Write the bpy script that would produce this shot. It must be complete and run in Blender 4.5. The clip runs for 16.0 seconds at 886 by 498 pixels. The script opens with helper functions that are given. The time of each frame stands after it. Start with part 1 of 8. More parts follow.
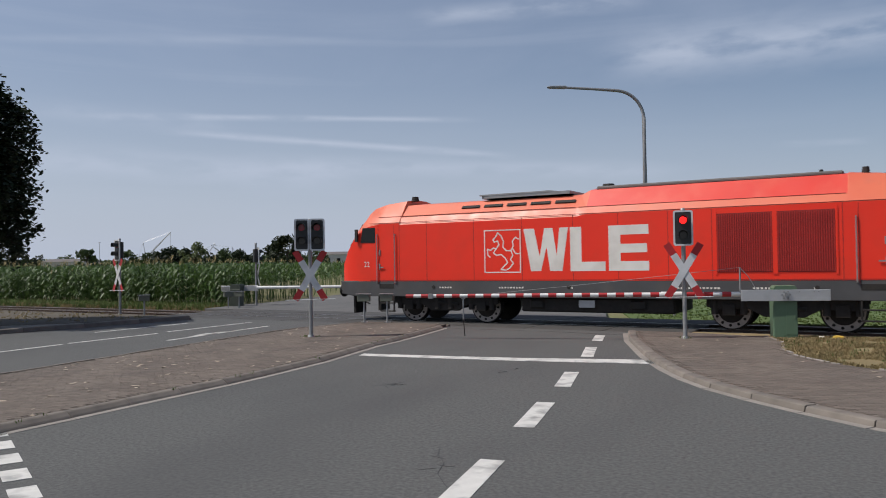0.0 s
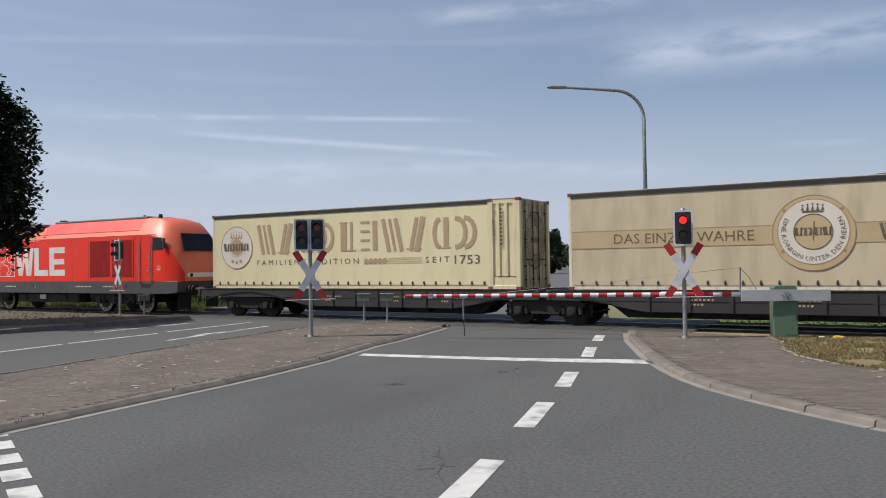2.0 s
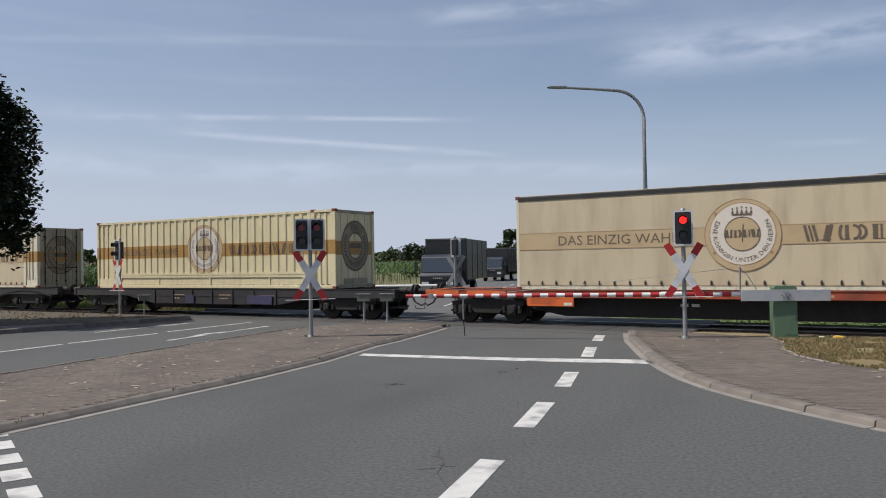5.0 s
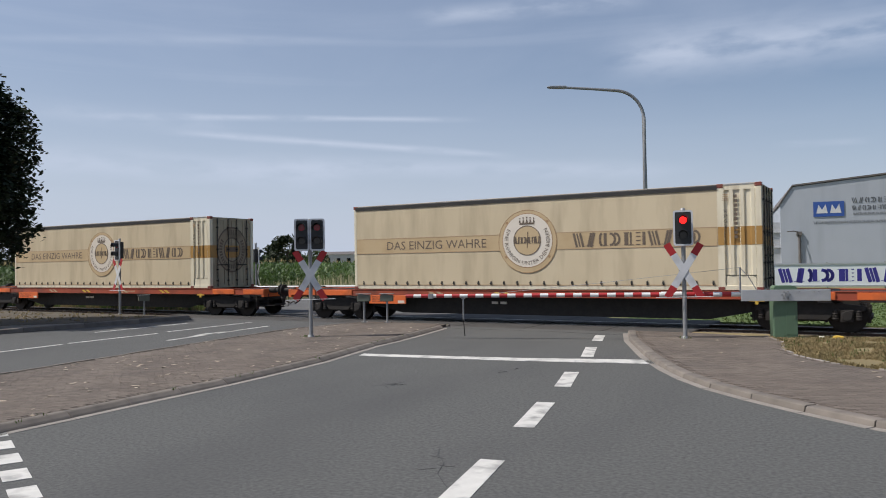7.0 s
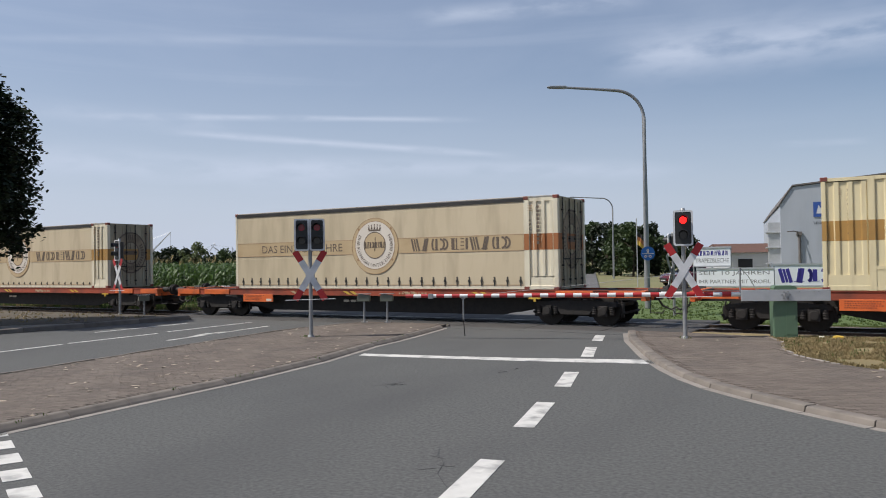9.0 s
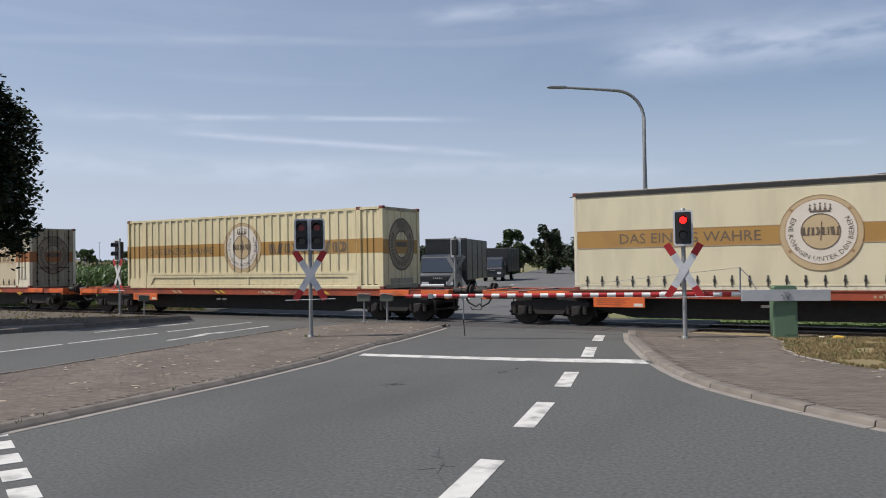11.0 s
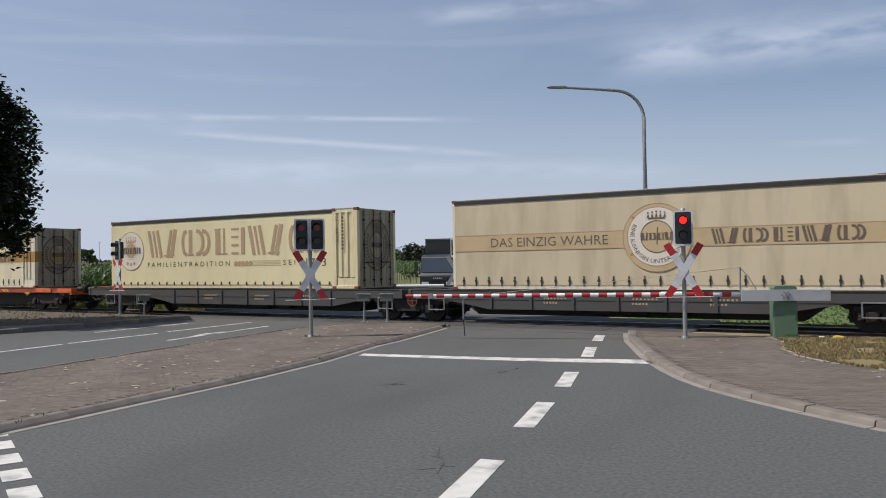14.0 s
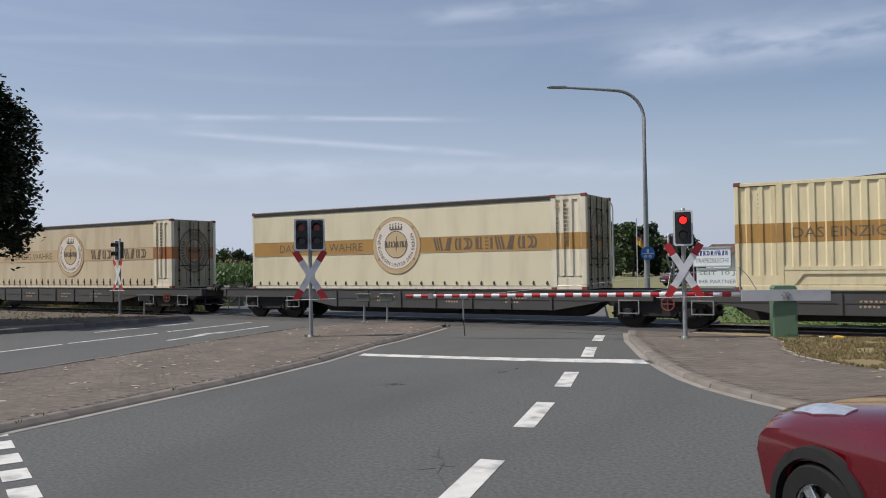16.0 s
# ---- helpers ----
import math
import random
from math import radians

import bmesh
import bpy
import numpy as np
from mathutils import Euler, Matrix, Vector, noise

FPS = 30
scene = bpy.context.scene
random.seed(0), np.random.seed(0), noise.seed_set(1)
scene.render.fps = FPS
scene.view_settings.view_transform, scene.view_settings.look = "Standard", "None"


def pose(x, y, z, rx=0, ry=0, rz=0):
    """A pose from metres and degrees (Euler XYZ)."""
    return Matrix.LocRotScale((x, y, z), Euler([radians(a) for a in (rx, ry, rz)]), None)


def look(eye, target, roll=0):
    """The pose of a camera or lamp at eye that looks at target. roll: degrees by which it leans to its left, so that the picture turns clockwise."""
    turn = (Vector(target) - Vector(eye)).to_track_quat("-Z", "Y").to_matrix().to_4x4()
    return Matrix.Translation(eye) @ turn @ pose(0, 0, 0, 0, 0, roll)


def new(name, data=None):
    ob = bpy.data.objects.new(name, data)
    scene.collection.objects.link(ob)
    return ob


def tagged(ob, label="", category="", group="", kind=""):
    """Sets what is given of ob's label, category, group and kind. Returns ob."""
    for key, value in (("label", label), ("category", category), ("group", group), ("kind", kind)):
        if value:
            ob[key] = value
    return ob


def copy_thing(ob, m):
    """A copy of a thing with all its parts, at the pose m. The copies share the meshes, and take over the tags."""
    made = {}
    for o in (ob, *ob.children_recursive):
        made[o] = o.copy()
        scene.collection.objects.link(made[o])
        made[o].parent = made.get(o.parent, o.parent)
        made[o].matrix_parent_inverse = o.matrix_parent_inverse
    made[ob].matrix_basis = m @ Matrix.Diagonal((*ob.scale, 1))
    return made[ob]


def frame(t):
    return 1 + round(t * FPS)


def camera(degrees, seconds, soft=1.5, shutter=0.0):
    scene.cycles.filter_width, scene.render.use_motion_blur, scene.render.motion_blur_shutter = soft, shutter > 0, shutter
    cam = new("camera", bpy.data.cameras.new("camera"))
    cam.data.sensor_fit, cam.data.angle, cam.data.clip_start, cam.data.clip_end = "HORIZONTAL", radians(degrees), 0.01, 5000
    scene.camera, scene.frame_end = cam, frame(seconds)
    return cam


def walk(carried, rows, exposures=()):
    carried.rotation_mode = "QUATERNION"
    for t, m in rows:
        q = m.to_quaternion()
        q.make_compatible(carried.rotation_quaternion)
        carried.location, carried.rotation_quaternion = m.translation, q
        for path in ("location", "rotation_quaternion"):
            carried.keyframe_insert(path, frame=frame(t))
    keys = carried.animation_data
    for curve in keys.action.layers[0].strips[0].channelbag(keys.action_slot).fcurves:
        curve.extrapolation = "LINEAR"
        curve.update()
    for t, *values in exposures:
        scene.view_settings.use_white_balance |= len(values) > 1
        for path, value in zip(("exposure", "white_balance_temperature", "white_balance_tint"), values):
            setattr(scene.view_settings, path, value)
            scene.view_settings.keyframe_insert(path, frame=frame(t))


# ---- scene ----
from collections import namedtuple

SECONDS = 16.0
EYE = (0.0, -23.406, 2.021)
YAW, PITCH, ROLL = 30.056, 1.007, -0.94
cam = camera(60.417, SECONDS, soft=1.0, shutter=0.06)
_aim = (EYE[0] - math.sin(radians(YAW)) * math.cos(radians(PITCH)),
        EYE[1] + math.cos(radians(YAW)) * math.cos(radians(PITCH)),
        EYE[2] + math.sin(radians(PITCH)))
walk(cam, [(0, look(EYE, _aim, ROLL)), (SECONDS, look(EYE, _aim, ROLL))], exposures=[(t, e - 0.04, 6420, 11.5) for t, e in ((0, -0.17), (0.5, -0.08), (1.5, 0.05), (4, -0.02), (7, 0.03), (9, 0.08), (12.5, 0.05), (SECONDS, 0.0))])

# ------------------------------------------------------------------ light
SUN_FROM = Vector((-0.80, -0.60, 0.0)).normalized()
SUN_ELEV = 54.0
world = bpy.data.worlds.new("sky")
scene.world = world
world.use_nodes = True


# single cirrus streaks: azimuth and elevation of both ends, half-width, strength
CIRRUS = [(-55.2, 10.3, -27.9, 10.6, 0.0060, 0.42), (-50.0, 9.5, -25.0, 7.9, 0.0075, 0.40), (-32.0, 17.9, -14.5, 18.4, 0.018, 0.45),
          (-18.0, 14.4, 5.0, 14.2, 0.046, 0.62), (-62.0, 14.6, -36.0, 16.3, 0.009, 0.16), (-6.5, 7.7, -0.5, 7.5, 0.006, 0.22),
          (-44.0, 7.3, -12.0, 6.2, 0.020, 0.24), (-62.0, 7.4, -36.0, 6.4, 0.030, 0.26), (-60.0, 10.6, -45.0, 10.0, 0.020, 0.18)]


def make_sky():
    nt = world.node_tree
    n, l = nt.nodes, nt.links
    n.clear()
    out = n.new("ShaderNodeOutputWorld")
    bg = n.new("ShaderNodeBackground")
    sky = n.new("ShaderNodeTexSky")
    sky.sky_type = "NISHITA"
    sky.sun_disc = False
    sky.sun_elevation = radians(SUN_ELEV)
    sky.sun_rotation = math.atan2(SUN_FROM.x, SUN_FROM.y)
    sky.air_density, sky.dust_density, sky.ozone_density = 1.0, 2.0, 3.0
    coord = n.new("ShaderNodeTexCoord")
    # thin cirrus: long streaks, low contrast, and a broad soft veil
    veils = []
    for scale, rot, size, lo, hi, detail in (
            ((1.0, 1.0, 7.0), (0.06, 0.10, 0.5), 1.5, 0.50, 0.72, 7),
            ((0.6, 0.6, 16.0), (0.05, 0.06, 0.5), 1.25, 0.50, 0.66, 5),
            ((1.0, 1.0, 2.0), (0.2, 0.1, 0.0), 1.7, 0.42, 0.80, 7)):
        mp = n.new("ShaderNodeMapping")
        mp.inputs["Scale"].default_value = scale
        mp.inputs["Rotation"].default_value = rot
        tex = n.new("ShaderNodeTexNoise")
        tex.inputs["Scale"].default_value = size
        tex.inputs["Detail"].default_value = detail
        tex.inputs["Roughness"].default_value = 0.55
        tex.inputs["Distortion"].default_value = 0.4
        rng = n.new("ShaderNodeMapRange")
        rng.interpolation_type = "SMOOTHSTEP"
        rng.inputs["From Min"].default_value = lo
        rng.inputs["From Max"].default_value = hi
        l.new(coord.outputs["Generated"], mp.inputs["Vector"])
        l.new(mp.outputs["Vector"], tex.inputs["Vector"])
        l.new(tex.outputs["Fac"], rng.inputs["Value"])
        veils.append(rng.outputs["Result"])
    a = n.new("ShaderNodeMath")
    a.operation = "MAXIMUM"
    l.new(veils[0], a.inputs[0])
    l.new(veils[1], a.inputs[1])
    b = n.new("ShaderNodeMath")
    b.operation = "MULTIPLY_ADD"
    l.new(a.outputs[0], b.inputs[0])
    b.inputs[1].default_value = 0.50
    l.new(veils[2], b.inputs[2])
    c = n.new("ShaderNodeMath")
    c.operation = "MULTIPLY"
    c.use_clamp = True
    l.new(b.outputs[0], c.inputs[0])
    c.inputs[1].default_value = 0.13
    # haze towards the horizon
    sep = n.new("ShaderNodeSeparateXYZ")
    l.new(coord.outputs["Generated"], sep.inputs[0])
    hz = n.new("ShaderNodeMapRange")
    hz.interpolation_type = "SMOOTHSTEP"
    hz.inputs["From Min"].default_value = -0.02
    hz.inputs["From Max"].default_value = 0.27
    hz.inputs["To Min"].default_value = 0.60
    hz.inputs["To Max"].default_value = 0.0
    l.new(sep.outputs["Z"], hz.inputs["Value"])
    d = n.new("ShaderNodeMath")
    d.operation = "MAXIMUM"
    l.new(c.outputs[0], d.inputs[0])
    l.new(hz.outputs["Result"], d.inputs[1])
    e = n.new("ShaderNodeMath")
    e.operation = "MULTIPLY_ADD"
    e.use_clamp = True
    l.new(c.outputs[0], e.inputs[0])
    e.inputs[1].default_value = 0.35
    l.new(d.outputs[0], e.inputs[2])

    def maths(kind, x, y, clamp=False):
        m = n.new("ShaderNodeMath")
        m.operation, m.use_clamp = kind, clamp
        for socket, v in ((m.inputs[0], x), (m.inputs[1], y)):
            if isinstance(v, (int, float)):
                socket.default_value = v
            else:
                l.new(v, socket)
        return m.outputs[0]

    def along(axis):
        d = n.new("ShaderNodeVectorMath")
        d.operation = "DOT_PRODUCT"
        l.new(coord.outputs["Generated"], d.inputs[0])
        d.inputs[1].default_value = axis
        return d.outputs["Value"]

    def fade(v, a, b, lo, hi):
        r = n.new("ShaderNodeMapRange")
        r.interpolation_type = "SMOOTHSTEP"
        for key, x in zip(("From Min", "From Max", "To Min", "To Max"), (a, b, lo, hi)):
            r.inputs[key].default_value = x
        l.new(v, r.inputs["Value"])
        return r.outputs["Result"]

    # ragged edges for the single cirrus streaks
    fray = n.new("ShaderNodeTexNoise")
    fray.inputs["Scale"].default_value, fray.inputs["Detail"].default_value = 26.0, 8
    stretch = n.new("ShaderNodeMapping")
    stretch.inputs["Rotation"].default_value = (0, 0, 0.5)
    stretch.inputs["Scale"].default_value = (0.5, 0.5, 1.6)
    l.new(coord.outputs["Generated"], stretch.inputs["Vector"])
    l.new(stretch.outputs["Vector"], fray.inputs["Vector"])
    ragged = fade(fray.outputs["Fac"], 0.30, 0.66, 0.15, 1.0)

    def heading(az, el):
        az, el = radians(az), radians(el)
        return Vector((math.sin(az) * math.cos(el), math.cos(az) * math.cos(el), math.sin(el)))

    total = e.outputs[0]
    for az0, el0, az1, el1, wide, amount in CIRRUS:
        a0, a1 = heading(az0, el0), heading(az1, el1)
        off = maths("ABSOLUTE", along(a0.cross(a1).normalized()), 0.0)
        wobble = maths("MULTIPLY", maths("SUBTRACT", fray.outputs["Fac"], 0.5), wide * 1.2)
        cross = fade(maths("ADD", off, wobble), 0.0, wide, 1.0, 0.0)
        middle = (a0 + a1).normalized()
        half = middle.dot(a1)
        reach = fade(along(middle), half - (1 - half) * 0.25, half + (1 - half) * 0.75, 0.0, 1.0)
        streak = maths("MULTIPLY", maths("MULTIPLY", cross, reach), maths("MULTIPLY", ragged, amount))
        total = maths("ADD", total, streak, True)
    # the veil thickens towards the sun's side
    total = maths("ADD", total, fade(along((-0.90, 0.42, 0.0)), 0.15, 0.95, 0.0, 0.27), True)
    mix = n.new("ShaderNodeMix")
    mix.data_type = "RGBA"
    l.new(total, mix.inputs[0])
    l.new(sky.outputs["Color"], mix.inputs[6])
    mix.inputs[7].default_value = (5.75, 6.45, 7.75, 1)
    l.new(mix.outputs[2], bg.inputs["Color"])
    bg.inputs["Strength"].default_value = 0.100
    l.new(bg.outputs[0], out.inputs[0])


make_sky()
sun = new("sun", bpy.data.lights.new("sun", "SUN"))
sun.data.energy, sun.data.angle, sun.data.color = 4.35, radians(0.6), (1.0, 0.95, 0.87)
_e = radians(SUN_ELEV)
sun.matrix_world = look(Vector((SUN_FROM.x * math.cos(_e), SUN_FROM.y * math.cos(_e), math.sin(_e))) * 60, (0, 0, 0))


# ------------------------------------------------------------------ materials
def surface(name, c1, c2=None, rough=0.6, metal=0.0, scale=3.0, bump=0.0, bump_scale=60.0, contrast=0.5,
            stretch=(1, 1, 1), dirt=None, dirt_amount=0.0, dirt_scale=0.8, dirt_stretch=(1, 1, 1), coat=0.0,
            vary=0.0, spec=0.5, speckle=0.0, translucent=0.0):
    """A surface with two scales of variation, optional stains, and fine relief."""
    m = bpy.data.materials.new(name)
    m.use_nodes = True
    n, l = m.node_tree.nodes, m.node_tree.links
    p = n["Principled BSDF"]
    p.inputs["Roughness"].default_value = rough
    p.inputs["Metallic"].default_value = metal
    p.inputs["Coat Weight"].default_value = coat
    p.inputs["Coat Roughness"].default_value = 0.08
    p.inputs["Specular IOR Level"].default_value = spec
    coord = n.new("ShaderNodeTexCoord")
    mp = n.new("ShaderNodeMapping")
    mp.inputs["Scale"].default_value = stretch
    l.new(coord.outputs["Object"], mp.inputs["Vector"])

    def noise_fac(size, detail, vec, lo, hi):
        t = n.new("ShaderNodeTexNoise")
        t.inputs["Scale"].default_value = size
        t.inputs["Detail"].default_value = detail
        l.new(vec, t.inputs["Vector"])
        r = n.new("ShaderNodeMapRange")
        r.inputs["From Min"].default_value, r.inputs["From Max"].default_value = lo, hi
        l.new(t.outputs["Fac"], r.inputs["Value"])
        return r.outputs["Result"]

    def blend(fac, a, b):
        x = n.new("ShaderNodeMix")
        x.data_type = "RGBA"
        if hasattr(fac, "is_linked"):
            l.new(fac, x.inputs[0])
        else:
            x.inputs[0].default_value = fac
        for socket, v in ((x.inputs[6], a), (x.inputs[7], b)):
            if isinstance(v, tuple):
                socket.default_value = (*v[:3], 1)
            else:
                l.new(v, socket)
        return x.outputs[2]

    c2 = c2 or tuple(v * 0.8 for v in c1)
    col = blend(noise_fac(scale, 6, mp.outputs[0], 0.5 - contrast / 2, 0.5 + contrast / 2), c1, c2)
    if speckle:
        sp = noise_fac(bump_scale * 1.3, 2, mp.outputs[0], 0.55, 0.66)
        mul = n.new("ShaderNodeMath")
        mul.operation = "MULTIPLY"
        l.new(sp, mul.inputs[0])
        mul.inputs[1].default_value = speckle
        col = blend(mul.outputs[0], col, tuple(min(1, v * 1.9) for v in c1))
    if dirt:
        mp2 = n.new("ShaderNodeMapping")
        mp2.inputs["Scale"].default_value = dirt_stretch
        l.new(coord.outputs["Object"], mp2.inputs["Vector"])
        df = noise_fac(dirt_scale, 8, mp2.outputs[0], 0.48, 0.75)
        mul = n.new("ShaderNodeMath")
        mul.operation = "MULTIPLY"
        l.new(df, mul.inputs[0])
        mul.inputs[1].default_value = dirt_amount
        col = blend(mul.outputs[0], col, dirt)
    if vary:
        info = n.new("ShaderNodeObjectInfo")
        geo = n.new("ShaderNodeNewGeometry")
        add = n.new("ShaderNodeMath")
        add.operation = "ADD"
        l.new(info.outputs["Random"], add.inputs[0])
        l.new(geo.outputs["Random Per Island"], add.inputs[1])
        fr = n.new("ShaderNodeMath")
        fr.operation = "FRACT"
        l.new(add.outputs[0], fr.inputs[0])
        rng = n.new("ShaderNodeMapRange")
        rng.inputs["To Min"].default_value, rng.inputs["To Max"].default_value = 1 - vary, 1 + vary
        l.new(fr.outputs[0], rng.inputs["Value"])
        hsv = n.new("ShaderNodeHueSaturation")
        l.new(rng.outputs["Result"], hsv.inputs["Value"])
        l.new(col, hsv.inputs["Color"])
        col = hsv.outputs["Color"]
    l.new(col, p.inputs["Base Color"])
    rr = noise_fac(scale * 3, 4, mp.outputs[0], 0.2, 0.8)
    rm = n.new("ShaderNodeMapRange")
    rm.inputs["To Min"].default_value, rm.inputs["To Max"].default_value = max(0.03, rough - 0.08), min(1, rough + 0.1)
    l.new(rr, rm.inputs["Value"])
    l.new(rm.outputs["Result"], p.inputs["Roughness"])
    if bump:
        t = n.new("ShaderNodeTexNoise")
        t.inputs["Scale"].default_value = bump_scale
        t.inputs["Detail"].default_value = 5
        l.new(mp.outputs[0], t.inputs["Vector"])
        b = n.new("ShaderNodeBump")
        b.inputs["Strength"].default_value = min(1, bump)
        b.inputs["Distance"].default_value = 0.01
        l.new(t.outputs["Fac"], b.inputs["Height"])
        l.new(b.outputs["Normal"], p.inputs["Normal"])
    if translucent:
        tr = n.new("ShaderNodeBsdfTranslucent")
        l.new(col, tr.inputs["Color"])
        mx = n.new("ShaderNodeMixShader")
        mx.inputs[0].default_value = translucent
        l.new(p.outputs[0], mx.inputs[1])
        l.new(tr.outputs[0], mx.inputs[2])
        l.new(mx.outputs[0], n["Material Output"].inputs[0])
    return m


def glowing(name, color, strength):
    m = bpy.data.materials.new(name)
    m.use_nodes = True
    p = m.node_tree.nodes["Principled BSDF"]
    p.inputs["Base Color"].default_value = (*color, 1)
    p.inputs["Emission Color"].default_value = (*color, 1)
    p.inputs["Emission Strength"].default_value = strength
    p.inputs["Roughness"].default_value = 0.2
    return m


RUST = (0.16, 0.07, 0.035)
GRIME = (0.10, 0.085, 0.065)
asphalt = surface("asphalt", (0.062, 0.063, 0.061), (0.118, 0.119, 0.114), 0.85, scale=22, bump=0.3, bump_scale=115,
                  contrast=0.36, dirt=(0.062, 0.062, 0.063), dirt_amount=0.6, dirt_scale=0.35, dirt_stretch=(1.2, 0.5, 1), speckle=1.0, spec=0.3)
asphalt_far = surface("asphalt_worn", (0.105, 0.105, 0.104), (0.13, 0.128, 0.124), 0.88, scale=0.3, bump=0.3, bump_scale=90,
                      dirt=(0.08, 0.08, 0.082), dirt_amount=0.5, dirt_scale=0.3, dirt_stretch=(2, 0.4, 1), speckle=0.25, spec=0.3)
paver = surface("concrete_paver", (0.170, 0.143, 0.120), (0.118, 0.098, 0.083), 0.9, scale=0.8, bump=0.5, bump_scale=70, vary=0.13,
                dirt=(0.085, 0.075, 0.068), dirt_amount=0.5, dirt_scale=0.7, spec=0.25)
kerbstone = surface("kerb_concrete", (0.215, 0.188, 0.16), (0.145, 0.126, 0.107), 0.9, scale=3, bump=0.5, bump_scale=60, vary=0.10,
                    dirt=(0.10, 0.09, 0.08), dirt_amount=0.6, dirt_scale=1.6)
gutter = surface("gutter_concrete", (0.29, 0.265, 0.235), (0.20, 0.18, 0.16), 0.9, scale=2.5, bump=0.4, bump_scale=70, vary=0.08)
road_paint = surface("road_paint", (0.62, 0.61, 0.57), (0.52, 0.51, 0.48), 0.7, scale=6, bump=0.3, bump_scale=90,
                     dirt=(0.13, 0.13, 0.128), dirt_amount=0.9, dirt_scale=3.2)
ballast_mat = surface("ballast_stone", (0.13, 0.105, 0.085), (0.20, 0.17, 0.14), 0.95, scale=5, bump=1.0, bump_scale=28, vary=0.25)
rail_steel = surface("rail_steel", (0.075, 0.05, 0.04), (0.11, 0.075, 0.055), 0.6, metal=0.5, scale=8)
rail_top = surface("polished_rail", (0.5, 0.48, 0.46), (0.4, 0.38, 0.37), 0.28, metal=1.0, scale=8)
rubber_panel = surface("crossing_panel", (0.042, 0.040, 0.038), (0.07, 0.066, 0.062), 0.8, scale=2, bump=0.4, bump_scale=60)
dry_grass_mat = surface("dry_grass", (0.30, 0.225, 0.115), (0.20, 0.165, 0.075), 0.9, scale=1.3, vary=0.15, translucent=0.25)
grass_mat = surface("green_grass", (0.072, 0.12, 0.026), (0.11, 0.14, 0.042), 0.85, scale=0.5, vary=0.2, translucent=0.25)
soil = surface("field_ground", (0.16, 0.17, 0.065), (0.20, 0.165, 0.09), 0.95, scale=0.25, bump=0.6, bump_scale=18,
               dirt=(0.08, 0.11, 0.03), dirt_amount=0.7, dirt_scale=0.12)
lawn = surface("lawn_turf", (0.065, 0.11, 0.024), (0.095, 0.13, 0.036), 0.95, scale=0.6, bump=0.8, bump_scale=30)
ballast_dirt = surface("ballast_dirt", (0.060, 0.050, 0.038), (0.105, 0.088, 0.060), 0.95, scale=2.2, bump=1.0, bump_scale=24, dirt=(0.06, 0.05, 0.036), dirt_amount=0.6, dirt_scale=1.5)
verge_soil = surface("verge_soil", (0.25, 0.19, 0.095), (0.16, 0.13, 0.06), 0.95, scale=1.4, bump=0.9, bump_scale=28)

cream = surface("cream_tarpaulin", (0.74, 0.66, 0.40), (0.70, 0.615, 0.37), 0.55, scale=0.5, bump=0.40, bump_scale=2.2, stretch=(1, 1, 0.6),
                dirt=(0.50, 0.43, 0.27), dirt_amount=0.35, dirt_scale=1.1, dirt_stretch=(1.5, 1, 0.3))
cream_pale = surface("pale_cream_tarpaulin", (0.70, 0.63, 0.44), (0.66, 0.59, 0.40), 0.55, scale=0.5, bump=0.40, bump_scale=2.2, stretch=(1, 1, 0.6),
                     dirt=(0.44, 0.37, 0.25), dirt_amount=0.4, dirt_scale=1.1, dirt_stretch=(1.5, 1, 0.3))
tan = surface("tan_tarpaulin", (0.60, 0.505, 0.345), (0.53, 0.44, 0.29), 0.6, scale=0.5, bump=0.40, bump_scale=2.2, stretch=(1, 1, 0.6),
              dirt=(0.34, 0.27, 0.17), dirt_amount=0.65, dirt_scale=1.2, dirt_stretch=(1.6, 1, 0.3))
cream_steel = surface("cream_steel", (0.72, 0.63, 0.39), (0.67, 0.58, 0.36), 0.45, scale=0.8, dirt=RUST, dirt_amount=0.22, dirt_scale=2.2, dirt_stretch=(3, 3, 0.4))
white_steel = surface("pale_steel", (0.74, 0.68, 0.52), (0.66, 0.60, 0.45), 0.45, scale=0.9, dirt=RUST, dirt_amount=0.30, dirt_scale=2.4, dirt_stretch=(3, 3, 0.35))
door_steel = surface("soiled_door_steel", (0.42, 0.37, 0.26), (0.30, 0.26, 0.18), 0.6, scale=1.2, dirt=(0.13, 0.10, 0.07), dirt_amount=0.7, dirt_scale=1.5, dirt_stretch=(2, 2, 0.5))
band_gold = surface("golden_print", (0.42, 0.24, 0.065), (0.36, 0.20, 0.055), 0.55, scale=0.6, dirt=(0.28, 0.15, 0.05), dirt_amount=0.4, dirt_scale=1.4)
band_pale = surface("pale_golden_print", (0.52, 0.395, 0.23), (0.46, 0.34, 0.19), 0.6, scale=0.6, dirt=(0.36, 0.24, 0.11), dirt_amount=0.4, dirt_scale=1.2)
band_red = surface("russet_print", (0.36, 0.14, 0.045), (0.30, 0.11, 0.035), 0.55, scale=0.8)
print_brown = surface("brown_print", (0.36, 0.225, 0.115), (0.30, 0.18, 0.09), 0.6, scale=4)
print_tan = surface("faded_brown_print", (0.44, 0.31, 0.19), (0.38, 0.26, 0.15), 0.6, scale=4)
print_dark = surface("dark_print", (0.11, 0.085, 0.06), (0.15, 0.11, 0.08), 0.6, scale=4)
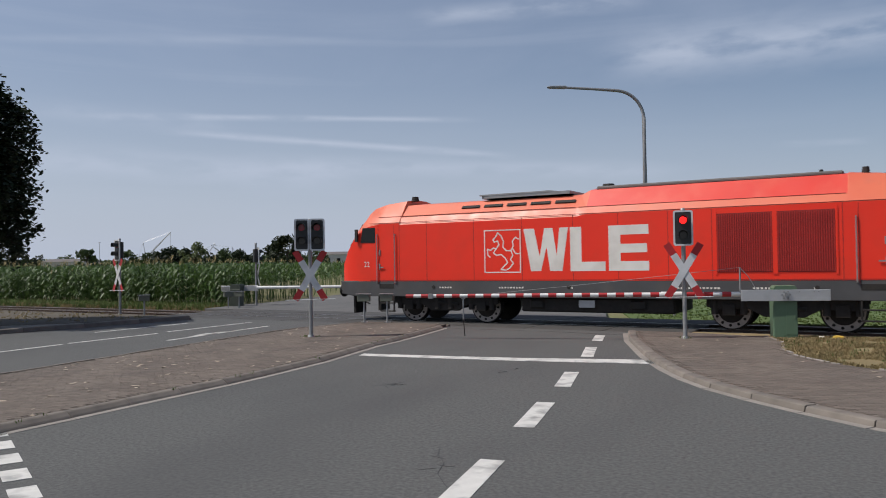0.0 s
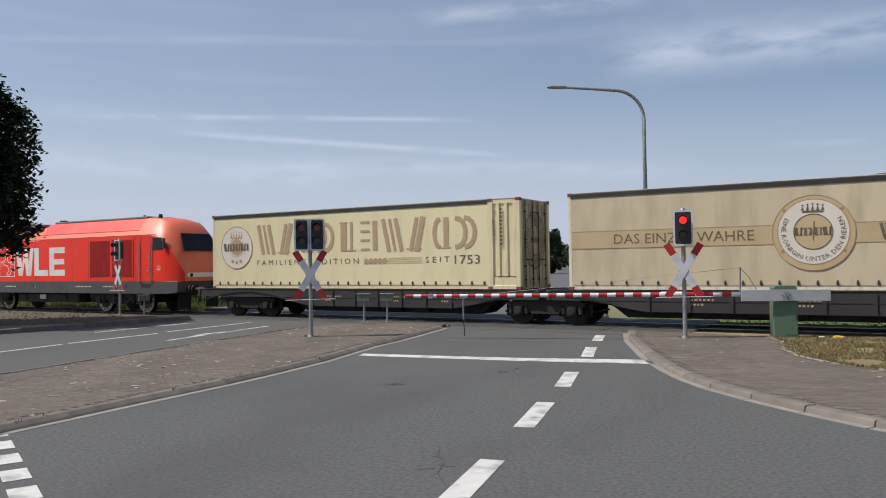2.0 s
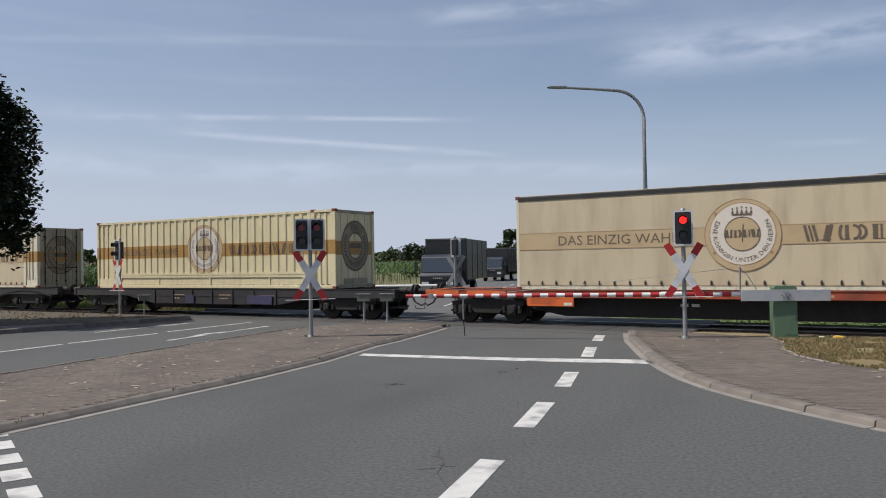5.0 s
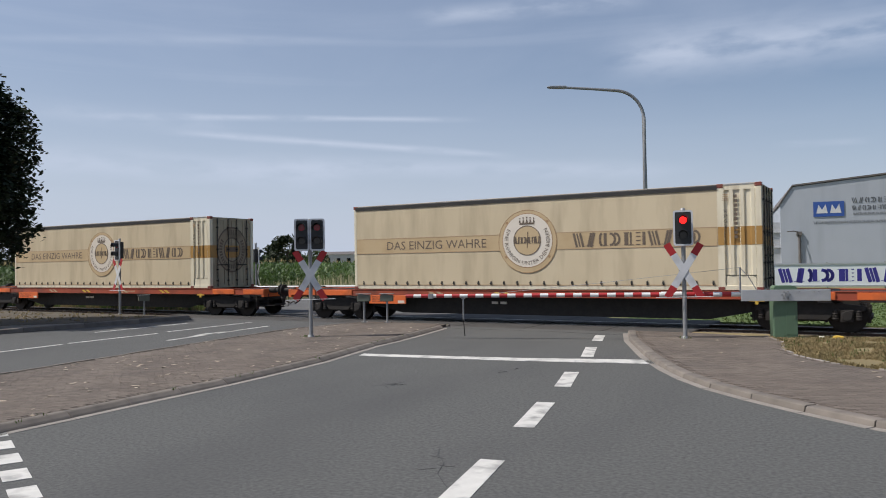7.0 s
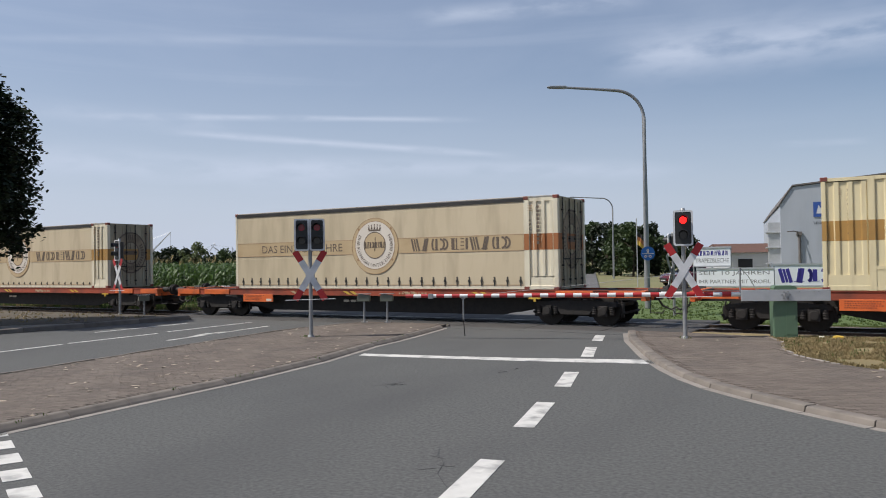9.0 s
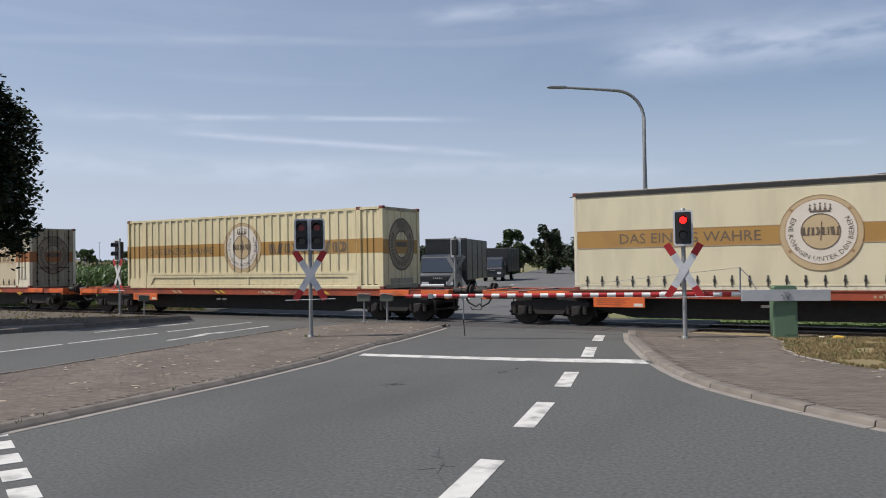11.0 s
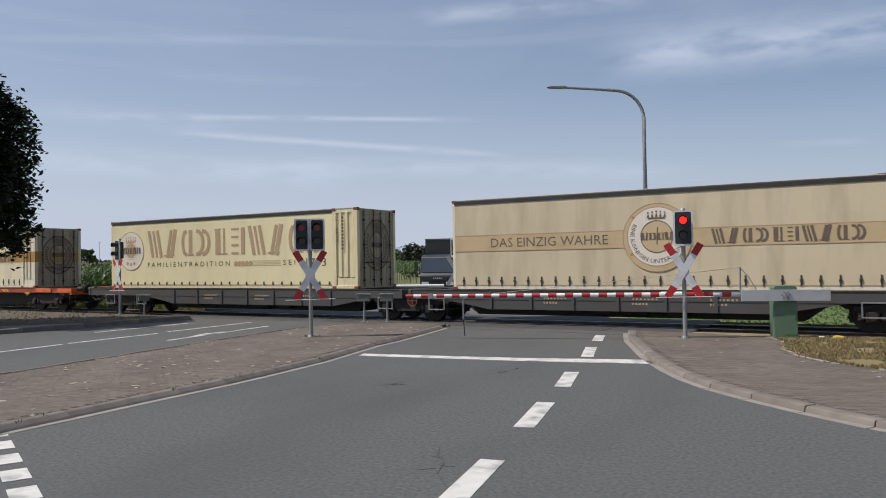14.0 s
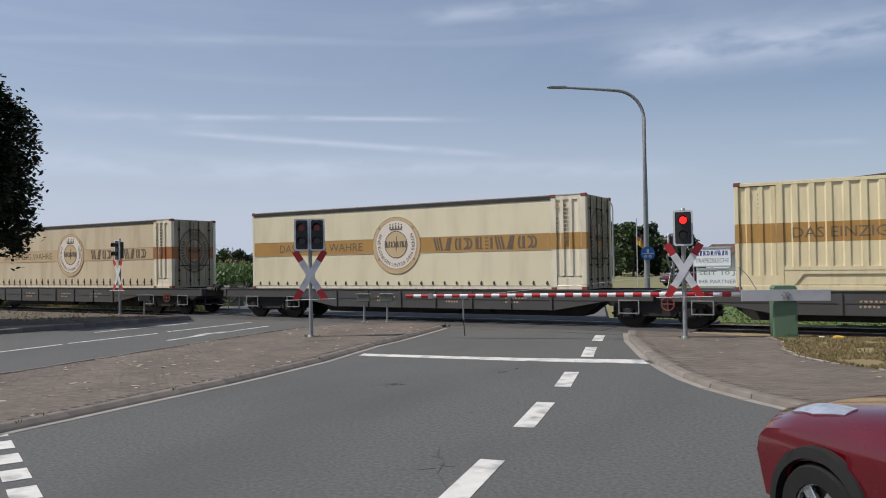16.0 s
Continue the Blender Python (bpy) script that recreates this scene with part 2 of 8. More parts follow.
door_badge = surface("soiled_badge_print", (0.30, 0.245, 0.165), (0.22, 0.175, 0.115), 0.6, scale=2, dirt=(0.10, 0.075, 0.05), dirt_amount=0.6, dirt_scale=2.0)
print_white = surface("white_print", (0.70, 0.64, 0.55), (0.64, 0.58, 0.49), 0.55, scale=2)
roof_trim = surface("black_roof_trim", (0.016, 0.015, 0.014), (0.03, 0.028, 0.026), 0.6, scale=2)
strap_mat = surface("black_strap", (0.03, 0.028, 0.025), (0.05, 0.045, 0.04), 0.7, scale=8)
casting = surface("red_brown_casting", (0.22, 0.045, 0.03), (0.15, 0.04, 0.03), 0.6, scale=6, dirt=RUST, dirt_amount=0.5, dirt_scale=4)
wagon_grey = surface("wagon_grey", (0.034, 0.031, 0.032), (0.020, 0.018, 0.018), 0.65, scale=0.9, dirt=(0.06, 0.05, 0.045), dirt_amount=0.6, dirt_scale=0.9)
wagon_pale = surface("wagon_pale_grey", (0.075, 0.073, 0.070), (0.045, 0.043, 0.040), 0.65, scale=0.9, dirt=(0.09, 0.075, 0.06), dirt_amount=0.5, dirt_scale=0.9)
wagon_violet = surface("wagon_violet_paint", (0.05, 0.045, 0.105), (0.045, 0.04, 0.07), 0.6, scale=0.8, dirt=(0.08, 0.075, 0.07), dirt_amount=0.6, dirt_scale=0.9)
wagon_red = surface("wagon_oxide_red", (0.40, 0.075, 0.030), (0.25, 0.052, 0.025), 0.65, scale=1.1, dirt=(0.05, 0.03, 0.022), dirt_amount=0.85, dirt_scale=1.0)
wagon_orange = surface("wagon_orange", (0.74, 0.155, 0.030), (0.60, 0.115, 0.026), 0.55, scale=1.6, dirt=(0.14, 0.05, 0.025), dirt_amount=0.8, dirt_scale=1.8)
bogie_mat = surface("bogie_black", (0.011, 0.010, 0.009), (0.026, 0.021, 0.017), 0.75, scale=4, bump=0.3, bump_scale=20)
wheel_steel = surface("wheel_steel", (0.030, 0.025, 0.021), (0.018, 0.015, 0.013), 0.5, metal=0.6, scale=6)
yellow_paint = surface("yellow_paint", (0.62, 0.40, 0.05), (0.5, 0.32, 0.04), 0.6, scale=4)
loco_red = surface("locomotive_red", (0.86, 0.040, 0.017), (0.78, 0.034, 0.015), 0.42, scale=0.5, coat=0.12, spec=0.3,
                   dirt=(0.58, 0.05, 0.025), dirt_amount=0.35, dirt_scale=1.2)
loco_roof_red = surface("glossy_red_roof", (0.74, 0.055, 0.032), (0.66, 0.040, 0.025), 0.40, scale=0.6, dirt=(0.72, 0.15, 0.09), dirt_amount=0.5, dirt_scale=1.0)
# paler orange-red: strong sun on the upper faces, put into the colour
loco_roof = surface("sunlit_red_roof", (0.72, 0.175, 0.085), (0.66, 0.115, 0.058), 0.46, scale=0.7,
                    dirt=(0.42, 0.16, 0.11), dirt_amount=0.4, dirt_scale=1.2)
loco_grille = surface("grille_red", (0.26, 0.018, 0.015), (0.20, 0.014, 0.012), 0.55, scale=2)
loco_grey = surface("locomotive_grey", (0.075, 0.075, 0.078), (0.055, 0.055, 0.057), 0.6, scale=1.2, dirt=(0.11, 0.09, 0.07), dirt_amount=0.4, dirt_scale=1.3)
loco_white = surface("locomotive_white", (0.78, 0.75, 0.70), (0.68, 0.64, 0.58), 0.5, scale=1.5, dirt=(0.5, 0.44, 0.38), dirt_amount=0.4, dirt_scale=1.5)
soot = surface("soot_grey_roof", (0.10, 0.095, 0.09), (0.16, 0.14, 0.13), 0.75, scale=1.0)
dark_glass = surface("tinted_glass", (0.010, 0.011, 0.012), (0.014, 0.015, 0.016), 0.10, scale=2, spec=0.3)
screen_glass = surface("windscreen_glass", (0.02, 0.025, 0.03), (0.03, 0.035, 0.04), 0.06, scale=2, spec=1.0, coat=1.0)
black_plastic = surface("black_plastic", (0.02, 0.02, 0.02), (0.03, 0.03, 0.03), 0.5, scale=5)
black_rubber = surface("black_rubber", (0.010, 0.010, 0.010), (0.017, 0.0165, 0.016), 0.8, scale=6, spec=0.25)
galvanised = surface("galvanised_steel", (0.33, 0.335, 0.335), (0.26, 0.265, 0.265), 0.5, metal=0.45, scale=7, dirt=(0.25, 0.24, 0.22), dirt_amount=0.5, dirt_scale=3)
alu = surface("weathered_aluminium", (0.50, 0.51, 0.52), (0.42, 0.43, 0.44), 0.45, metal=0.4, scale=5)
white_enamel = surface("white_reflective", (0.62, 0.63, 0.64), (0.54, 0.55, 0.56), 0.5, scale=4, dirt=(0.35, 0.34, 0.33), dirt_amount=0.3, dirt_scale=4)
red_enamel = surface("red_reflective", (0.42, 0.020, 0.022), (0.35, 0.018, 0.02), 0.5, scale=4)
red_lamp = glowing("lit_red_lens", (1.0, 0.012, 0.010), 2.2)
dim_red = surface("unlit_red_lens", (0.34, 0.014, 0.03), (0.24, 0.01, 0.02), 0.15, scale=8)
dark_lens = surface("unlit_lens", (0.02, 0.016, 0.014), (0.03, 0.024, 0.02), 0.15, scale=8)
cabinet_green = surface("cabinet_green", (0.105, 0.175, 0.105), (0.085, 0.145, 0.088), 0.6, scale=2, dirt=(0.10, 0.12, 0.09), dirt_amount=0.5, dirt_scale=2)


# ------------------------------------------------------------------ mesh helpers
def box(bm, x0, x1, y0, y1, z0, z1):
    vs = [bm.verts.new((x, y, z)) for x in (x0, x1) for y in (y0, y1) for z in (z0, z1)]
    for f in ((0, 1, 3, 2), (4, 6, 7, 5), (0, 4, 5, 1), (2, 3, 7, 6), (0, 2, 6, 4), (1, 5, 7, 3)):
        bm.faces.new([vs[i] for i in f])
    return vs


def tube(bm, p0, p1, r0, r1=None, seg=12, caps=True):
    """A round bar from p0 to p1."""
    r1 = r0 if r1 is None else r1
    p0, p1 = Vector(p0), Vector(p1)
    q = (p1 - p0).to_track_quat("Z", "Y")
    rings = []
    for p, r in ((p0, r0), (p1, r1)):
        rings.append([bm.verts.new(p + q @ Vector((r * math.cos(2 * math.pi * i / seg), r * math.sin(2 * math.pi * i / seg), 0))) for i in range(seg)])
    for i in range(seg):
        j = (i + 1) % seg
        bm.faces.new((rings[0][i], rings[0][j], rings[1][j], rings[1][i]))
    if caps:
        bm.faces.new(list(reversed(rings[0])))
        bm.faces.new(rings[1])


def bar_path(bm, pts, r, seg=8):
    """A round bar bent through points, with swept rings."""
    pts = [Vector(p) for p in pts]
    rings = []
    for i, p in enumerate(pts):
        d = (pts[min(i + 1, len(pts) - 1)] - pts[max(i - 1, 0)]).normalized()
        q = d.to_track_quat("Z", "Y")
        rr = r[i] if isinstance(r, (list, tuple)) else r
        rings.append([bm.verts.new(p + q @ Vector((rr * math.cos(2 * math.pi * k / seg), rr * math.sin(2 * math.pi * k / seg), 0))) for k in range(seg)])
    for a, b in zip(rings, rings[1:]):
        for k in range(seg):
            j = (k + 1) % seg
            bm.faces.new((a[k], a[j], b[j], b[k]))
    bm.faces.new(list(reversed(rings[0])))
    bm.faces.new(rings[-1])


def prism(bm, pts, axis, a, b):
    """A polygon of 2D points extruded along an axis: 'x' takes (y, z), 'y' takes (x, z), 'z' takes (x, y)."""
    def at(p, v):
        return {"x": (v, p[0], p[1]), "y": (p[0], v, p[1]), "z": (p[0], p[1], v)}[axis]
    lo = [bm.verts.new(at(p, a)) for p in pts]
    hi = [bm.verts.new(at(p, b)) for p in pts]
    k = len(pts)
    bm.faces.new(lo)
    bm.faces.new(list(reversed(hi)))
    for i in range(k):
        j = (i + 1) % k
        bm.faces.new((lo[j], lo[i], hi[i], hi[j]))


def ring_plate(bm, cx, cz, r0, r1, y0, y1, seg=40):
    """A flat ring in an upright plane, between radii r0 and r1."""
    vs = []
    for i in range(seg):
        c, s = math.cos(2 * math.pi * i / seg), math.sin(2 * math.pi * i / seg)
        vs.append([bm.verts.new((cx + r * c, y, cz + r * s)) for r, y in ((r0, y1), (r1, y1), (r1, y0), (r0, y0))])
    for i in range(seg):
        a, b = vs[i], vs[(i + 1) % seg]
        for k in range(4):
            bm.faces.new((a[k], a[(k + 1) % 4], b[(k + 1) % 4], b[k]))


def disc_plate(bm, cx, cz, r, y0, y1, seg=40):
    prism(bm, [(cx + r * math.cos(2 * math.pi * i / seg), cz + r * math.sin(2 * math.pi * i / seg)) for i in range(seg)], "y", y0, y1)


def mesh_of(bm, name, material, bevel=0.0, smooth=None):
    bmesh.ops.recalc_face_normals(bm, faces=bm.faces)
    if bevel:
        bmesh.ops.bevel(bm, geom=[e for e in bm.edges if e.is_manifold and e.calc_face_angle(0) > 0.6], offset=bevel, segments=1, affect="EDGES", clamp_overlap=True)
    me = bpy.data.meshes.new(name)
    bm.to_mesh(me)
    bm.free()
    me.materials.append(material)
    if smooth:
        me.shade_smooth()
        me.set_sharp_from_angle(angle=radians(smooth))
    return me


def part(name, bm, material, parent=None, label="", bevel=0.0, smooth=None, at=None):
    ob = new(name, mesh_of(bm, name, material, bevel, smooth))
    if parent:
        ob.parent = parent
    if at:
        ob.location = at
    if label:
        ob["label"] = label
    return ob


def again(name, mesh, parent, at=(0, 0, 0), rz=0.0):
    """Another piece on a mesh that exists."""
    ob = new(name, mesh)
    ob.parent = parent
    ob.location = at
    ob.rotation_euler = (0, 0, rz)
    return ob


def thing(name, label, category, group="", at=(0, 0, 0), rz=0.0, kind=""):
    ob = new(name)
    ob.empty_display_size = 0.3
    ob.location, ob.rotation_euler = at, (0, 0, rz)
    return tagged(ob, label, category, group, kind)


def lettering(name, text, material, parent, x, z, height, width, y, rz=0.0, up=None, upright=False):
    """Readable words as a thin mesh on an upright face that looks to -y; x, z is the lower left corner."""
    cu = bpy.data.curves.new(name, "FONT")
    cu.body, cu.size, cu.extrude = text, 1.0, 0.0
    cu.resolution_u = 2
    ob = bpy.data.objects.new(name, cu)
    me = bpy.data.meshes.new_from_object(ob)
    bpy.data.objects.remove(ob)
    co = np.array([v.co[:] for v in me.vertices])
    lo, hi = co.min(0), co.max(0)
    s = (hi - lo)
    for v in me.vertices:
        u, w = (v.co.x - lo[0]) / s[0] * width, (v.co.y - lo[1]) / s[1] * height
        v.co = (x + u, y, z + w)
    me.materials.append(material)
    o = tagged(new(name, me), kind="stuff")
    if parent:
        o.parent = parent
    return o


def arc_lettering(name, text, material, parent, cx, cz, radius, height, a0, a1, y):
    """Words bent round a circle, read from the outside, from angle a0 to a1 (degrees)."""
    cu = bpy.data.curves.new(name, "FONT")
    cu.body, cu.size, cu.resolution_u = text, 1.0, 1
    ob = bpy.data.objects.new(name, cu)
    me = bpy.data.meshes.new_from_object(ob)
    bpy.data.objects.remove(ob)
    co = np.array([v.co[:] for v in me.vertices])
    lo, hi = co.min(0), co.max(0)
    for v in me.vertices:
        u = (v.co.x - lo[0]) / (hi[0] - lo[0])
        w = (v.co.y - lo[1]) / (hi[1] - lo[1]) * height
        a = radians(a0 + (a1 - a0) * u)
        rr = radius - w
        v.co = (cx + rr * math.cos(a), y, cz + rr * math.sin(a))
    me.materials.append(material)
    o = tagged(new(name, me), kind="stuff")
    o.parent = parent
    return o


def word_bars(bm, x0, x1, z0, z1, y, letters, weight=0.2, serif=True):
    """A row of plain upright bars, as a word of that many letters takes up."""
    w = (x1 - x0) / letters
    h = z1 - z0
    for i in range(letters):
        a = x0 + i * w + w * 0.10
        t = w * weight
        bars = [(a + t * 0.4, t), (a + w * 0.55, t * 0.55)] if i % 3 else [(a + w * 0.25, t * 1.15)]
        for u, tt in bars:
            box(bm, u, u + tt, y - 0.003, y, z0, z1)
            if serif:
                box(bm, u - t * 0.35, u + tt + t * 0.35, y - 0.0032, y, z1 - h * 0.05, z1)
                box(bm, u - t * 0.35, u + tt + t * 0.35, y - 0.0032, y, z0, z0 + h * 0.05)


def stroke(bm, pts, w, y):
    """A flat band of width w along points in an upright plane."""
    for (a, b), (c, d) in zip(pts, pts[1:]):
        t = Vector((c - a, d - b)).normalized() * w / 2
        n = Vector((-t.y, t.x))
        prism(bm, [(a - t.x * 0.6 + n.x, b - t.y * 0.6 + n.y), (c + t.x * 0.6 + n.x, d + t.y * 0.6 + n.y),
                   (c + t.x * 0.6 - n.x, d + t.y * 0.6 - n.y), (a - t.x * 0.6 - n.x, b - t.y * 0.6 - n.y)], "y", y - 0.003, y)


def word_shapes(bm, x0, x1, z0, z1, y, cells, weight=0.15):
    """A row of plain strokes, arches, chevrons and combs with feet, as dense as a printed word."""
    w, h = (x1 - x0) / cells, z1 - z0
    t = w * weight

    def foot(x, z):
        box(bm, x - t * 1.15, x + t * 1.15, y - 0.0034, y, z, z + h * 0.045)
    for i in range(cells):
        a, b = x0 + i * w + w * 0.08, x0 + (i + 1) * w - w * 0.08
        m = (a + b) / 2
        kind = (3, 0, 1, 4, 2, 5)[i % 6]
        if kind == 0:       # two parallel slanted bars
            stroke(bm, [(a + t, z0), (m, z1)], t * 0.9, y)
            stroke(bm, [(m, z0), (b - t, z1)], t * 1.25, y)
            foot(a + t, z0)
            foot(m, z0)
        elif kind == 1:     # bowed bar before an upright one
            stroke(bm, [(b - t * 3.0 - (b - a - t * 3.8) * math.sin(math.pi * k / 8), (z0 + z1) / 2 + h * 0.44 * math.cos(math.pi * k / 8)) for k in range(9)], t * 0.9, y)
            box(bm, b - t * 2.0, b - t * 0.8, y - 0.003, y, z0, z1)
            foot(b - t * 1.4, z0)
        elif kind == 2:     # a thick and a thin bar
            box(bm, a + t * 0.5, a + t * 2.1, y - 0.003, y, z0, z1)
            box(bm, m + t * 0.6, m + t * 1.3, y - 0.003, y, z0, z1)
            foot(a + t * 1.3, z1 - h * 0.045)
            foot(m + t, z0)
        elif kind == 3:     # three bars leaning back
            for k in (0.0, 0.32, 0.64):
                stroke(bm, [(a + (b - a) * (k + 0.28), z0), (a + (b - a) * k, z1)], t * (0.7 if k == 0.32 else 1.0), y)
        elif kind == 4:     # two bars bowed the same way
            for q in (0.0, 0.42):
                stroke(bm, [(a + (b - a) * (q + 0.42 * math.sin(math.pi * k / 8)), (z0 + z1) / 2 - (h / 2 - t * 0.3) * math.cos(math.pi * k / 8)) for k in range(9)], t * 0.9, y)
        else:               # loose ticks before a bar
            box(bm, b - t * 1.8, b - t * 0.6, y - 0.003, y, z0, z1)
            for z in (z0, z0 + h * 0.31, z0 + h * 0.62, z1 - h * 0.08):
                box(bm, a, b - t * 2.6, y - 0.0032, y, z, z + h * 0.08)


def press_on(ob, x0, x1, pitch, depth):
    """Lay flat print into the valleys of a corrugated wall."""
    n = max(1, round((x1 - x0) / pitch))
    p = (x1 - x0) / n
    for o in [ob] + list(ob.children_recursive):
        bm = bmesh.new()
        bm.from_mesh(o.data)
        xs = [v.co.x for v in bm.verts]
        for i in range(n):
            for k in (0.0, 0.50, 0.58, 0.92):
                x = x0 + (i + k) * p
                if min(xs) < x < max(xs):
                    bmesh.ops.bisect_plane(bm, geom=bm.verts[:] + bm.edges[:] + bm.faces[:], dist=1e-5, plane_co=(x, 0, 0), plane_no=(1, 0, 0))
        for v in bm.verts:
            u = ((v.co.x - x0) / p) % 1.0
            low = 1.0 if u <= 0.50 else (1 - (u - 0.50) / 0.08 if u < 0.58 else (0.0 if u <= 0.92 else (u - 0.92) / 0.08))
            v.co.y += depth * low
        bm.to_mesh(o.data)
        bm.free()


# ------------------------------------------------------------------ ground, roads, track
def poly_sheet(name, pts, z0, z1, material, label, category, kind="structure"):
    bm = bmesh.new()
    prism(bm, pts, "z", z0, z1)
    ob = part(name, bm, material)
    return tagged(ob, label, category, kind=kind)


bm = bmesh.new()
bmesh.ops.create_grid(bm, x_segments=40, y_segments=40, size=1500, matrix=Matrix.Translation((0, 300, -0.16)))
tagged(part("ground", bm, soil), "flat open farmland with dry and green patches", "ground", kind="structure")

# kerb lines in plan
ISLAND_EAST = [(-9.0, -24.0), (-9.45, -19.5), (-9.56, -17.9), (-9.60, -17.0), (-9.69, -15.8), (-9.80, -13.6), (-10.14, -11.1), (-10.55, -9.4), (-10.85, -8.2), (-11.0, -7.0), (-11.3, -5.4), (-11.69, -3.6), (-11.9, -2.6)]
ISLAND_WEST = [(-13.2, -24.0), (-13.85, -19.0), (-14.35, -15.2), (-14.75, -12.6), (-15.3, -9.2), (-15.55, -7.4), (-15.72, -5.6), (-15.15, -2.6)]
EAST_KERB = [(-6.0, -2.9), (-5.4, -4.8), (-4.3, -7.5), (-3.55, -9.1), (-2.96, -10.15), (-2.5, -10.85), (-2.07, -11.35), (-1.4, -12.0), (-0.6, -12.7), (0.1, -13.2), (2.0, -14.2), (4.5, -14.8), (9.0, -14.9), (20.0, -15.6), (45.0, -17.0)]
FAR_KERB = [(-25.8, -40.0), (-25.0, -20.0), (-23.95, -9.6), (-23.5, -6.0), (-23.0, -3.0)]

poly_sheet("road", [(-26.5, -60), (60, -60), (60, -14), (9, -13), (-3, -6), (-5, -2.45), (-25.0, -2.45)], -0.15, 0.0, asphalt,
           "grey worn asphalt road with fine cracks", "road")
poly_sheet("far_road", [(-28.2, 2.45), (-8.4, 2.45), (-10.3, 8), (-28.2, 60.0), (-62, 158), (-90, 240), (-101, 240), (-75, 158), (-41.6, 60), (-29.6, 10)], -0.15, 0.0,
           asphalt_far, "pale asphalt road leading away beyond the tracks", "road")


# crossing deck between and beside the rails
def crossing_deck():
    root = thing("crossing_deck", "dark rubber panels laid between the rails of a level crossing", "level crossing", kind="structure")
    for y0, y1 in ((-2.44, -0.80), (-0.66, 0.66), (0.80, 2.44)):
        bm = bmesh.new()
        box(bm, -1.18, 1.18, y0, y1, -0.15, -0.004)
        mesh = mesh_of(bm, "deck_panel", rubber_panel, 0.012)
        for i in range(9):
            again("deck_panel", mesh, root, (-26.2 + 1.2 + i * 2.4, 0, 0))


crossing_deck()


def track():
    for y in (-0.735, 0.735):
        bm = bmesh.new()
        prism(bm, [(y - 0.07, -0.17), (y + 0.07, -0.17), (y + 0.01, -0.13), (y + 0.01, -0.045), (y + 0.036, -0.035), (y + 0.036, -0.004),
                   (y - 0.036, -0.004), (y - 0.036, -0.035), (y - 0.01, -0.045), (y - 0.01, -0.13)], "x", -180, 180)
        rail = part("rail", bm, rail_steel)
        bm = bmesh.new()
        box(bm, -180, 180, y - 0.03, y + 0.03, -0.003, 0.001)
        part("running_band", bm, rail_top, rail, "polished running surface")
        tagged(rail, "rusty steel rail with a polished top", "rail", "rails of the track", "structure")
    bm = bmesh.new()
    prism(bm, [(-2.9, -0.16), (-1.9, -0.09), (1.9, -0.09), (2.9, -0.16)], "x", -180, -26.3)
    prism(bm, [(-2.9, -0.16), (-1.9, -0.09), (1.9, -0.09), (2.9, -0.16)], "x", -4.7, 180)
    bed = tagged(part("ballast_bed", bm, ballast_mat), "rust-brown crushed stone ballast", "ballast", kind="structure")
    bm = bmesh.new()
    box(bm, -0.13, 0.13, -1.3, 1.3, -0.15, -0.075)
    mesh = mesh_of(bm, "sleeper", surface("sleeper_wood", (0.10, 0.075, 0.055), (0.07, 0.05, 0.04), 0.9, scale=4, bump=0.5, bump_scale=40), 0.01)
    for i in range(40):
        again("sleeper", mesh, bed, (-4.2 + i * 0.62, 0, 0))
        again("sleeper", mesh, bed, (-26.6 - i * 0.62, 0, 0))


track()


# ------------------------------------------------------------------ the train
C_LEN, C_HALF, C_H, DECK = 13.716, 1.235, 2.94, 1.12


def curtain_mesh(x0, x1, z0, z1, y, seed, amp=0.005):
    """A tarpaulin side that bellies a little between its posts."""
    bm = bmesh.new()
    nx, nz = 72, 14
    rows = []
    for k in range(nz + 1):
        z = z0 + (z1 - z0) * k / nz
        row = []
        for i in range(nx + 1):
            x = x0 + (x1 - x0) * i / nx
            edge = min(1.0, 4 * min(i, nx - i) / nx * 4, 4 * min(k, nz - k) / nz)
            d = noise.noise((x * 0.9 + seed * 7.1, z * 0.5, seed)) * amp + noise.noise((x * 3.1, z * 1.2 + seed, 2.0)) * amp * 0.4
            if k <= 3:
                d += math.sin(x * 13.6) * 0.004 * (4 - k) / 4
            near_end = max(0.0, 1 - (x1 - x) / 1.6) * max(0.0, 1 - (z - z0) / 0.9)
            d += near_end * 0.006 * math.sin((z * 1.3 + x * 0.9) * 16.0)
            row.append(bm.verts.new((x, y + d * edge, z)))
        rows.append(row)
    for a, b in zip(rows, rows[1:]):
        for i in range(nx):
            bm.faces.new((a[i], a[i + 1], b[i + 1], b[i]))
    return bm


def ribs_profile(x0, x1, pitch, depth, y):
    """The plan outline of a corrugated wall."""
    pts = []
    n = max(1, round((x1 - x0) / pitch))
    p = (x1 - x0) / n
    for i in range(n):
        a = x0 + i * p
        pts += [(a, y), (a + p * 0.50, y), (a + p * 0.58, y - depth), (a + p * 0.92, y - depth)]
    pts.append((x1, y))
    return pts


def corrugated(bm, x0, x1, z0, z1, y, pitch=0.285, depth=0.045):
    pts = ribs_profile(x0, x1, pitch, depth, y)
    prism(bm, pts + [(x1, y + 0.06), (x0, y + 0.06)], "z", z0, z1)


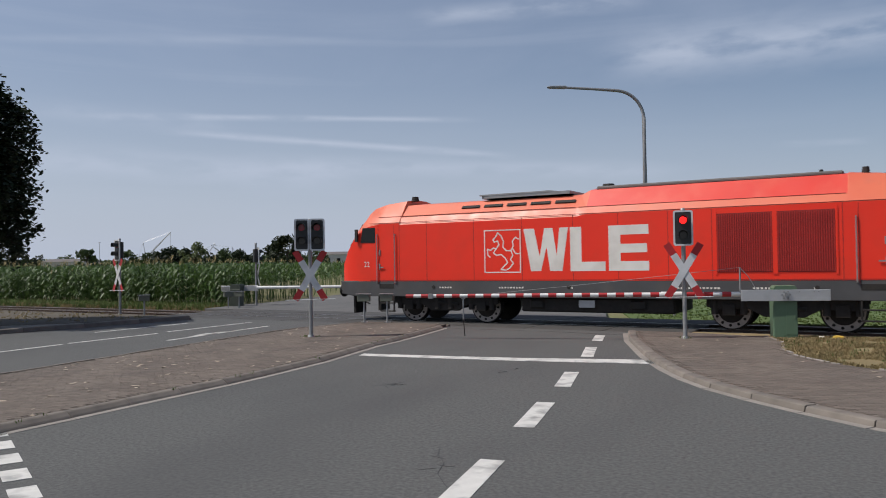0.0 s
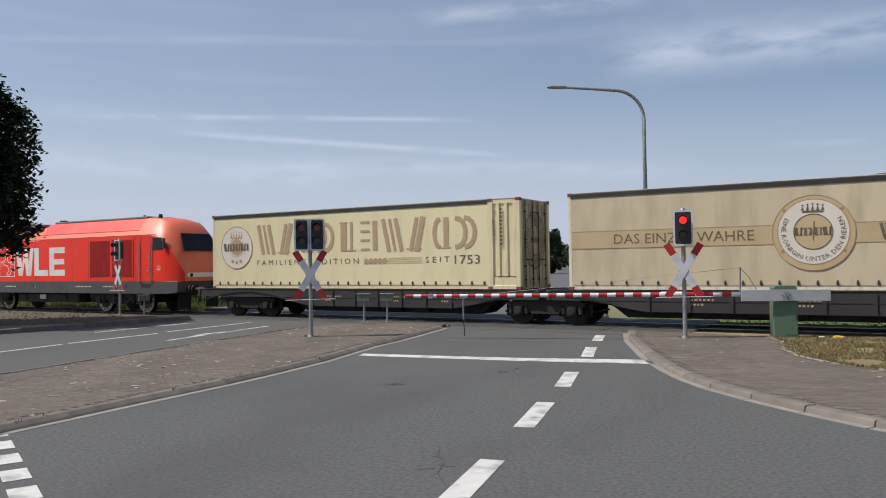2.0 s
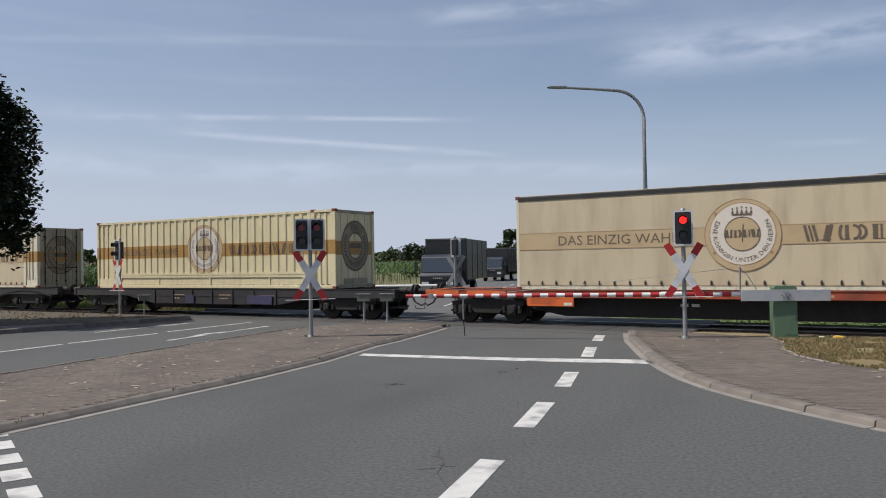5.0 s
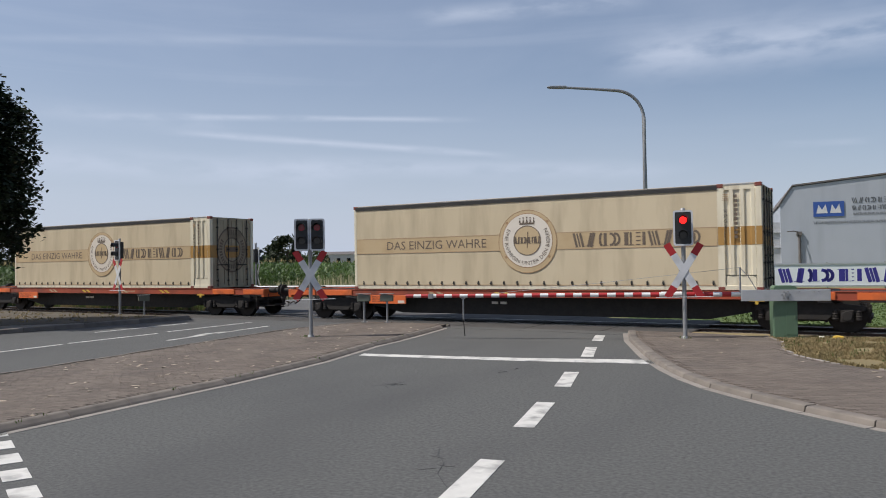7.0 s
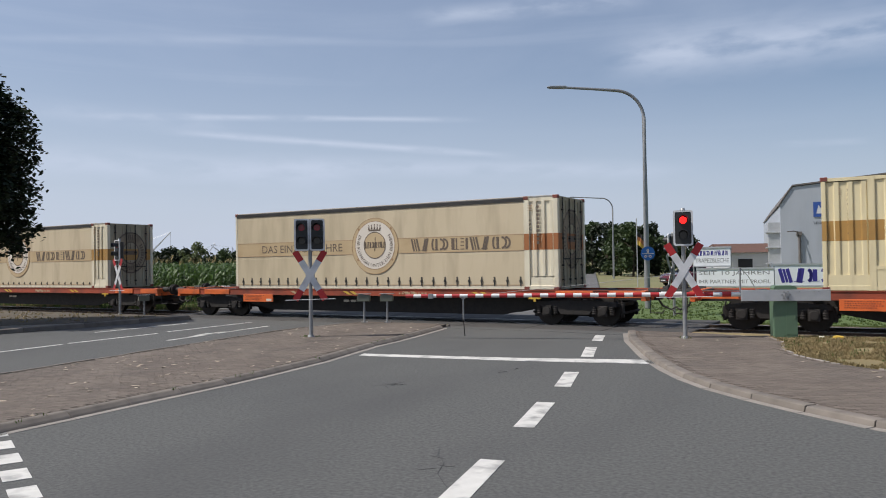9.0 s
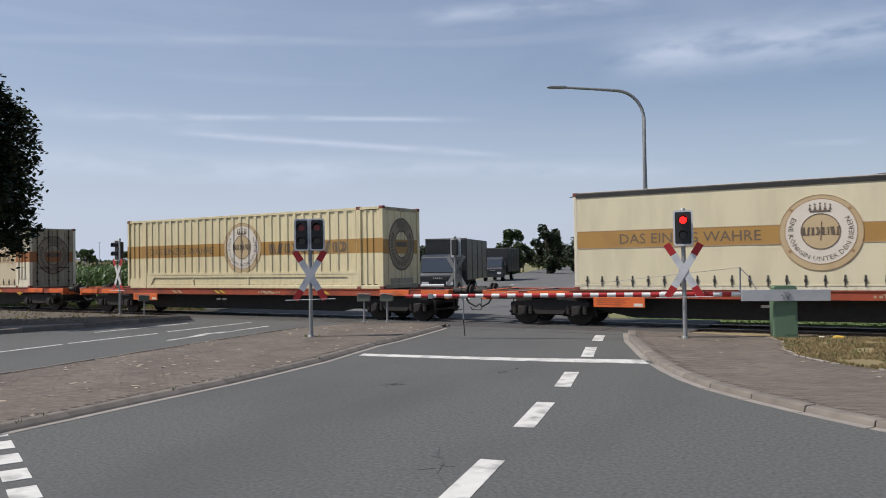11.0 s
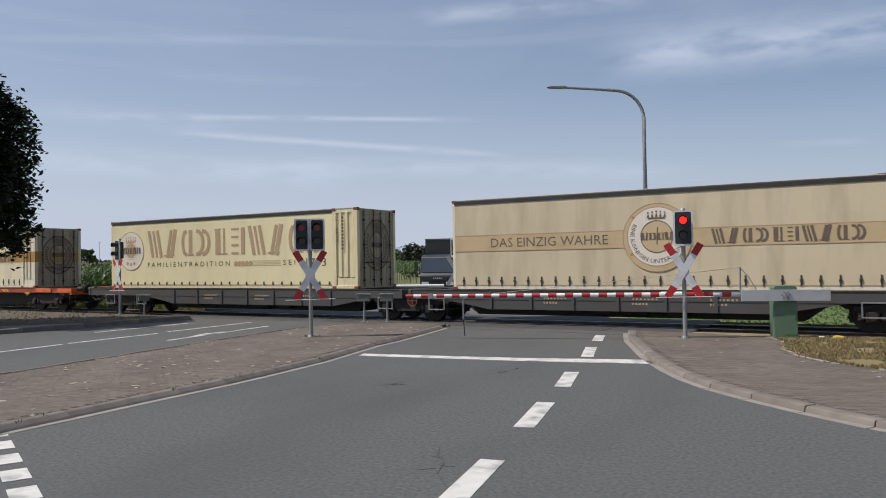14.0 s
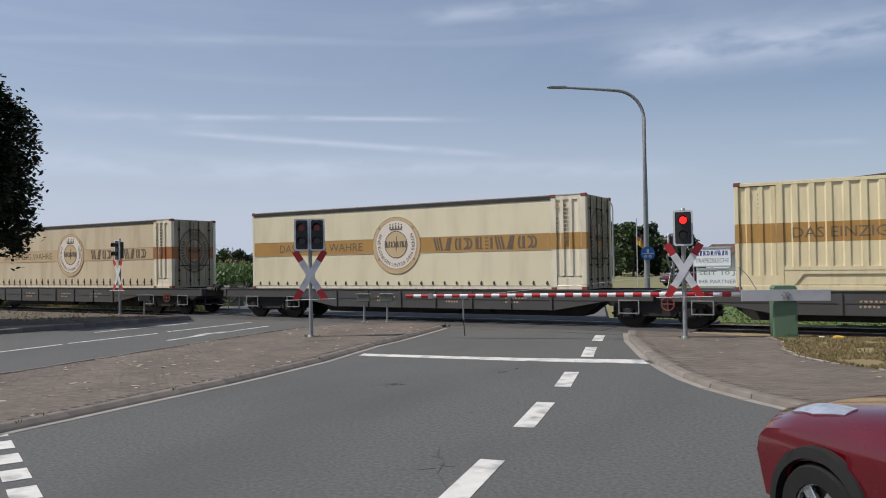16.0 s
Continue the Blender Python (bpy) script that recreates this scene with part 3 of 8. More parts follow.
def crown(bm, cx, cz, s, y):
    """A small plain crown: a band and five points with knobs."""
    box(bm, cx - s, cx + s, y - 0.003, y, cz - s * 0.5, cz - s * 0.3)
    for i in range(5):
        x = cx + (i - 2) * s * 0.48
        h = s * (0.55 - 0.10 * abs(i - 2))
        prism(bm, [(x - s * 0.16, cz - s * 0.28), (x + s * 0.16, cz - s * 0.28), (x, cz + h * 0.6)], "y", y - 0.003, y)
        disc_plate(bm, x, cz + h * 0.75, s * 0.10, y - 0.003, y, 8)


def emblem(root, cx, cz, y, big=True):
    """The round badge printed on the container sides."""
    if big:
        bm = bmesh.new()
        disc_plate(bm, cx, cz - 0.03, 1.0, y - 0.004, y)
        e = part("emblem", bm, band_pale, root, "round printed badge with a crown")
        bm = bmesh.new()
        ring_plate(bm, cx, cz, 0.845, 0.865, y - 0.0085, y - 0.004)
        ring_plate(bm, cx, cz - 0.03, 0.985, 1.0, y - 0.0085, y - 0.004)
        for a in (40, 140, 215, 325):
            ca, sa = math.cos(radians(a)), math.sin(radians(a))
            disc_plate(bm, cx + 0.9 * ca, cz + 0.9 * sa, 0.045, y - 0.0085, y - 0.004, 10)
        part("emblem_rim", bm, print_brown, e)
        bm = bmesh.new()
        disc_plate(bm, cx, cz, 0.845, y - 0.008, y - 0.004)
        part("emblem_field", bm, print_white, e)
        bm = bmesh.new()
        disc_plate(bm, cx, cz, 0.47, y - 0.012, y - 0.008)
        part("emblem_core", bm, band_pale, e)
        bm = bmesh.new()
        ring_plate(bm, cx, cz, 0.45, 0.475, y - 0.0165, y - 0.012)
        crown(bm, cx, cz + 0.63, 0.25, y - 0.0125)
        word_shapes(bm, cx - 0.46, cx + 0.46, cz - 0.09, cz + 0.11, y - 0.0165, 8, 0.26)
        tube(bm, (cx, y - 0.014, cz - 0.22), (cx + 0.03, y - 0.014, cz + 0.28), 0.012, seg=5)
        tagged(part("emblem_print", bm, print_dark, e), kind="stuff")
        arc_lettering("motto", "EINE KÖNIGIN UNTER DEN BIEREN", print_dark, e, cx, cz, 0.775, 0.15, 150, 390, y - 0.0125)
    else:
        bm = bmesh.new()
        disc_plate(bm, cx, cz, 0.83, y - 0.004, y)
        e = part("emblem", bm, print_white, root, "white round printed badge with a crown")
        bm = bmesh.new()
        ring_plate(bm, cx, cz, 0.82, 0.85, y - 0.008, y - 0.003)
        crown(bm, cx, cz + 0.50, 0.30, y - 0.0045)
        ring_plate(bm, cx, cz + 0.02, 0.38, 0.395, y - 0.0085, y - 0.004)
        for k in range(3):
            disc_plate(bm, cx + (k - 1) * 0.22, cz - 0.55 - (0.04 if k == 1 else 0), 0.075, y - 0.008, y - 0.004, 10)
        part("emblem_rim", bm, print_tan, e)
        bm = bmesh.new()
        disc_plate(bm, cx, cz + 0.02, 0.33, y - 0.008, y - 0.004)
        part("emblem_core", bm, print_tan, e)
        bm = bmesh.new()
        word_shapes(bm, cx - 0.68, cx + 0.68, cz - 0.12, cz + 0.15, y - 0.0125, 9, 0.26)
        box(bm, cx - 0.70, cx - 0.60, y - 0.0125, y - 0.009, cz + 0.05, cz + 0.17)
        tagged(part("emblem_print", bm, print_dark, e), kind="stuff")
    return e


def container_frame(root, steel, curtain=True):
    """Corner posts, rails, castings, roof, end wall with doors."""
    h, w, L = C_H, C_HALF, C_LEN
    for xa, xb in ((0.02, 0.13), (L - 0.16, L)):
        for ya, yb in ((-w, -w + 0.15), (w - 0.15, w)):
            bm = bmesh.new()
            box(bm, xa, xb, ya, yb, 0.0, h - 0.01)
            part("corner_post", bm, steel, root, bevel=0.012)
    for x in (0.0, 12.55, L - 0.17):
        for y in (-w - 0.006, w - 0.155):
            for z in (-0.02, h - 0.10):
                bm = bmesh.new()
                box(bm, x, x + 0.178, y, y + 0.161, z, z + 0.115)
                part("corner_casting", bm, casting, root, "red-brown corner casting", bevel=0.012)
    for ya, yb in ((-w + 0.01, -w + 0.09), (w - 0.09, w - 0.01)):
        bm = bmesh.new()
        box(bm, 0.13, L - 0.16, ya, yb, 0.0, 0.13)
        part("bottom_rail", bm, steel, root, bevel=0.01)
    bm = bmesh.new()
    box(bm, 0.05, L - 0.05, -w + 0.05, w - 0.05, 0.05, 0.16)
    part("floor_panel", bm, bogie_mat, root)
    bm = bmesh.new()
    box(bm, 0.04, L - 0.04, -w + 0.03, w - 0.03, h - 0.035, h - 0.012)
    part("roof", bm, steel if not curtain else print_white, root)
    # far side and left end
    bm = bmesh.new()
    box(bm, 0.1, L - 0.1, w - 0.05, w - 0.02, 0.1, h - 0.05)
    box(bm, 0.03, 0.07, -w + 0.1, w - 0.1, 0.05, h - 0.05)
    part("far_wall", bm, steel, root)
    for za, zb in ((h - 0.14, h - 0.02), (0.0, 0.14)):
        bm = bmesh.new()
        box(bm, L - 0.06, L - 0.015, -w + 0.16, w - 0.16, za, zb)
        part("end_header", bm, door_steel, root)


def door_end(root, corrug, band=None):
    h, w, L = C_H, C_HALF, C_LEN
    for s in (-1, 1):
        bm = bmesh.new()
        y0, y1 = (-w + 0.17, -0.01) if s < 0 else (0.01, w - 0.17)
        n = 5
        for i in range(n):
            a = y0 + (y1 - y0) * i / n
            b = y0 + (y1 - y0) * (i + 1) / n
            box(bm, L - 0.07, L - 0.045 + (0.02 if i % 2 else 0), a + 0.002, b - 0.002, 0.14, h - 0.14)
        door = part("end_door", bm, cream_steel if corrug else door_steel, root, "soiled ribbed steel end door" if not corrug else "")
        if corrug:
            continue
        bm = bmesh.new()
        for k in (0.22, 0.78):
            y = y0 + (y1 - y0) * k
            tube(bm, (L + 0.012, y, 0.06), (L + 0.012, y, h - 0.06), 0.017, seg=6)
            for z in (0.3, 0.75, 1.6, 2.5):
                box(bm, L - 0.03, L + 0.03, y - 0.04, y + 0.04, z - 0.025, z + 0.025)
            box(bm, L + 0.01, L + 0.035, y - 0.02, y + 0.38 * (1 if k < 0.5 else -1), 0.93, 0.97)
        part("lock_rod", bm, bogie_mat, door, "dark vertical locking rods")
    # printed badge across the doors
    seg = 40

    def ring(bm, r0, r1, x):
        for i in range(seg):
            a0, a1 = 2 * math.pi * i / seg, 2 * math.pi * (i + 1) / seg
            q = [(r0, a0), (r1, a0), (r1, a1), (r0, a1)]
            bm.faces.new([bm.verts.new((x, r * math.cos(a), h * 0.54 + 1.12 * r * math.sin(a))) for r, a in q])
    if band:
        bm = bmesh.new()
        box(bm, L - 0.030, L - 0.021, -w + 0.16, w - 0.16, 1.25, 1.76)
        box(bm, L - 0.004, L + 0.003, -w + 0.003, -w + 0.15, 1.25, 1.76)
        part("door_band", bm, band, root, "faded band across the end doors")
    bm = bmesh.new()
    ring(bm, 0.46, 0.80, L - 0.0185)
    badge = tagged(part("end_emblem", bm, door_badge, root, "faded round badge on the end doors"), kind="stuff")
    bm = bmesh.new()
    ring(bm, 0.80, 0.86, L - 0.0178)
    ring(bm, 0.42, 0.47, L - 0.0178)
    for k in range(26):
        a = radians(150 + 240 * k / 25)
        c, sn = math.cos(a), math.sin(a)
        q = [(0.56, -0.035), (0.72, -0.035), (0.72, 0.03), (0.56, 0.03)]
        bm.faces.new([bm.verts.new((L - 0.0176, r * c - d * sn, h * 0.54 + 1.12 * (r * sn + d * c))) for r, d in q])
    for k in range(5):
        box(bm, L - 0.0182, L - 0.0172, -0.26 + k * 0.11, -0.20 + k * 0.11, h * 0.54 + 0.62, h * 0.54 + 0.84)
    box(bm, L - 0.0182, L - 0.0172, -0.36, 0.36, h * 0.54 - 0.09, h * 0.54 + 0.10)
    tagged(part("badge_print", bm, print_dark, badge), kind="stuff")
    if not corrug:
        return
    bm = bmesh.new()
    box(bm, L - 0.045, L - 0.012, -0.75, 0.75, 0.16, 0.36)
    part("tunnel_recess", bm, door_steel, root)


def vertical_marks(root, x0, y, material=None):
    """Upright owner codes at the end panel: plain bars, and the readable type code."""
    bm = bmesh.new()
    for i in range(10):
        z = C_H - 0.30 - i * 0.125
        box(bm, x0, x0 + 0.085, y - 0.003, y, z - 0.085, z)
    tagged(part("code_bar", bm, print_dark, root), kind="stuff")
    for i, ch in enumerate("HPG3"):
        lettering("type_code", ch, print_dark, root, x0 - 0.26, C_H - 0.80 - i * 0.14, 0.10, 0.075, y - 0.003)
    bm = bmesh.new()
    for i in range(4):
        box(bm, x0 - 0.30, x0 - 0.15, y - 0.003, y, C_H - 0.30 - i * 0.05, C_H - 0.275 - i * 0.05)
    part("code_plate", bm, print_tan, root)


strap_bm = bmesh.new()
box(strap_bm, -0.022, 0.022, -0.012, 0.0, 0.0, 0.30)
box(strap_bm, -0.035, 0.035, -0.03, -0.008, 0.12, 0.20)
STRAP = mesh_of(strap_bm, "strap", strap_mat)
buckle_bm = bmesh.new()
box(buckle_bm, -0.02, 0.02, -0.012, 0.0, 0.0, 0.13)
box(buckle_bm, -0.03, 0.03, -0.028, -0.008, 0.03, 0.09)
BUCKLE = mesh_of(buckle_bm, "strap", strap_mat)


def curtain_container(x, seed, cloth, style, straps, band_end):
    root = thing("container", {"name": "cream curtain-sided container with large brown lettering on a flat wagon",
                               "band": "soiled tan curtain-sided container with a round badge on a flat wagon",
                               "bright": "pale cream curtain-sided container with a golden band on a flat wagon"}[style],
                 "container", "containers on the train", at=(x, 0, DECK))
    steel = cream_steel if style == "name" else white_steel
    h, w, L = C_H, C_HALF, C_LEN
    container_frame(root, steel)
    part("curtain", curtain_mesh(0.11, 12.56, 0.12, h - 0.10, -w + 0.007, seed), cloth, root, "stretched tarpaulin curtain", smooth=40)
    bm = bmesh.new()
    prism(bm, [(-w - 0.012, h - 0.15), (-w + 0.03, h - 0.15), (-w + 0.03, h - 0.005), (-w + 0.005, h - 0.005), (-w - 0.012, h - 0.03)], "x", 0.10, 12.56)
    part("roof_rail", bm, roof_trim, root, "black curtain rail under the roof edge")
    bm = bmesh.new()
    box(bm, 0.05, L - 0.05, -w + 0.0, -w + 0.06, h - 0.004, h + 0.012)
    part("roof_edge", bm, print_white, root)
    bm = bmesh.new()
    corrugated(bm, 12.72, L - 0.15, 0.42, h - 0.14, -w + 0.06, 0.27, 0.045)
    box(bm, 12.56, 12.74, -w + 0.005, -w + 0.1, 0.0, h - 0.02)
    box(bm, 12.72, L - 0.15, -w + 0.02, -w + 0.06, h - 0.16, h - 0.02)
    box(bm, 12.76, L - 0.18, -w + 0.035, -w + 0.08, 0.12, 0.40)
    part("end_panel", bm, steel, root, "ribbed steel end panel")
    door_end(root, False, None if style == "name" else band_end)
    n = 27
    for i in range(n):
        xx = 0.42 + i * (12.0 / (n - 1))
        if straps == "long":
            again("strap", STRAP, root, (xx, -w + 0.004, 0.11))
        else:
            again("strap", BUCKLE, root, (xx, -w + 0.004, 0.14))
    # the turned-up hem
    bm = bmesh.new()
    box(bm, 0.14, 12.52, -w + 0.0, -w + 0.012, 0.125, 0.155)
    part("curtain_hem", bm, print_tan if style != "bright" else cloth, root)
    y = -w - 0.001
    if style == "name":
        emblem(root, 1.36, 1.62, y, False)
        bm = bmesh.new()
        word_shapes(bm, 2.47, 12.30, 1.36, 2.42, y, 10, 0.17)
        tagged(part("name_bar", bm, print_tan, root, "large faded brown lettering bars"), kind="stuff")
        lettering("slogan", "F A M I L I E N T R A D I T I O N", print_dark, root, 2.46, 0.90, 0.20, 4.9, y)
        lettering("slogan", "S E I T", print_dark, root, 10.18, 0.90, 0.20, 0.95, y)
        lettering("slogan", "1753", print_dark, root, 11.32, 0.84, 0.30, 0.95, y)
        bm = bmesh.new()
        for k in range(5):
            cx = 7.70 + k * 0.20
            prism(bm, [(cx - 0.10, 0.90), (cx + 0.02, 0.88), (cx + 0.13, 0.98), (cx + 0.03, 1.10), (cx - 0.09, 1.06)], "y", y - 0.003, y)
        for k in range(4):
            box(bm, 8.62, 10.05, y - 0.003, y, 0.90 + k * 0.06, 0.912 + k * 0.06)
        part("wheat_ear", bm, print_tan, root, "printed ear of wheat")
    else:
        z0, z1 = 1.25, 1.76
        bm = bmesh.new()
        box(bm, 0.13, 12.55, y, y + 0.003, z0, z1)
        part("band", bm, band_pale if style == "band" else band_gold, root, "printed golden band")
        bm = bmesh.new()
        box(bm, 0.13, 12.55, y - 0.004, y - 0.0005, z1 - 0.012, z1 + 0.008)
        box(bm, 0.13, 12.55, y - 0.004, y - 0.0005, z0 - 0.012, z0 + 0.008)
        part("band_edge", bm, print_tan, root)
        emblem(root, 6.80, 1.55, y - 0.004)
        lettering("slogan", "DAS EINZIG WAHRE", print_dark, root, 1.45, 1.36, 0.29, 3.9, y - 0.004)
        bm = bmesh.new()
        word_shapes(bm, 8.32, 12.15, 1.32, 1.70, y - 0.004, 10, 0.19)
        tagged(part("name_bar", bm, print_dark, root, "brown lettering bars"), kind="stuff")
        bm = bmesh.new()
        corrugated(bm, 12.745, L - 0.165, z0, z1, -w + 0.055, 0.27, 0.045)
        box(bm, 12.565, 12.735, -w + 0.001, -w + 0.006, z0, z1)
        box(bm, L - 0.155, L - 0.002, -w - 0.004, -w + 0.001, z0, z1)
        part("end_band", bm, band_end, root, "printed band on the ribbed end panel")
    vertical_marks(root, 13.0, -w + 0.008)
    return root


def steel_container(x):
    root = thing("container", "cream corrugated steel container with a golden band on a flat wagon", "container", "containers on the train", at=(x, 0, DECK))
    h, w, L = C_H, C_HALF, C_LEN
    container_frame(root, cream_steel, False)
    y = -w + 0.045
    bm = bmesh.new()
    corrugated(bm, 1.24, 12.56, 0.62, h - 0.09, y, 0.40, 0.034)
    corrugated(bm, 0.14, 1.08, 0.40, h - 0.12, y + 0.01, 0.31, 0.035)
    corrugated(bm, 12.74, L - 0.15, 0.10, h - 0.12, y + 0.01, 0.31, 0.035)
    box(bm, 0.14, 1.08, -w + 0.02, -w + 0.09, 0.02, 0.41)
    box(bm, 1.08, 1.24, -w, -w + 0.1, 0.0, h - 0.02)
    box(bm, 12.56, 12.74, -w, -w + 0.1, 0.0, h - 0.02)
    part("side_wall", bm, cream_steel, root, "corrugated steel side wall")
    bm = bmesh.new()
    box(bm, 0.12, L - 0.12, -w + 0.005, -w + 0.08, h - 0.10, h - 0.02)
    part("top_rail", bm, cream_steel, root)
    bm = bmesh.new()
    box(bm, 1.24, 12.56, -w + 0.005, -w + 0.07, 0.54, 0.64)
    prism(bm, [(1.24, 0.02), (1.40, 0.02), (1.72, 0.44), (12.1, 0.44), (12.42, 0.02), (12.56, 0.02), (12.56, 0.545), (1.24, 0.545)], "y", -w + 0.015, -w + 0.06)
    for xx in (4.12, 7.22, 10.45):
        box(bm, xx - 0.03, xx + 0.03, -w + 0.017, -w + 0.06, 0.13, 0.45)
    box(bm, 1.3, 12.5, -w + 0.05, -w + 0.09, 0.0, 0.5)
    part("side_sill", bm, cream_steel, root, "deep side sill with recessed panels")
    door_end(root, True, band_gold)
    z0, z1 = 1.29, 1.81
    for a, b, pitch, dep, yy in ((1.245, 12.555, 0.40, 0.034, y - 0.004), (0.145, 1.075, 0.31, 0.035, y + 0.006), (12.745, L - 0.155, 0.31, 0.035, y + 0.006)):
        bm = bmesh.new()
        corrugated(bm, a, b, z0, z1, yy, pitch, dep)
        part("band", bm, band_gold, root, "printed golden band")
    for a, b in ((0.02, 0.135), (1.082, 1.238), (12.562, 12.738), (L - 0.155, L - 0.002)):
        bm = bmesh.new()
        box(bm, a, b, -w - 0.004, -w + 0.002, z0, z1)
        part("band", bm, band_gold, root)
    flat = [emblem(root, 6.92, 1.63, -w + 0.004), lettering("slogan", "DAS EINZIG WAHRE", print_dark, root, 1.47, 1.40, 0.28, 3.85, -w + 0.004)]
    bm = bmesh.new()
    word_shapes(bm, 8.32, 12.15, 1.36, 1.72, -w + 0.003, 10, 0.19)
    flat.append(tagged(part("name_bar", bm, print_dark, root, "brown lettering bars"), kind="stuff"))
    for ob in flat:
        press_on(ob, 1.245, 12.555, 0.40, 0.034)
    vertical_marks(root, 0.62, -w + 0.03)
    return root


# ---- running gear
WHEEL_R = 0.46


def wheelset_mesh(r, half=0.75):
    bm = bmesh.new()
    for s in (-1, 1):
        tube(bm, (0, s * (half - 0.065), 0), (0, s * (half + 0.065), 0), r, seg=24)
        tube(bm, (0, s * (half - 0.085), 0), (0, s * (half - 0.06), 0), r + 0.028, seg=24)
        tube(bm, (0, s * (half + 0.065), 0), (0, s * (half + 0.10), 0), r * 0.28, seg=12)
        for k in range(4):
            a = k * math.pi / 2
            p = Vector((math.cos(a), 0, math.sin(a))) * r * 0.6
            tube(bm, (p.x, s * (half + 0.06), p.z), (p.x, s * (half + 0.072), p.z), 0.045, seg=6)
    tube(bm, (0, -half - 0.22, 0), (0, half + 0.22, 0), 0.08, seg=10)
    return mesh_of(bm, "wheelset", wheel_steel, smooth=40)


WAGON_WHEELS = wheelset_mesh(WHEEL_R)


def bogie_frame_mesh(span=1.8):
    bm = bmesh.new()
    a = span / 2
    for s in (-1, 1):
        y0, y1 = (s * 0.94, s * 1.08) if s > 0 else (-1.08, -0.94)
        prism(bm, [(-a - 0.42, 0.72), (-a - 0.42, 0.60), (-a - 0.20, 0.52), (-a + 0.30, 0.52), (-0.45, 0.34), (0.45, 0.34), (a - 0.30, 0.52), (a + 0.20, 0.52),
                   (a + 0.42, 0.60), (a + 0.42, 0.72), (0.5, 0.80), (-0.5, 0.80)], "y", y0, y1)
        for ax in (-a, a):
            box(bm, ax - 0.15, ax + 0.15, s * 1.02 - 0.12, s * 1.02 + 0.12, 0.30, 0.62)
            tube(bm, (ax, s * 1.02, WHEEL_R), (ax, s * 1.17, WHEEL_R), 0.13, seg=10)
            for d in (-0.27, 0.27):
                tube(bm, (ax + d, s * 1.05, 0.34), (ax + d, s * 1.05, 0.62), 0.075, seg=8)
                for k in range(4):
                    tube(bm, (ax + d, s * 1.05, 0.37 + k * 0.065), (ax + d, s * 1.05, 0.395 + k * 0.065), 0.092, seg=8)
        box(bm, -0.22, 0.22, s * 1.0 - 0.1, s * 1.0 + 0.1, 0.78, 0.90)
    box(bm, -0.25, 0.25, -1.0, 1.0, 0.45, 0.80)
    for s in (-1, 1):
        for ax in (-a, a):
            for d in (-0.50, 0.50):
                box(bm, ax + d - 0.05, ax + d + 0.05, s * 0.74 - 0.06, s * 0.74 + 0.06, 0.26, 0.66)
                tube(bm, (ax + d, s * 0.74, 0.62), (ax + d * 0.9, s * 0.74, 0.92), 0.025, seg=6)
            box(bm, ax - 0.30, ax + 0.30, s * 0.90 - 0.03, s * 0.90 + 0.03, 0.62, 0.90)
    tube(bm, (-a, -0.55, 0.30), (a, -0.55, 0.30), 0.035, seg=6)
    tube(bm, (-a, 0.30, 0.36), (a, 0.30, 0.36), 0.05, seg=6)
    for ax in (-a - 0.55, -a + 0.55, a - 0.55, a + 0.55):
        tube(bm, (ax, -0.85, 0.40), (ax, 0.85, 0.40), 0.045, seg=6)
    box(bm, -a, a, -0.50, 0.50, 0.62, 0.86)
    for d in (-0.48, 0.48):
        box(bm, d * (a + 0.4) / 0.48 - 0.05, d * (a + 0.4) / 0.48 + 0.05, -1.0, 1.0, 0.58, 0.70)
    return mesh_of(bm, "bogie", bogie_mat, 0.012)


BOGIE = bogie_frame_mesh()
SPINNING = []


def bogie(root, x, mesh=None, wheels=None, span=1.8, r=WHEEL_R):
    b = again("bogie", mesh or BOGIE, root, (x, 0, 0))
    for d in (-span / 2, span / 2):
        wset = again("wheelset", wheels or WAGON_WHEELS, b)
        wset.matrix_parent_inverse = Matrix.Translation((d, 0, r))
        SPINNING.append((wset, r))
    return b


def buffers_and_hoses(root, x, s):
    """Buffers, hook and brake hoses at a wagon's end; s is the way it faces."""
    for y in (-0.875, 0.875):
        bm = bmesh.new()
        tube(bm, (x - s * 0.62, y, 1.05), (x - s * 0.30, y, 1.05), 0.11, seg=12)
        tube(bm, (x - s * 0.30, y, 1.05), (x - s * 0.06, y, 1.05), 0.085, seg=12)
        tube(bm, (x - s * 0.06, y, 1.05), (x - s * 0.015, y, 1.05), 0.22, seg=16)
        part("buffer", bm, bogie_mat, root, smooth=40)
    bm = bmesh.new()
    box(bm, min(x - s * 0.6, x - s * 0.1), max(x - s * 0.6, x - s * 0.1), -0.06, 0.06, 0.97, 1.09)
    part("draw_hook", bm, bogie_mat, root)
    bm = bmesh.new()
    bar_path(bm, [(x - s * 0.5, -0.3, 0.85), (x - s * 0.35, -0.32, 0.62), (x - s * 0.1, -0.3, 0.50), (x + s * 0.02, -0.25, 0.58)], 0.03, 6)
    part("brake_hose", bm, bogie_mat, root, "hanging brake hose")
    bm = bmesh.new()
    bar_path(bm, [(x - s * 0.5, -1.1, 0.9), (x - s * 0.5, -1.15, 0.45), (x - s * 0.15, -1.15, 0.45), (x - s * 0.1, -1.15, 0.55)], 0.018, 5)
    part("shunter_step", bm, bogie_mat, root)


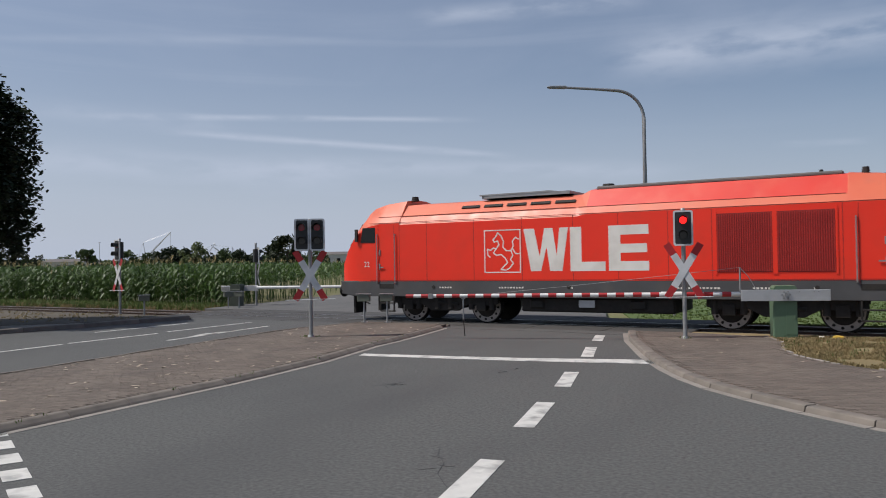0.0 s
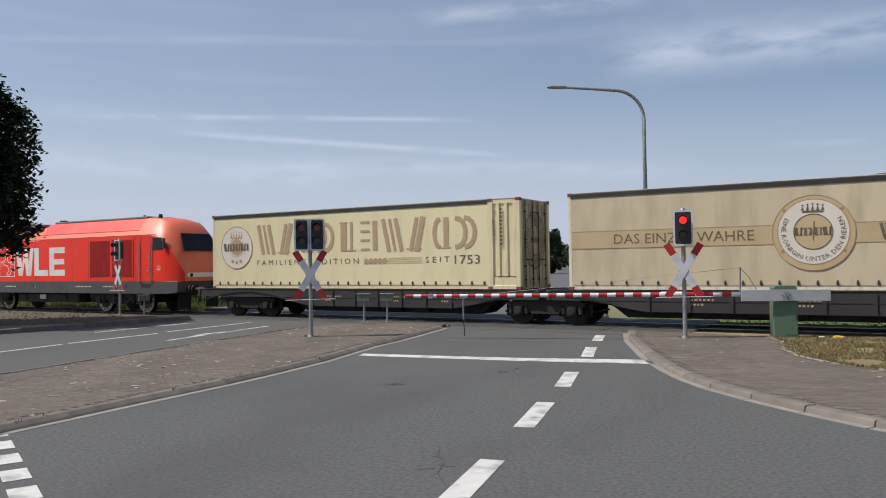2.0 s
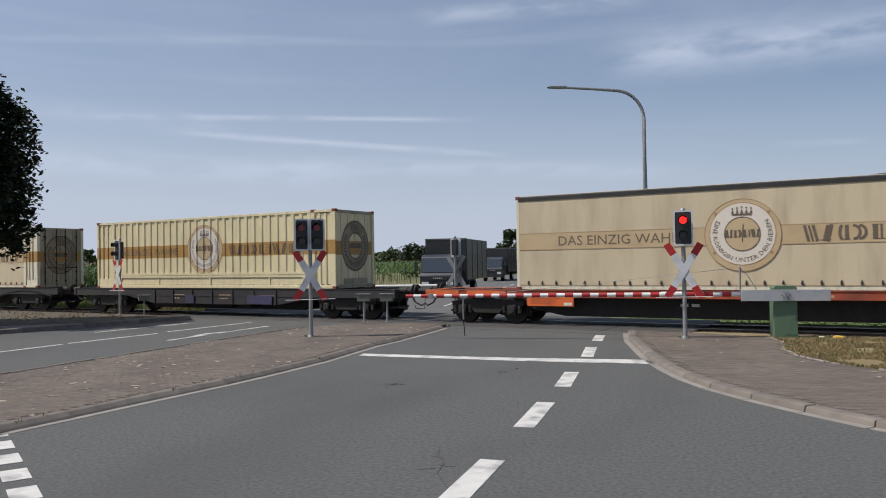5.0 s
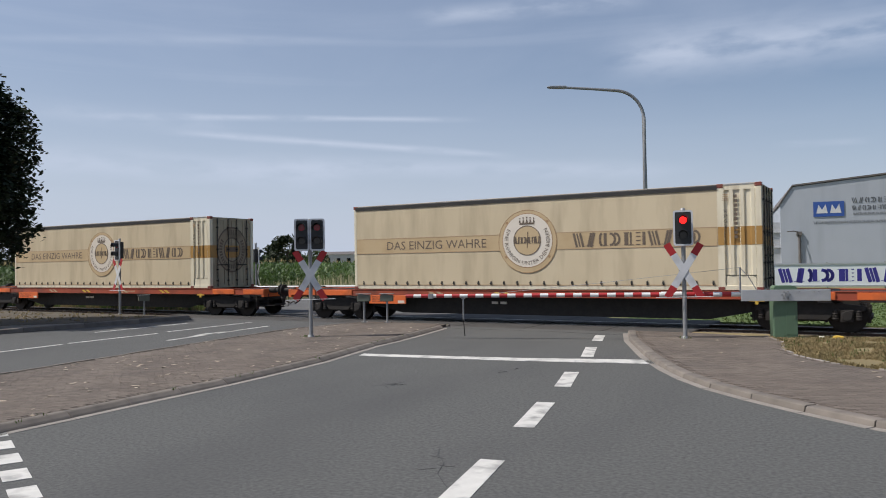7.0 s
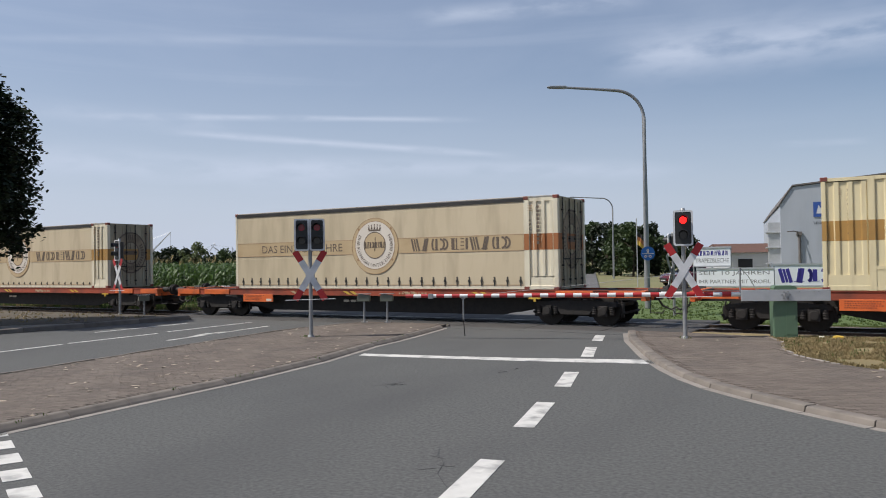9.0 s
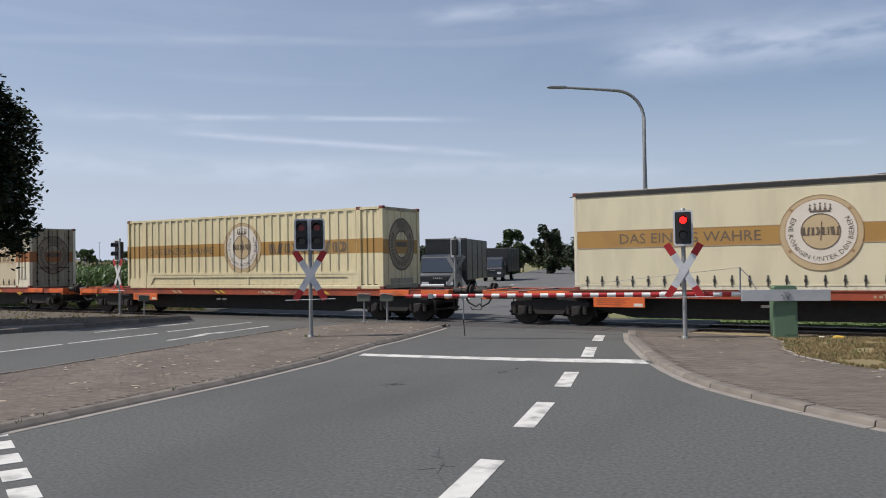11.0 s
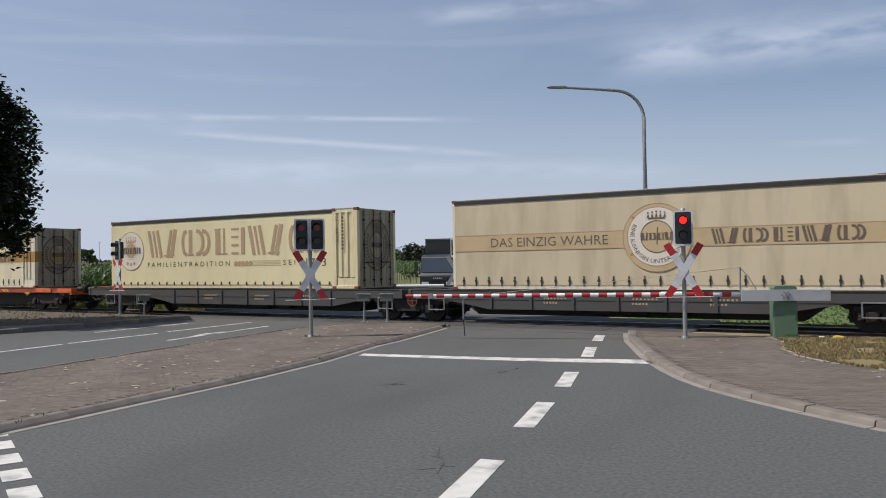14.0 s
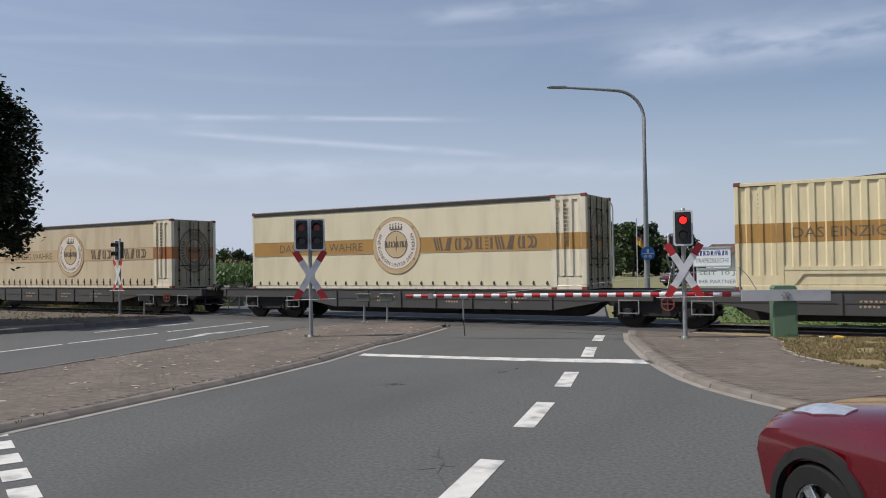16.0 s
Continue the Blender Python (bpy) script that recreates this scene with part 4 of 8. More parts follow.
def wagon_body(root, x0, x1, bogies, steel, style):
    """Sills, belly, cross-beams and end platforms between x0 and x1 of a wagon's own length."""
    deck = DECK - 0.03
    inner = sorted(bogies)
    a, b = inner[0] + 1.7, inner[-1] - 1.7
    sill0 = deck - (0.22 if style == "orange" else 0.30)
    for y0, y1, nm in ((-1.22, -1.12, "side_sill"), (1.12, 1.22, "side_sill")):
        bm = bmesh.new()
        prism(bm, [(x0 + 0.62, deck), (x0 + 0.62, sill0), (a - 0.3, sill0), (a + 1.5, 0.47 if style != "orange" else 0.62), (b - 1.5, 0.47 if style != "orange" else 0.62),
                   (b + 0.3, sill0), (x1 - 0.62, sill0), (x1 - 0.62, deck)] if style != "orange" else
              [(x0 + 0.62, deck), (x0 + 0.62, sill0), (x1 - 0.62, sill0), (x1 - 0.62, deck)], "y", y0, y1)
        part(nm, bm, steel, root, bevel=0.01)
    bm = bmesh.new()
    box(bm, x0 + 0.62, x1 - 0.62, -1.24, -1.13, deck - 0.004, deck + 0.014)
    box(bm, x0 + 0.62, x1 - 0.62, -1.235, -1.215, sill0, sill0 + 0.03)
    part("flange", bm, steel, root)
    bm = bmesh.new()
    if style == "orange":
        prism(bm, [(a - 0.8, deck - 0.1), (a - 0.8, 0.60), (a + 0.9, 0.27), (b - 0.9, 0.27), (b + 0.8, 0.60), (b + 0.8, deck - 0.1)], "y", -0.75, -0.65)
        prism(bm, [(a - 0.8, deck - 0.1), (a - 0.8, 0.60), (a + 0.9, 0.27), (b - 0.9, 0.27), (b + 0.8, 0.60), (b + 0.8, deck - 0.1)], "y", 0.65, 0.75)
    else:
        prism(bm, [(a - 0.2, deck - 0.1), (a + 0.8, 0.26), (b - 0.8, 0.26), (b + 0.2, deck - 0.1)], "y", -0.55, 0.55)
    box(bm, x0 + 0.5, x1 - 0.5, -0.35, 0.35, deck - 0.32, deck - 0.02)
    n = int((x1 - x0) / 1.6)
    for i in range(n + 1):
        x = x0 + 0.75 + (x1 - x0 - 1.5) * i / n
        box(bm, x - 0.08, x + 0.08, -1.13, 1.13, deck - 0.22, deck - 0.01)
    part("underframe", bm, bogie_mat, root, "dark steel underframe")
    for x in (x0, x1):
        s = -1 if x == x0 else 1
        bm = bmesh.new()
        box(bm, min(x - s * 0.74, x - s * 0.60), max(x - s * 0.74, x - s * 0.60), -1.25, 1.25, deck - 0.30, deck + 0.01)
        part("end_beam", bm, wagon_orange if style == "orange" else steel, root, bevel=0.01)
    if style != "orange":
        # upright stiffeners, a tank and boxes hung in the belly
        for i in range(7):
            x = a + 1.6 + (b - a - 3.2) * i / 6
            bm = bmesh.new()
            box(bm, x - 0.05, x + 0.05, -1.26, -1.215, 0.48, sill0 + 0.26)
            part("stiffener", bm, wagon_grey if style == "grey" else steel, root)
        bm = bmesh.new()
        mid = (a + b) / 2
        tube(bm, (mid - 0.8, -0.6, 0.50), (mid + 0.7, -0.6, 0.50), 0.22, seg=14)
        box(bm, mid + 1.3, mid + 1.9, -0.9, -0.5, 0.35, 0.7)
        part("air_tank", bm, bogie_mat, root)
        for k in (-2.4, 0.4, 2.6):
            bm = bmesh.new()
            word_bars(bm, mid + k, mid + k + 0.8, 0.80, 0.87, -1.221, 7, 0.4, False)
            word_bars(bm, mid + k, mid + k + 0.5, 0.68, 0.74, -1.221, 5, 0.4, False)
            tagged(part("stencil_bars", bm, print_tan, root), kind="stuff")
    if style != "pale":
        return
    bm = bmesh.new()
    hw = inner[-1] + 0.3
    ring_plate(bm, hw, 0.72, 0.17, 0.20, -1.27, -1.245, 20)
    box(bm, hw - 0.18, hw + 0.18, -1.265, -1.25, 0.705, 0.735)
    box(bm, hw - 0.015, hw + 0.015, -1.265, -1.25, 0.54, 0.90)
    part("handwheel", bm, casting, root, "brake handwheel")


def single_wagon(x0, x1, style, label):
    root = thing("flat_wagon", label, "flat wagon", "wagons of the train", at=(x0, 0, 0))
    L = x1 - x0
    steel = {"orange": wagon_red, "violet": wagon_grey, "grey": wagon_grey}[style]
    wagon_body(root, 0.0, L, (2.85, L - 2.85), steel, style)
    for x in (2.85, L - 2.85):
        bogie(root, x)
    buffers_and_hoses(root, 0.0, -1)
    buffers_and_hoses(root, L, 1)
    if style == "orange":
        for a, b in ((0.62, 1.9), (2.2, 3.6), (L - 3.4, L - 2.2), (L - 1.7, L - 0.62)):
            bm = bmesh.new()
            box(bm, a, b, -1.262, -1.222, DECK - 0.235, DECK - 0.045)
            part("end_plate", bm, wagon_orange, root, "bright orange side plate", bevel=0.006)
        bm = bmesh.new()
        box(bm, 4.35, 5.9, -1.24, -1.20, 0.60, 0.90)
        plate = part("notice_plate", bm, wagon_orange, root, "bright orange notice plate", bevel=0.006)
        bm = bmesh.new()
        for i in range(4):
            word_bars(bm, 4.45, 4.45 + (1.0, 0.85, 0.9, 0.75)[i], 0.835 - i * 0.055, 0.865 - i * 0.055, -1.241, 14, 0.4, False)
        tagged(part("stencil_bars", bm, wagon_red, plate), kind="stuff")
        bm = bmesh.new()
        box(bm, 5.58, 5.84, -1.246, -1.238, 0.63, 0.72)
        part("label_plate", bm, print_white, plate)
        for k, x in enumerate((6.8, 9.3, 11.9, 14.6)):
            bm = bmesh.new()
            prism(bm, [(x, DECK - 0.09), (x + 0.22, DECK - 0.21), (x + 0.38, DECK - 0.21), (x + 0.16, DECK - 0.09)], "y", -1.236, -1.221)
            prism(bm, [(x + 0.3, DECK - 0.09), (x + 0.52, DECK - 0.21), (x + 0.68, DECK - 0.21), (x + 0.46, DECK - 0.09)], "y", -1.236, -1.221)
            part("spigot", bm, yellow_paint if k % 2 else print_tan, root)
        bm = bmesh.new()
        box(bm, L - 4.3, L - 3.9, -1.27, -1.225, 0.82, 0.87)
        box(bm, L - 4.14, L - 4.06, -1.27, -1.225, 0.74, 0.90)
        part("anchor_mark", bm, yellow_paint, root)
        bm = bmesh.new()
        word_bars(bm, L / 2 + 1.2, L / 2 + 2.4, DECK - 0.19, DECK - 0.12, -1.222, 9, 0.4, False)
        tagged(part("stencil_bars", bm, print_tan, root), kind="stuff")
        bm = bmesh.new()
        for k in range(2):
            box(bm, 9.0 + k * 0.32, 9.22 + k * 0.32, -0.80, -0.76, 0.62, 0.70)
        part("valve_plate", bm, print_white, root)
    if style == "violet":
        for a, b in ((8.1, 8.6), (11.6, 12.9)):
            bm = bmesh.new()
            box(bm, a, b, -1.275, -1.262, 0.50, 0.85)
            part("painted_panel", bm, wagon_violet, root, "violet sprayed paint patch")
    return root


def joined_wagon(x0, mid, x1, style, label, inset):
    """Two decks that share the bogie in the middle."""
    root = thing("flat_wagon", label, "flat wagon", "wagons of the train", at=(x0, 0, 0))
    L, m = x1 - x0, mid - x0
    steel = wagon_grey if style == "grey" else wagon_pale
    wagon_body(root, 0.0, m - 0.02 + 0.5, (inset, m), steel, style)
    wagon_body(root, m + 0.02 - 0.5, L, (m, L - inset), steel, style)
    for x in (inset, m, L - inset):
        bogie(root, x)
        if style == "pale":
            bm = bmesh.new()
            prism(bm, [(x - 1.9, 0.86), (x - 1.5, 0.62), (x + 1.5, 0.62), (x + 1.9, 0.86)], "y", -0.92, -0.88)
            part("splash_guard", bm, bogie_mat, root, "black guard sheet behind the bogie")
            for u in (-1.15, 0.95):
                bm = bmesh.new()
                for xa, xb, za, zb in ((u, u + 0.62, 0.80, 0.83), (u, u + 0.62, 0.42, 0.45), (u, u + 0.03, 0.45, 0.80), (u + 0.59, u + 0.62, 0.45, 0.80)):
                    box(bm, x + xa, x + xb, -1.26, -1.235, za, zb)
                part("step_frame", bm, galvanised, root, "bare rectangular step frame")
        if style == "grey":
            # curved black splash guard over the wheels
            bm = bmesh.new()
            pts = [(x + u, 0.98 - 0.30 * abs(u / 2.2) ** 1.7) for u in np.linspace(-2.2, 2.2, 17)]
            prism(bm, [(float(p), float(q)) for p, q in pts] + [(float(p), float(q) + 0.05) for p, q in reversed(pts)], "y", -1.25, -1.10)
            part("splash_guard", bm, bogie_mat, root)
    buffers_and_hoses(root, 0.0, -1)
    buffers_and_hoses(root, L, 1)
    return root


TRAIN = []
GREY_A = "dark grey articulated flat wagon carrying two containers"
TRAIN.append(joined_wagon(-107.3, -91.4, -74.6, "grey", GREY_A, 3.3))
TRAIN.append(single_wagon(-74.55, -55.35, "violet", "grey flat wagon with violet sprayed paint on its sill"))
for _a, _b in ((-55.3, -34.05), (-34.0, -12.65), (-12.6, 8.35), (8.4, 29.35), (29.4, 50.35)):
    TRAIN.append(single_wagon(_a, _b, "orange", "oxide-red flat wagon with orange end plates"))
TRAIN.append(joined_wagon(50.4, 68.35, 86.35, "pale", "weathered pale grey articulated flat wagon", 3.0))
TRAIN.append(joined_wagon(86.4, 104.4, 122.4, "pale", "weathered pale grey articulated flat wagon with a handwheel", 3.0))
TRAIN.append(curtain_container(-105.85, 1, cream, "name", "short", band_gold))
TRAIN.append(curtain_container(-90.53, 2, tan, "band", "short", band_gold))
TRAIN.append(steel_container(-72.26))
TRAIN.append(curtain_container(-51.30, 3, tan, "band", "short", band_gold))
TRAIN.append(curtain_container(-30.29, 4, tan, "band", "short", band_gold))
TRAIN.append(curtain_container(-8.65, 5, tan, "band", "long", band_red))
TRAIN.append(steel_container(12.37))
TRAIN.append(curtain_container(33.15, 6, cream_pale, "bright", "long", band_gold))
TRAIN.append(curtain_container(52.62, 7, cream, "name", "short", band_gold))
TRAIN.append(curtain_container(70.25, 8, tan, "band", "long", band_red))
TRAIN.append(curtain_container(88.58, 9, cream_pale, "bright", "short", band_gold))
TRAIN.append(steel_container(106.54))


# ------------------------------------------------------------------ kerbs, pavements, markings
def brick_paving(name, c1, c2, mortar, scale, rz):
    m = bpy.data.materials.new(name)
    m.use_nodes = True
    n, l = m.node_tree.nodes, m.node_tree.links
    p = n["Principled BSDF"]
    p.inputs["Roughness"].default_value = 0.9
    p.inputs["Specular IOR Level"].default_value = 0.25
    coord = n.new("ShaderNodeTexCoord")
    mp = n.new("ShaderNodeMapping")
    mp.inputs["Rotation"].default_value = (0, 0, rz)
    l.new(coord.outputs["Object"], mp.inputs["Vector"])
    br = n.new("ShaderNodeTexBrick")
    br.inputs["Scale"].default_value = scale
    br.inputs["Brick Width"].default_value = 1.0
    br.inputs["Row Height"].default_value = 0.5
    br.inputs["Mortar Size"].default_value = 0.035
    br.inputs["Mortar Smooth"].default_value = 0.3
    br.inputs["Bias"].default_value = 0.1
    br.inputs["Color1"].default_value = (*c1, 1)
    br.inputs["Color2"].default_value = (*c2, 1)
    br.inputs["Mortar"].default_value = (*mortar, 1)
    l.new(mp.outputs[0], br.inputs["Vector"])
    big = n.new("ShaderNodeTexNoise")
    big.inputs["Scale"].default_value = 0.7
    big.inputs["Detail"].default_value = 8
    l.new(coord.outputs["Object"], big.inputs["Vector"])
    rng = n.new("ShaderNodeMapRange")
    rng.inputs["From Min"].default_value, rng.inputs["From Max"].default_value = 0.35, 0.7
    l.new(big.outputs["Fac"], rng.inputs["Value"])
    mx = n.new("ShaderNodeMix")
    mx.data_type, mx.blend_type = "RGBA", "MULTIPLY"
    l.new(rng.outputs["Result"], mx.inputs[0])
    l.new(br.outputs["Color"], mx.inputs[6])
    mx.inputs[7].default_value = (0.62, 0.60, 0.58, 1)
    # pale flattened spots
    spot = n.new("ShaderNodeTexNoise")
    spot.inputs["Scale"].default_value = 6.5
    spot.inputs["Detail"].default_value = 3
    l.new(coord.outputs["Object"], spot.inputs["Vector"])
    sr = n.new("ShaderNodeMapRange")
    sr.inputs["From Min"].default_value, sr.inputs["From Max"].default_value = 0.665, 0.70
    sr.inputs["To Max"].default_value = 0.65
    l.new(spot.outputs["Fac"], sr.inputs["Value"])
    m2 = n.new("ShaderNodeMix")
    m2.data_type = "RGBA"
    l.new(sr.outputs["Result"], m2.inputs[0])
    l.new(mx.outputs[2], m2.inputs[6])
    m2.inputs[7].default_value = (0.32, 0.29, 0.25, 1)
    l.new(m2.outputs[2], p.inputs["Base Color"])
    b = n.new("ShaderNodeBump")
    b.inputs["Strength"].default_value, b.inputs["Distance"].default_value = 0.6, 0.008
    b.invert = True
    l.new(br.outputs["Fac"], b.inputs["Height"])
    l.new(b.outputs["Normal"], p.inputs["Normal"])
    return m


paving = brick_paving("brick_paving", (0.165, 0.138, 0.115), (0.106, 0.088, 0.075), (0.05, 0.045, 0.038), 5.0, 0.12)
paving_east = brick_paving("brick_paving_grey", (0.205, 0.168, 0.14), (0.14, 0.115, 0.098), (0.062, 0.054, 0.045), 5.0, 0.45)


def resample(pts, step):
    """Points along a line at even steps."""
    pts = [Vector((*p, 0)) for p in pts]
    out, left = [pts[0].copy()], step
    for a, b in zip(pts, pts[1:]):
        d, run = (b - a).length, 0.0
        while d - run >= left:
            run += left
            out.append(a + (b - a) * run / d)
            left = step
        left -= d - run
    return out


KERB_W, KERB_H = 0.12, 0.09


def kerb_line(root, pts, side, height=KERB_H, gutters=True, worn=0.055):
    """Kerbstones of a metre, each its own piece, with a gutter strip on the road side (side +1: road to the left of the way)."""
    line = resample(pts, 1.0)
    bm = bmesh.new()
    slope = [(-KERB_W, -0.14), (0.085, -0.14), (0.085, 0.004), (0.085 - worn * 0.5, height * 0.38), (0.085 - worn * 1.55, height * 0.86), (0.055 - worn * 1.55, height), (-KERB_W, height)]
    prism(bm, slope, "x", 0.005, 0.995)
    stone = mesh_of(bm, "kerbstone", kerbstone, 0.006)
    bm = bmesh.new()
    box(bm, 0.003, 0.997, 0.085, 0.215, -0.14, 0.006)
    strip = mesh_of(bm, "gutter_stone", gutter)
    for i, (a, b) in enumerate(zip(line, line[1:])):
        rz = math.atan2(b.y - a.y, b.x - a.x)
        for mesh, nm in ((stone, "kerbstone"), (strip, "gutter_stone")):
            if nm == "gutter_stone" and not gutters:
                continue
            o = again(nm, mesh, root, (a.x, a.y, random.uniform(-0.006, 0.006) if nm == "kerbstone" else 0), rz)
            if side < 0:
                o.rotation_euler = (0, 0, rz + math.pi)
                o.location = (b.x, b.y, o.location.z)


def paved_area(name, outline, material, label):
    bm = bmesh.new()
    prism(bm, outline, "z", -0.14, KERB_H - 0.012)
    return tagged(part(name, bm, material), label, "pavement", kind="structure")


island = paved_area("pavement_island", [(x - 0.07, y) for x, y in ISLAND_EAST] + [(x + 0.07, y) for x, y in reversed(ISLAND_WEST)], paving,
                    "brown brick-paved traffic island with worn kerbs")
kerb_line(island, ISLAND_EAST, -1)
kerb_line(island, ISLAND_WEST, 1, KERB_H, False)
kerb_line(island, [ISLAND_EAST[-1], ISLAND_WEST[-1]], 1, 0.06, False)

GRASS_EDGE = [(-4.4, -2.9), (-2.5, -3.35), (-2.05, -4.4), (-1.86, -5.9), (-1.5, -7.0), (-0.9, -7.85), (0.1, -8.65), (2.5, -9.7), (6.0, -10.4), (20.0, -11.2), (45.0, -12.4)]
east = paved_area("pavement_east", [(x + 0.05, y + 0.05) for x, y in EAST_KERB] + list(reversed(GRASS_EDGE)), paving_east,
                  "grey-brown brick pavement curving round the road corner")
kerb_line(east, EAST_KERB[:11], -1, worn=0.012)
bm = bmesh.new()
prism(bm, GRASS_EDGE + [(45.0, -2.6), (-4.4, -2.6)], "z", -0.15, 0.075)
verge = tagged(part("verge", bm, verge_soil), "parched grass verge beside the pavement", "verge", kind="structure")

bm = bmesh.new()
prism(bm, [(x, y) for x, y in FAR_KERB] + [(-23.8, -2.5), (-60, -2.9), (-60, -40)], "z", -0.15, 0.07)
west = tagged(part("pavement_west", bm, surface("tarred_path", (0.20, 0.175, 0.145), (0.155, 0.135, 0.115), 0.9, scale=0.5, bump=0.4, bump_scale=60,
                                              dirt=(0.22, 0.18, 0.09), dirt_amount=0.8, dirt_scale=0.35)), "dusty tarred path beside the road", "pavement", kind="structure")
kerb_line(west, FAR_KERB, -1, 0.15, False, 0.012)
bm = bmesh.new()
prism(bm, [(-23.5, -2.62), (-23.95, -4.5), (-24.8, -6.3), (-26.6, -8.2), (-33.0, -12.0), (-60.0, -18.0), (-60.0, -2.62)], "z", -0.10, 0.082)
tagged(part("verge_west", bm, ballast_dirt), "brown ballast dirt with dry weeds beside the path", "verge", kind="structure")


def painted(name, pts, label="white painted road line"):
    bm = bmesh.new()
    prism(bm, pts, "z", 0.0015, 0.006)
    return tagged(part(name, bm, road_paint), label, "road marking", "road markings", "structure")


def stripe(a, b, w, label="white painted road line"):
    a, b = Vector((*a, 0)), Vector((*b, 0))
    n = (b - a).normalized().cross(Vector((0, 0, 1))) * w / 2
    return painted("road_line", [(p.x, p.y) for p in (a + n, b + n, b - n, a - n)], label)


for p, q in (((-3.22, -17.75), (-3.49, -16.44)), ((-3.83, -14.90), (-4.21, -13.28)), ((-4.49, -11.91), (-4.92, -10.33)),
             ((-5.40, -8.15), (-5.90, -6.43)), ((-6.22, -5.08), (-6.60, -3.69)), ((-2.85, -20.3), (-3.1, -18.9))):
    stripe(p, q, 0.26, "short white dash of a broken road line")
painted("stop_line", [(-10.02, -9.86), (-7.83, -9.52), (-6.39, -9.28), (-3.85, -8.70), (-4.02, -8.12), (-6.62, -8.86), (-8.08, -9.16), (-10.15, -9.50)], "worn white stop line across the lane")
for k in range(-1, 6):
    a = Vector((-9.02, -18.28)) + Vector((0.69, -0.325)) * k
    d = Vector((0.69, -0.325)).normalized()
    stripe(a, a + d * 0.46, 0.25, "small white block of a broken line")
stripe((-18.6, -14.6), (-18.98, -10.95), 0.13)
stripe((-19.05, -10.7), (-19.15, -7.75), 0.13)
stripe((-19.33, -7.2), (-19.5, -3.4), 0.13)
stripe((-18.2, -22.0), (-18.5, -15.5), 0.13)
stripe((-21.45, -8.2), (-21.5, -4.5), 0.12)
stripe((-17.05, -9.1), (-17.75, -4.4), 0.13)
painted("road_arrow", [(-17.35, -8.1), (-17.75, -7.1), (-17.62, -7.0), (-17.55, -5.6), (-17.68, -5.6), (-17.42, -7.0), (-17.2, -7.05)], "white painted direction arrow")
for k in range(6):
    stripe((-17.6 - k * 1.9, 7 + k * 5.5), (-18.6 - k * 1.9, 9.9 + k * 5.5), 0.13)
# tar-filled cracks
tar = surface("tar_seal", (0.045, 0.045, 0.047), (0.06, 0.06, 0.06), 0.7, scale=6)
_rc = random.Random(8)


def crazing(cx, cy, spread, n, step):
    """A few short branching cracks round one worn spot."""
    for k in range(n):
        a = _rc.uniform(0, 6.28)
        p = [(cx + _rc.uniform(-0.3, 0.3) * spread, cy + _rc.uniform(-0.5, 0.5) * spread)]
        for i in range(4):
            a += _rc.uniform(-0.7, 0.7)
            p.append((p[-1][0] + step * math.cos(a), p[-1][1] + step * math.sin(a)))
        yield tuple(p), _rc.uniform(0.003, 0.006)


for pts, w in (*crazing(-7.16, -12.87, 0.35, 7, 0.07), *crazing(-3.85, -16.7, 0.6, 3, 0.05), *crazing(-6.0, -10.6, 0.3, 3, 0.06), (((-4.25, -16.2), (-4.1, -16.5), (-3.88, -16.75), (-3.75, -17.1), (-3.45, -17.45)), 0.007),
               (((-11.9, -2.98), (-10.0, -3.12), (-8.4, -3.05), (-6.9, -3.30), (-5.9, -3.32)), 0.05)):
    bm = bmesh.new()
    for a, b in zip(pts, pts[1:]):
        a, b = Vector((*a, 0)), Vector((*b, 0))
        n = (b - a).normalized().cross(Vector((0, 0, 1))) * w / 2
        prism(bm, [(p.x, p.y) for p in (a + n, b + n, b - n, a - n)], "z", 0.001, 0.004)
    tagged(part("tar_crack", bm, tar), "thin dark crack sealed with tar", "crack", kind="structure")


# ------------------------------------------------------------------ signals and barriers
def rounded(w, h, r, seg=5):
    pts = []
    for cx, cz, a0 in ((w / 2 - r, h / 2 - r, 0), (-w / 2 + r, h / 2 - r, 90), (-w / 2 + r, -h / 2 + r, 180), (w / 2 - r, -h / 2 + r, 270)):
        for i in range(seg + 1):
            a = radians(a0 + 90 * i / seg)
            pts.append((cx + r * math.cos(a), cz + r * math.sin(a)))
    return pts


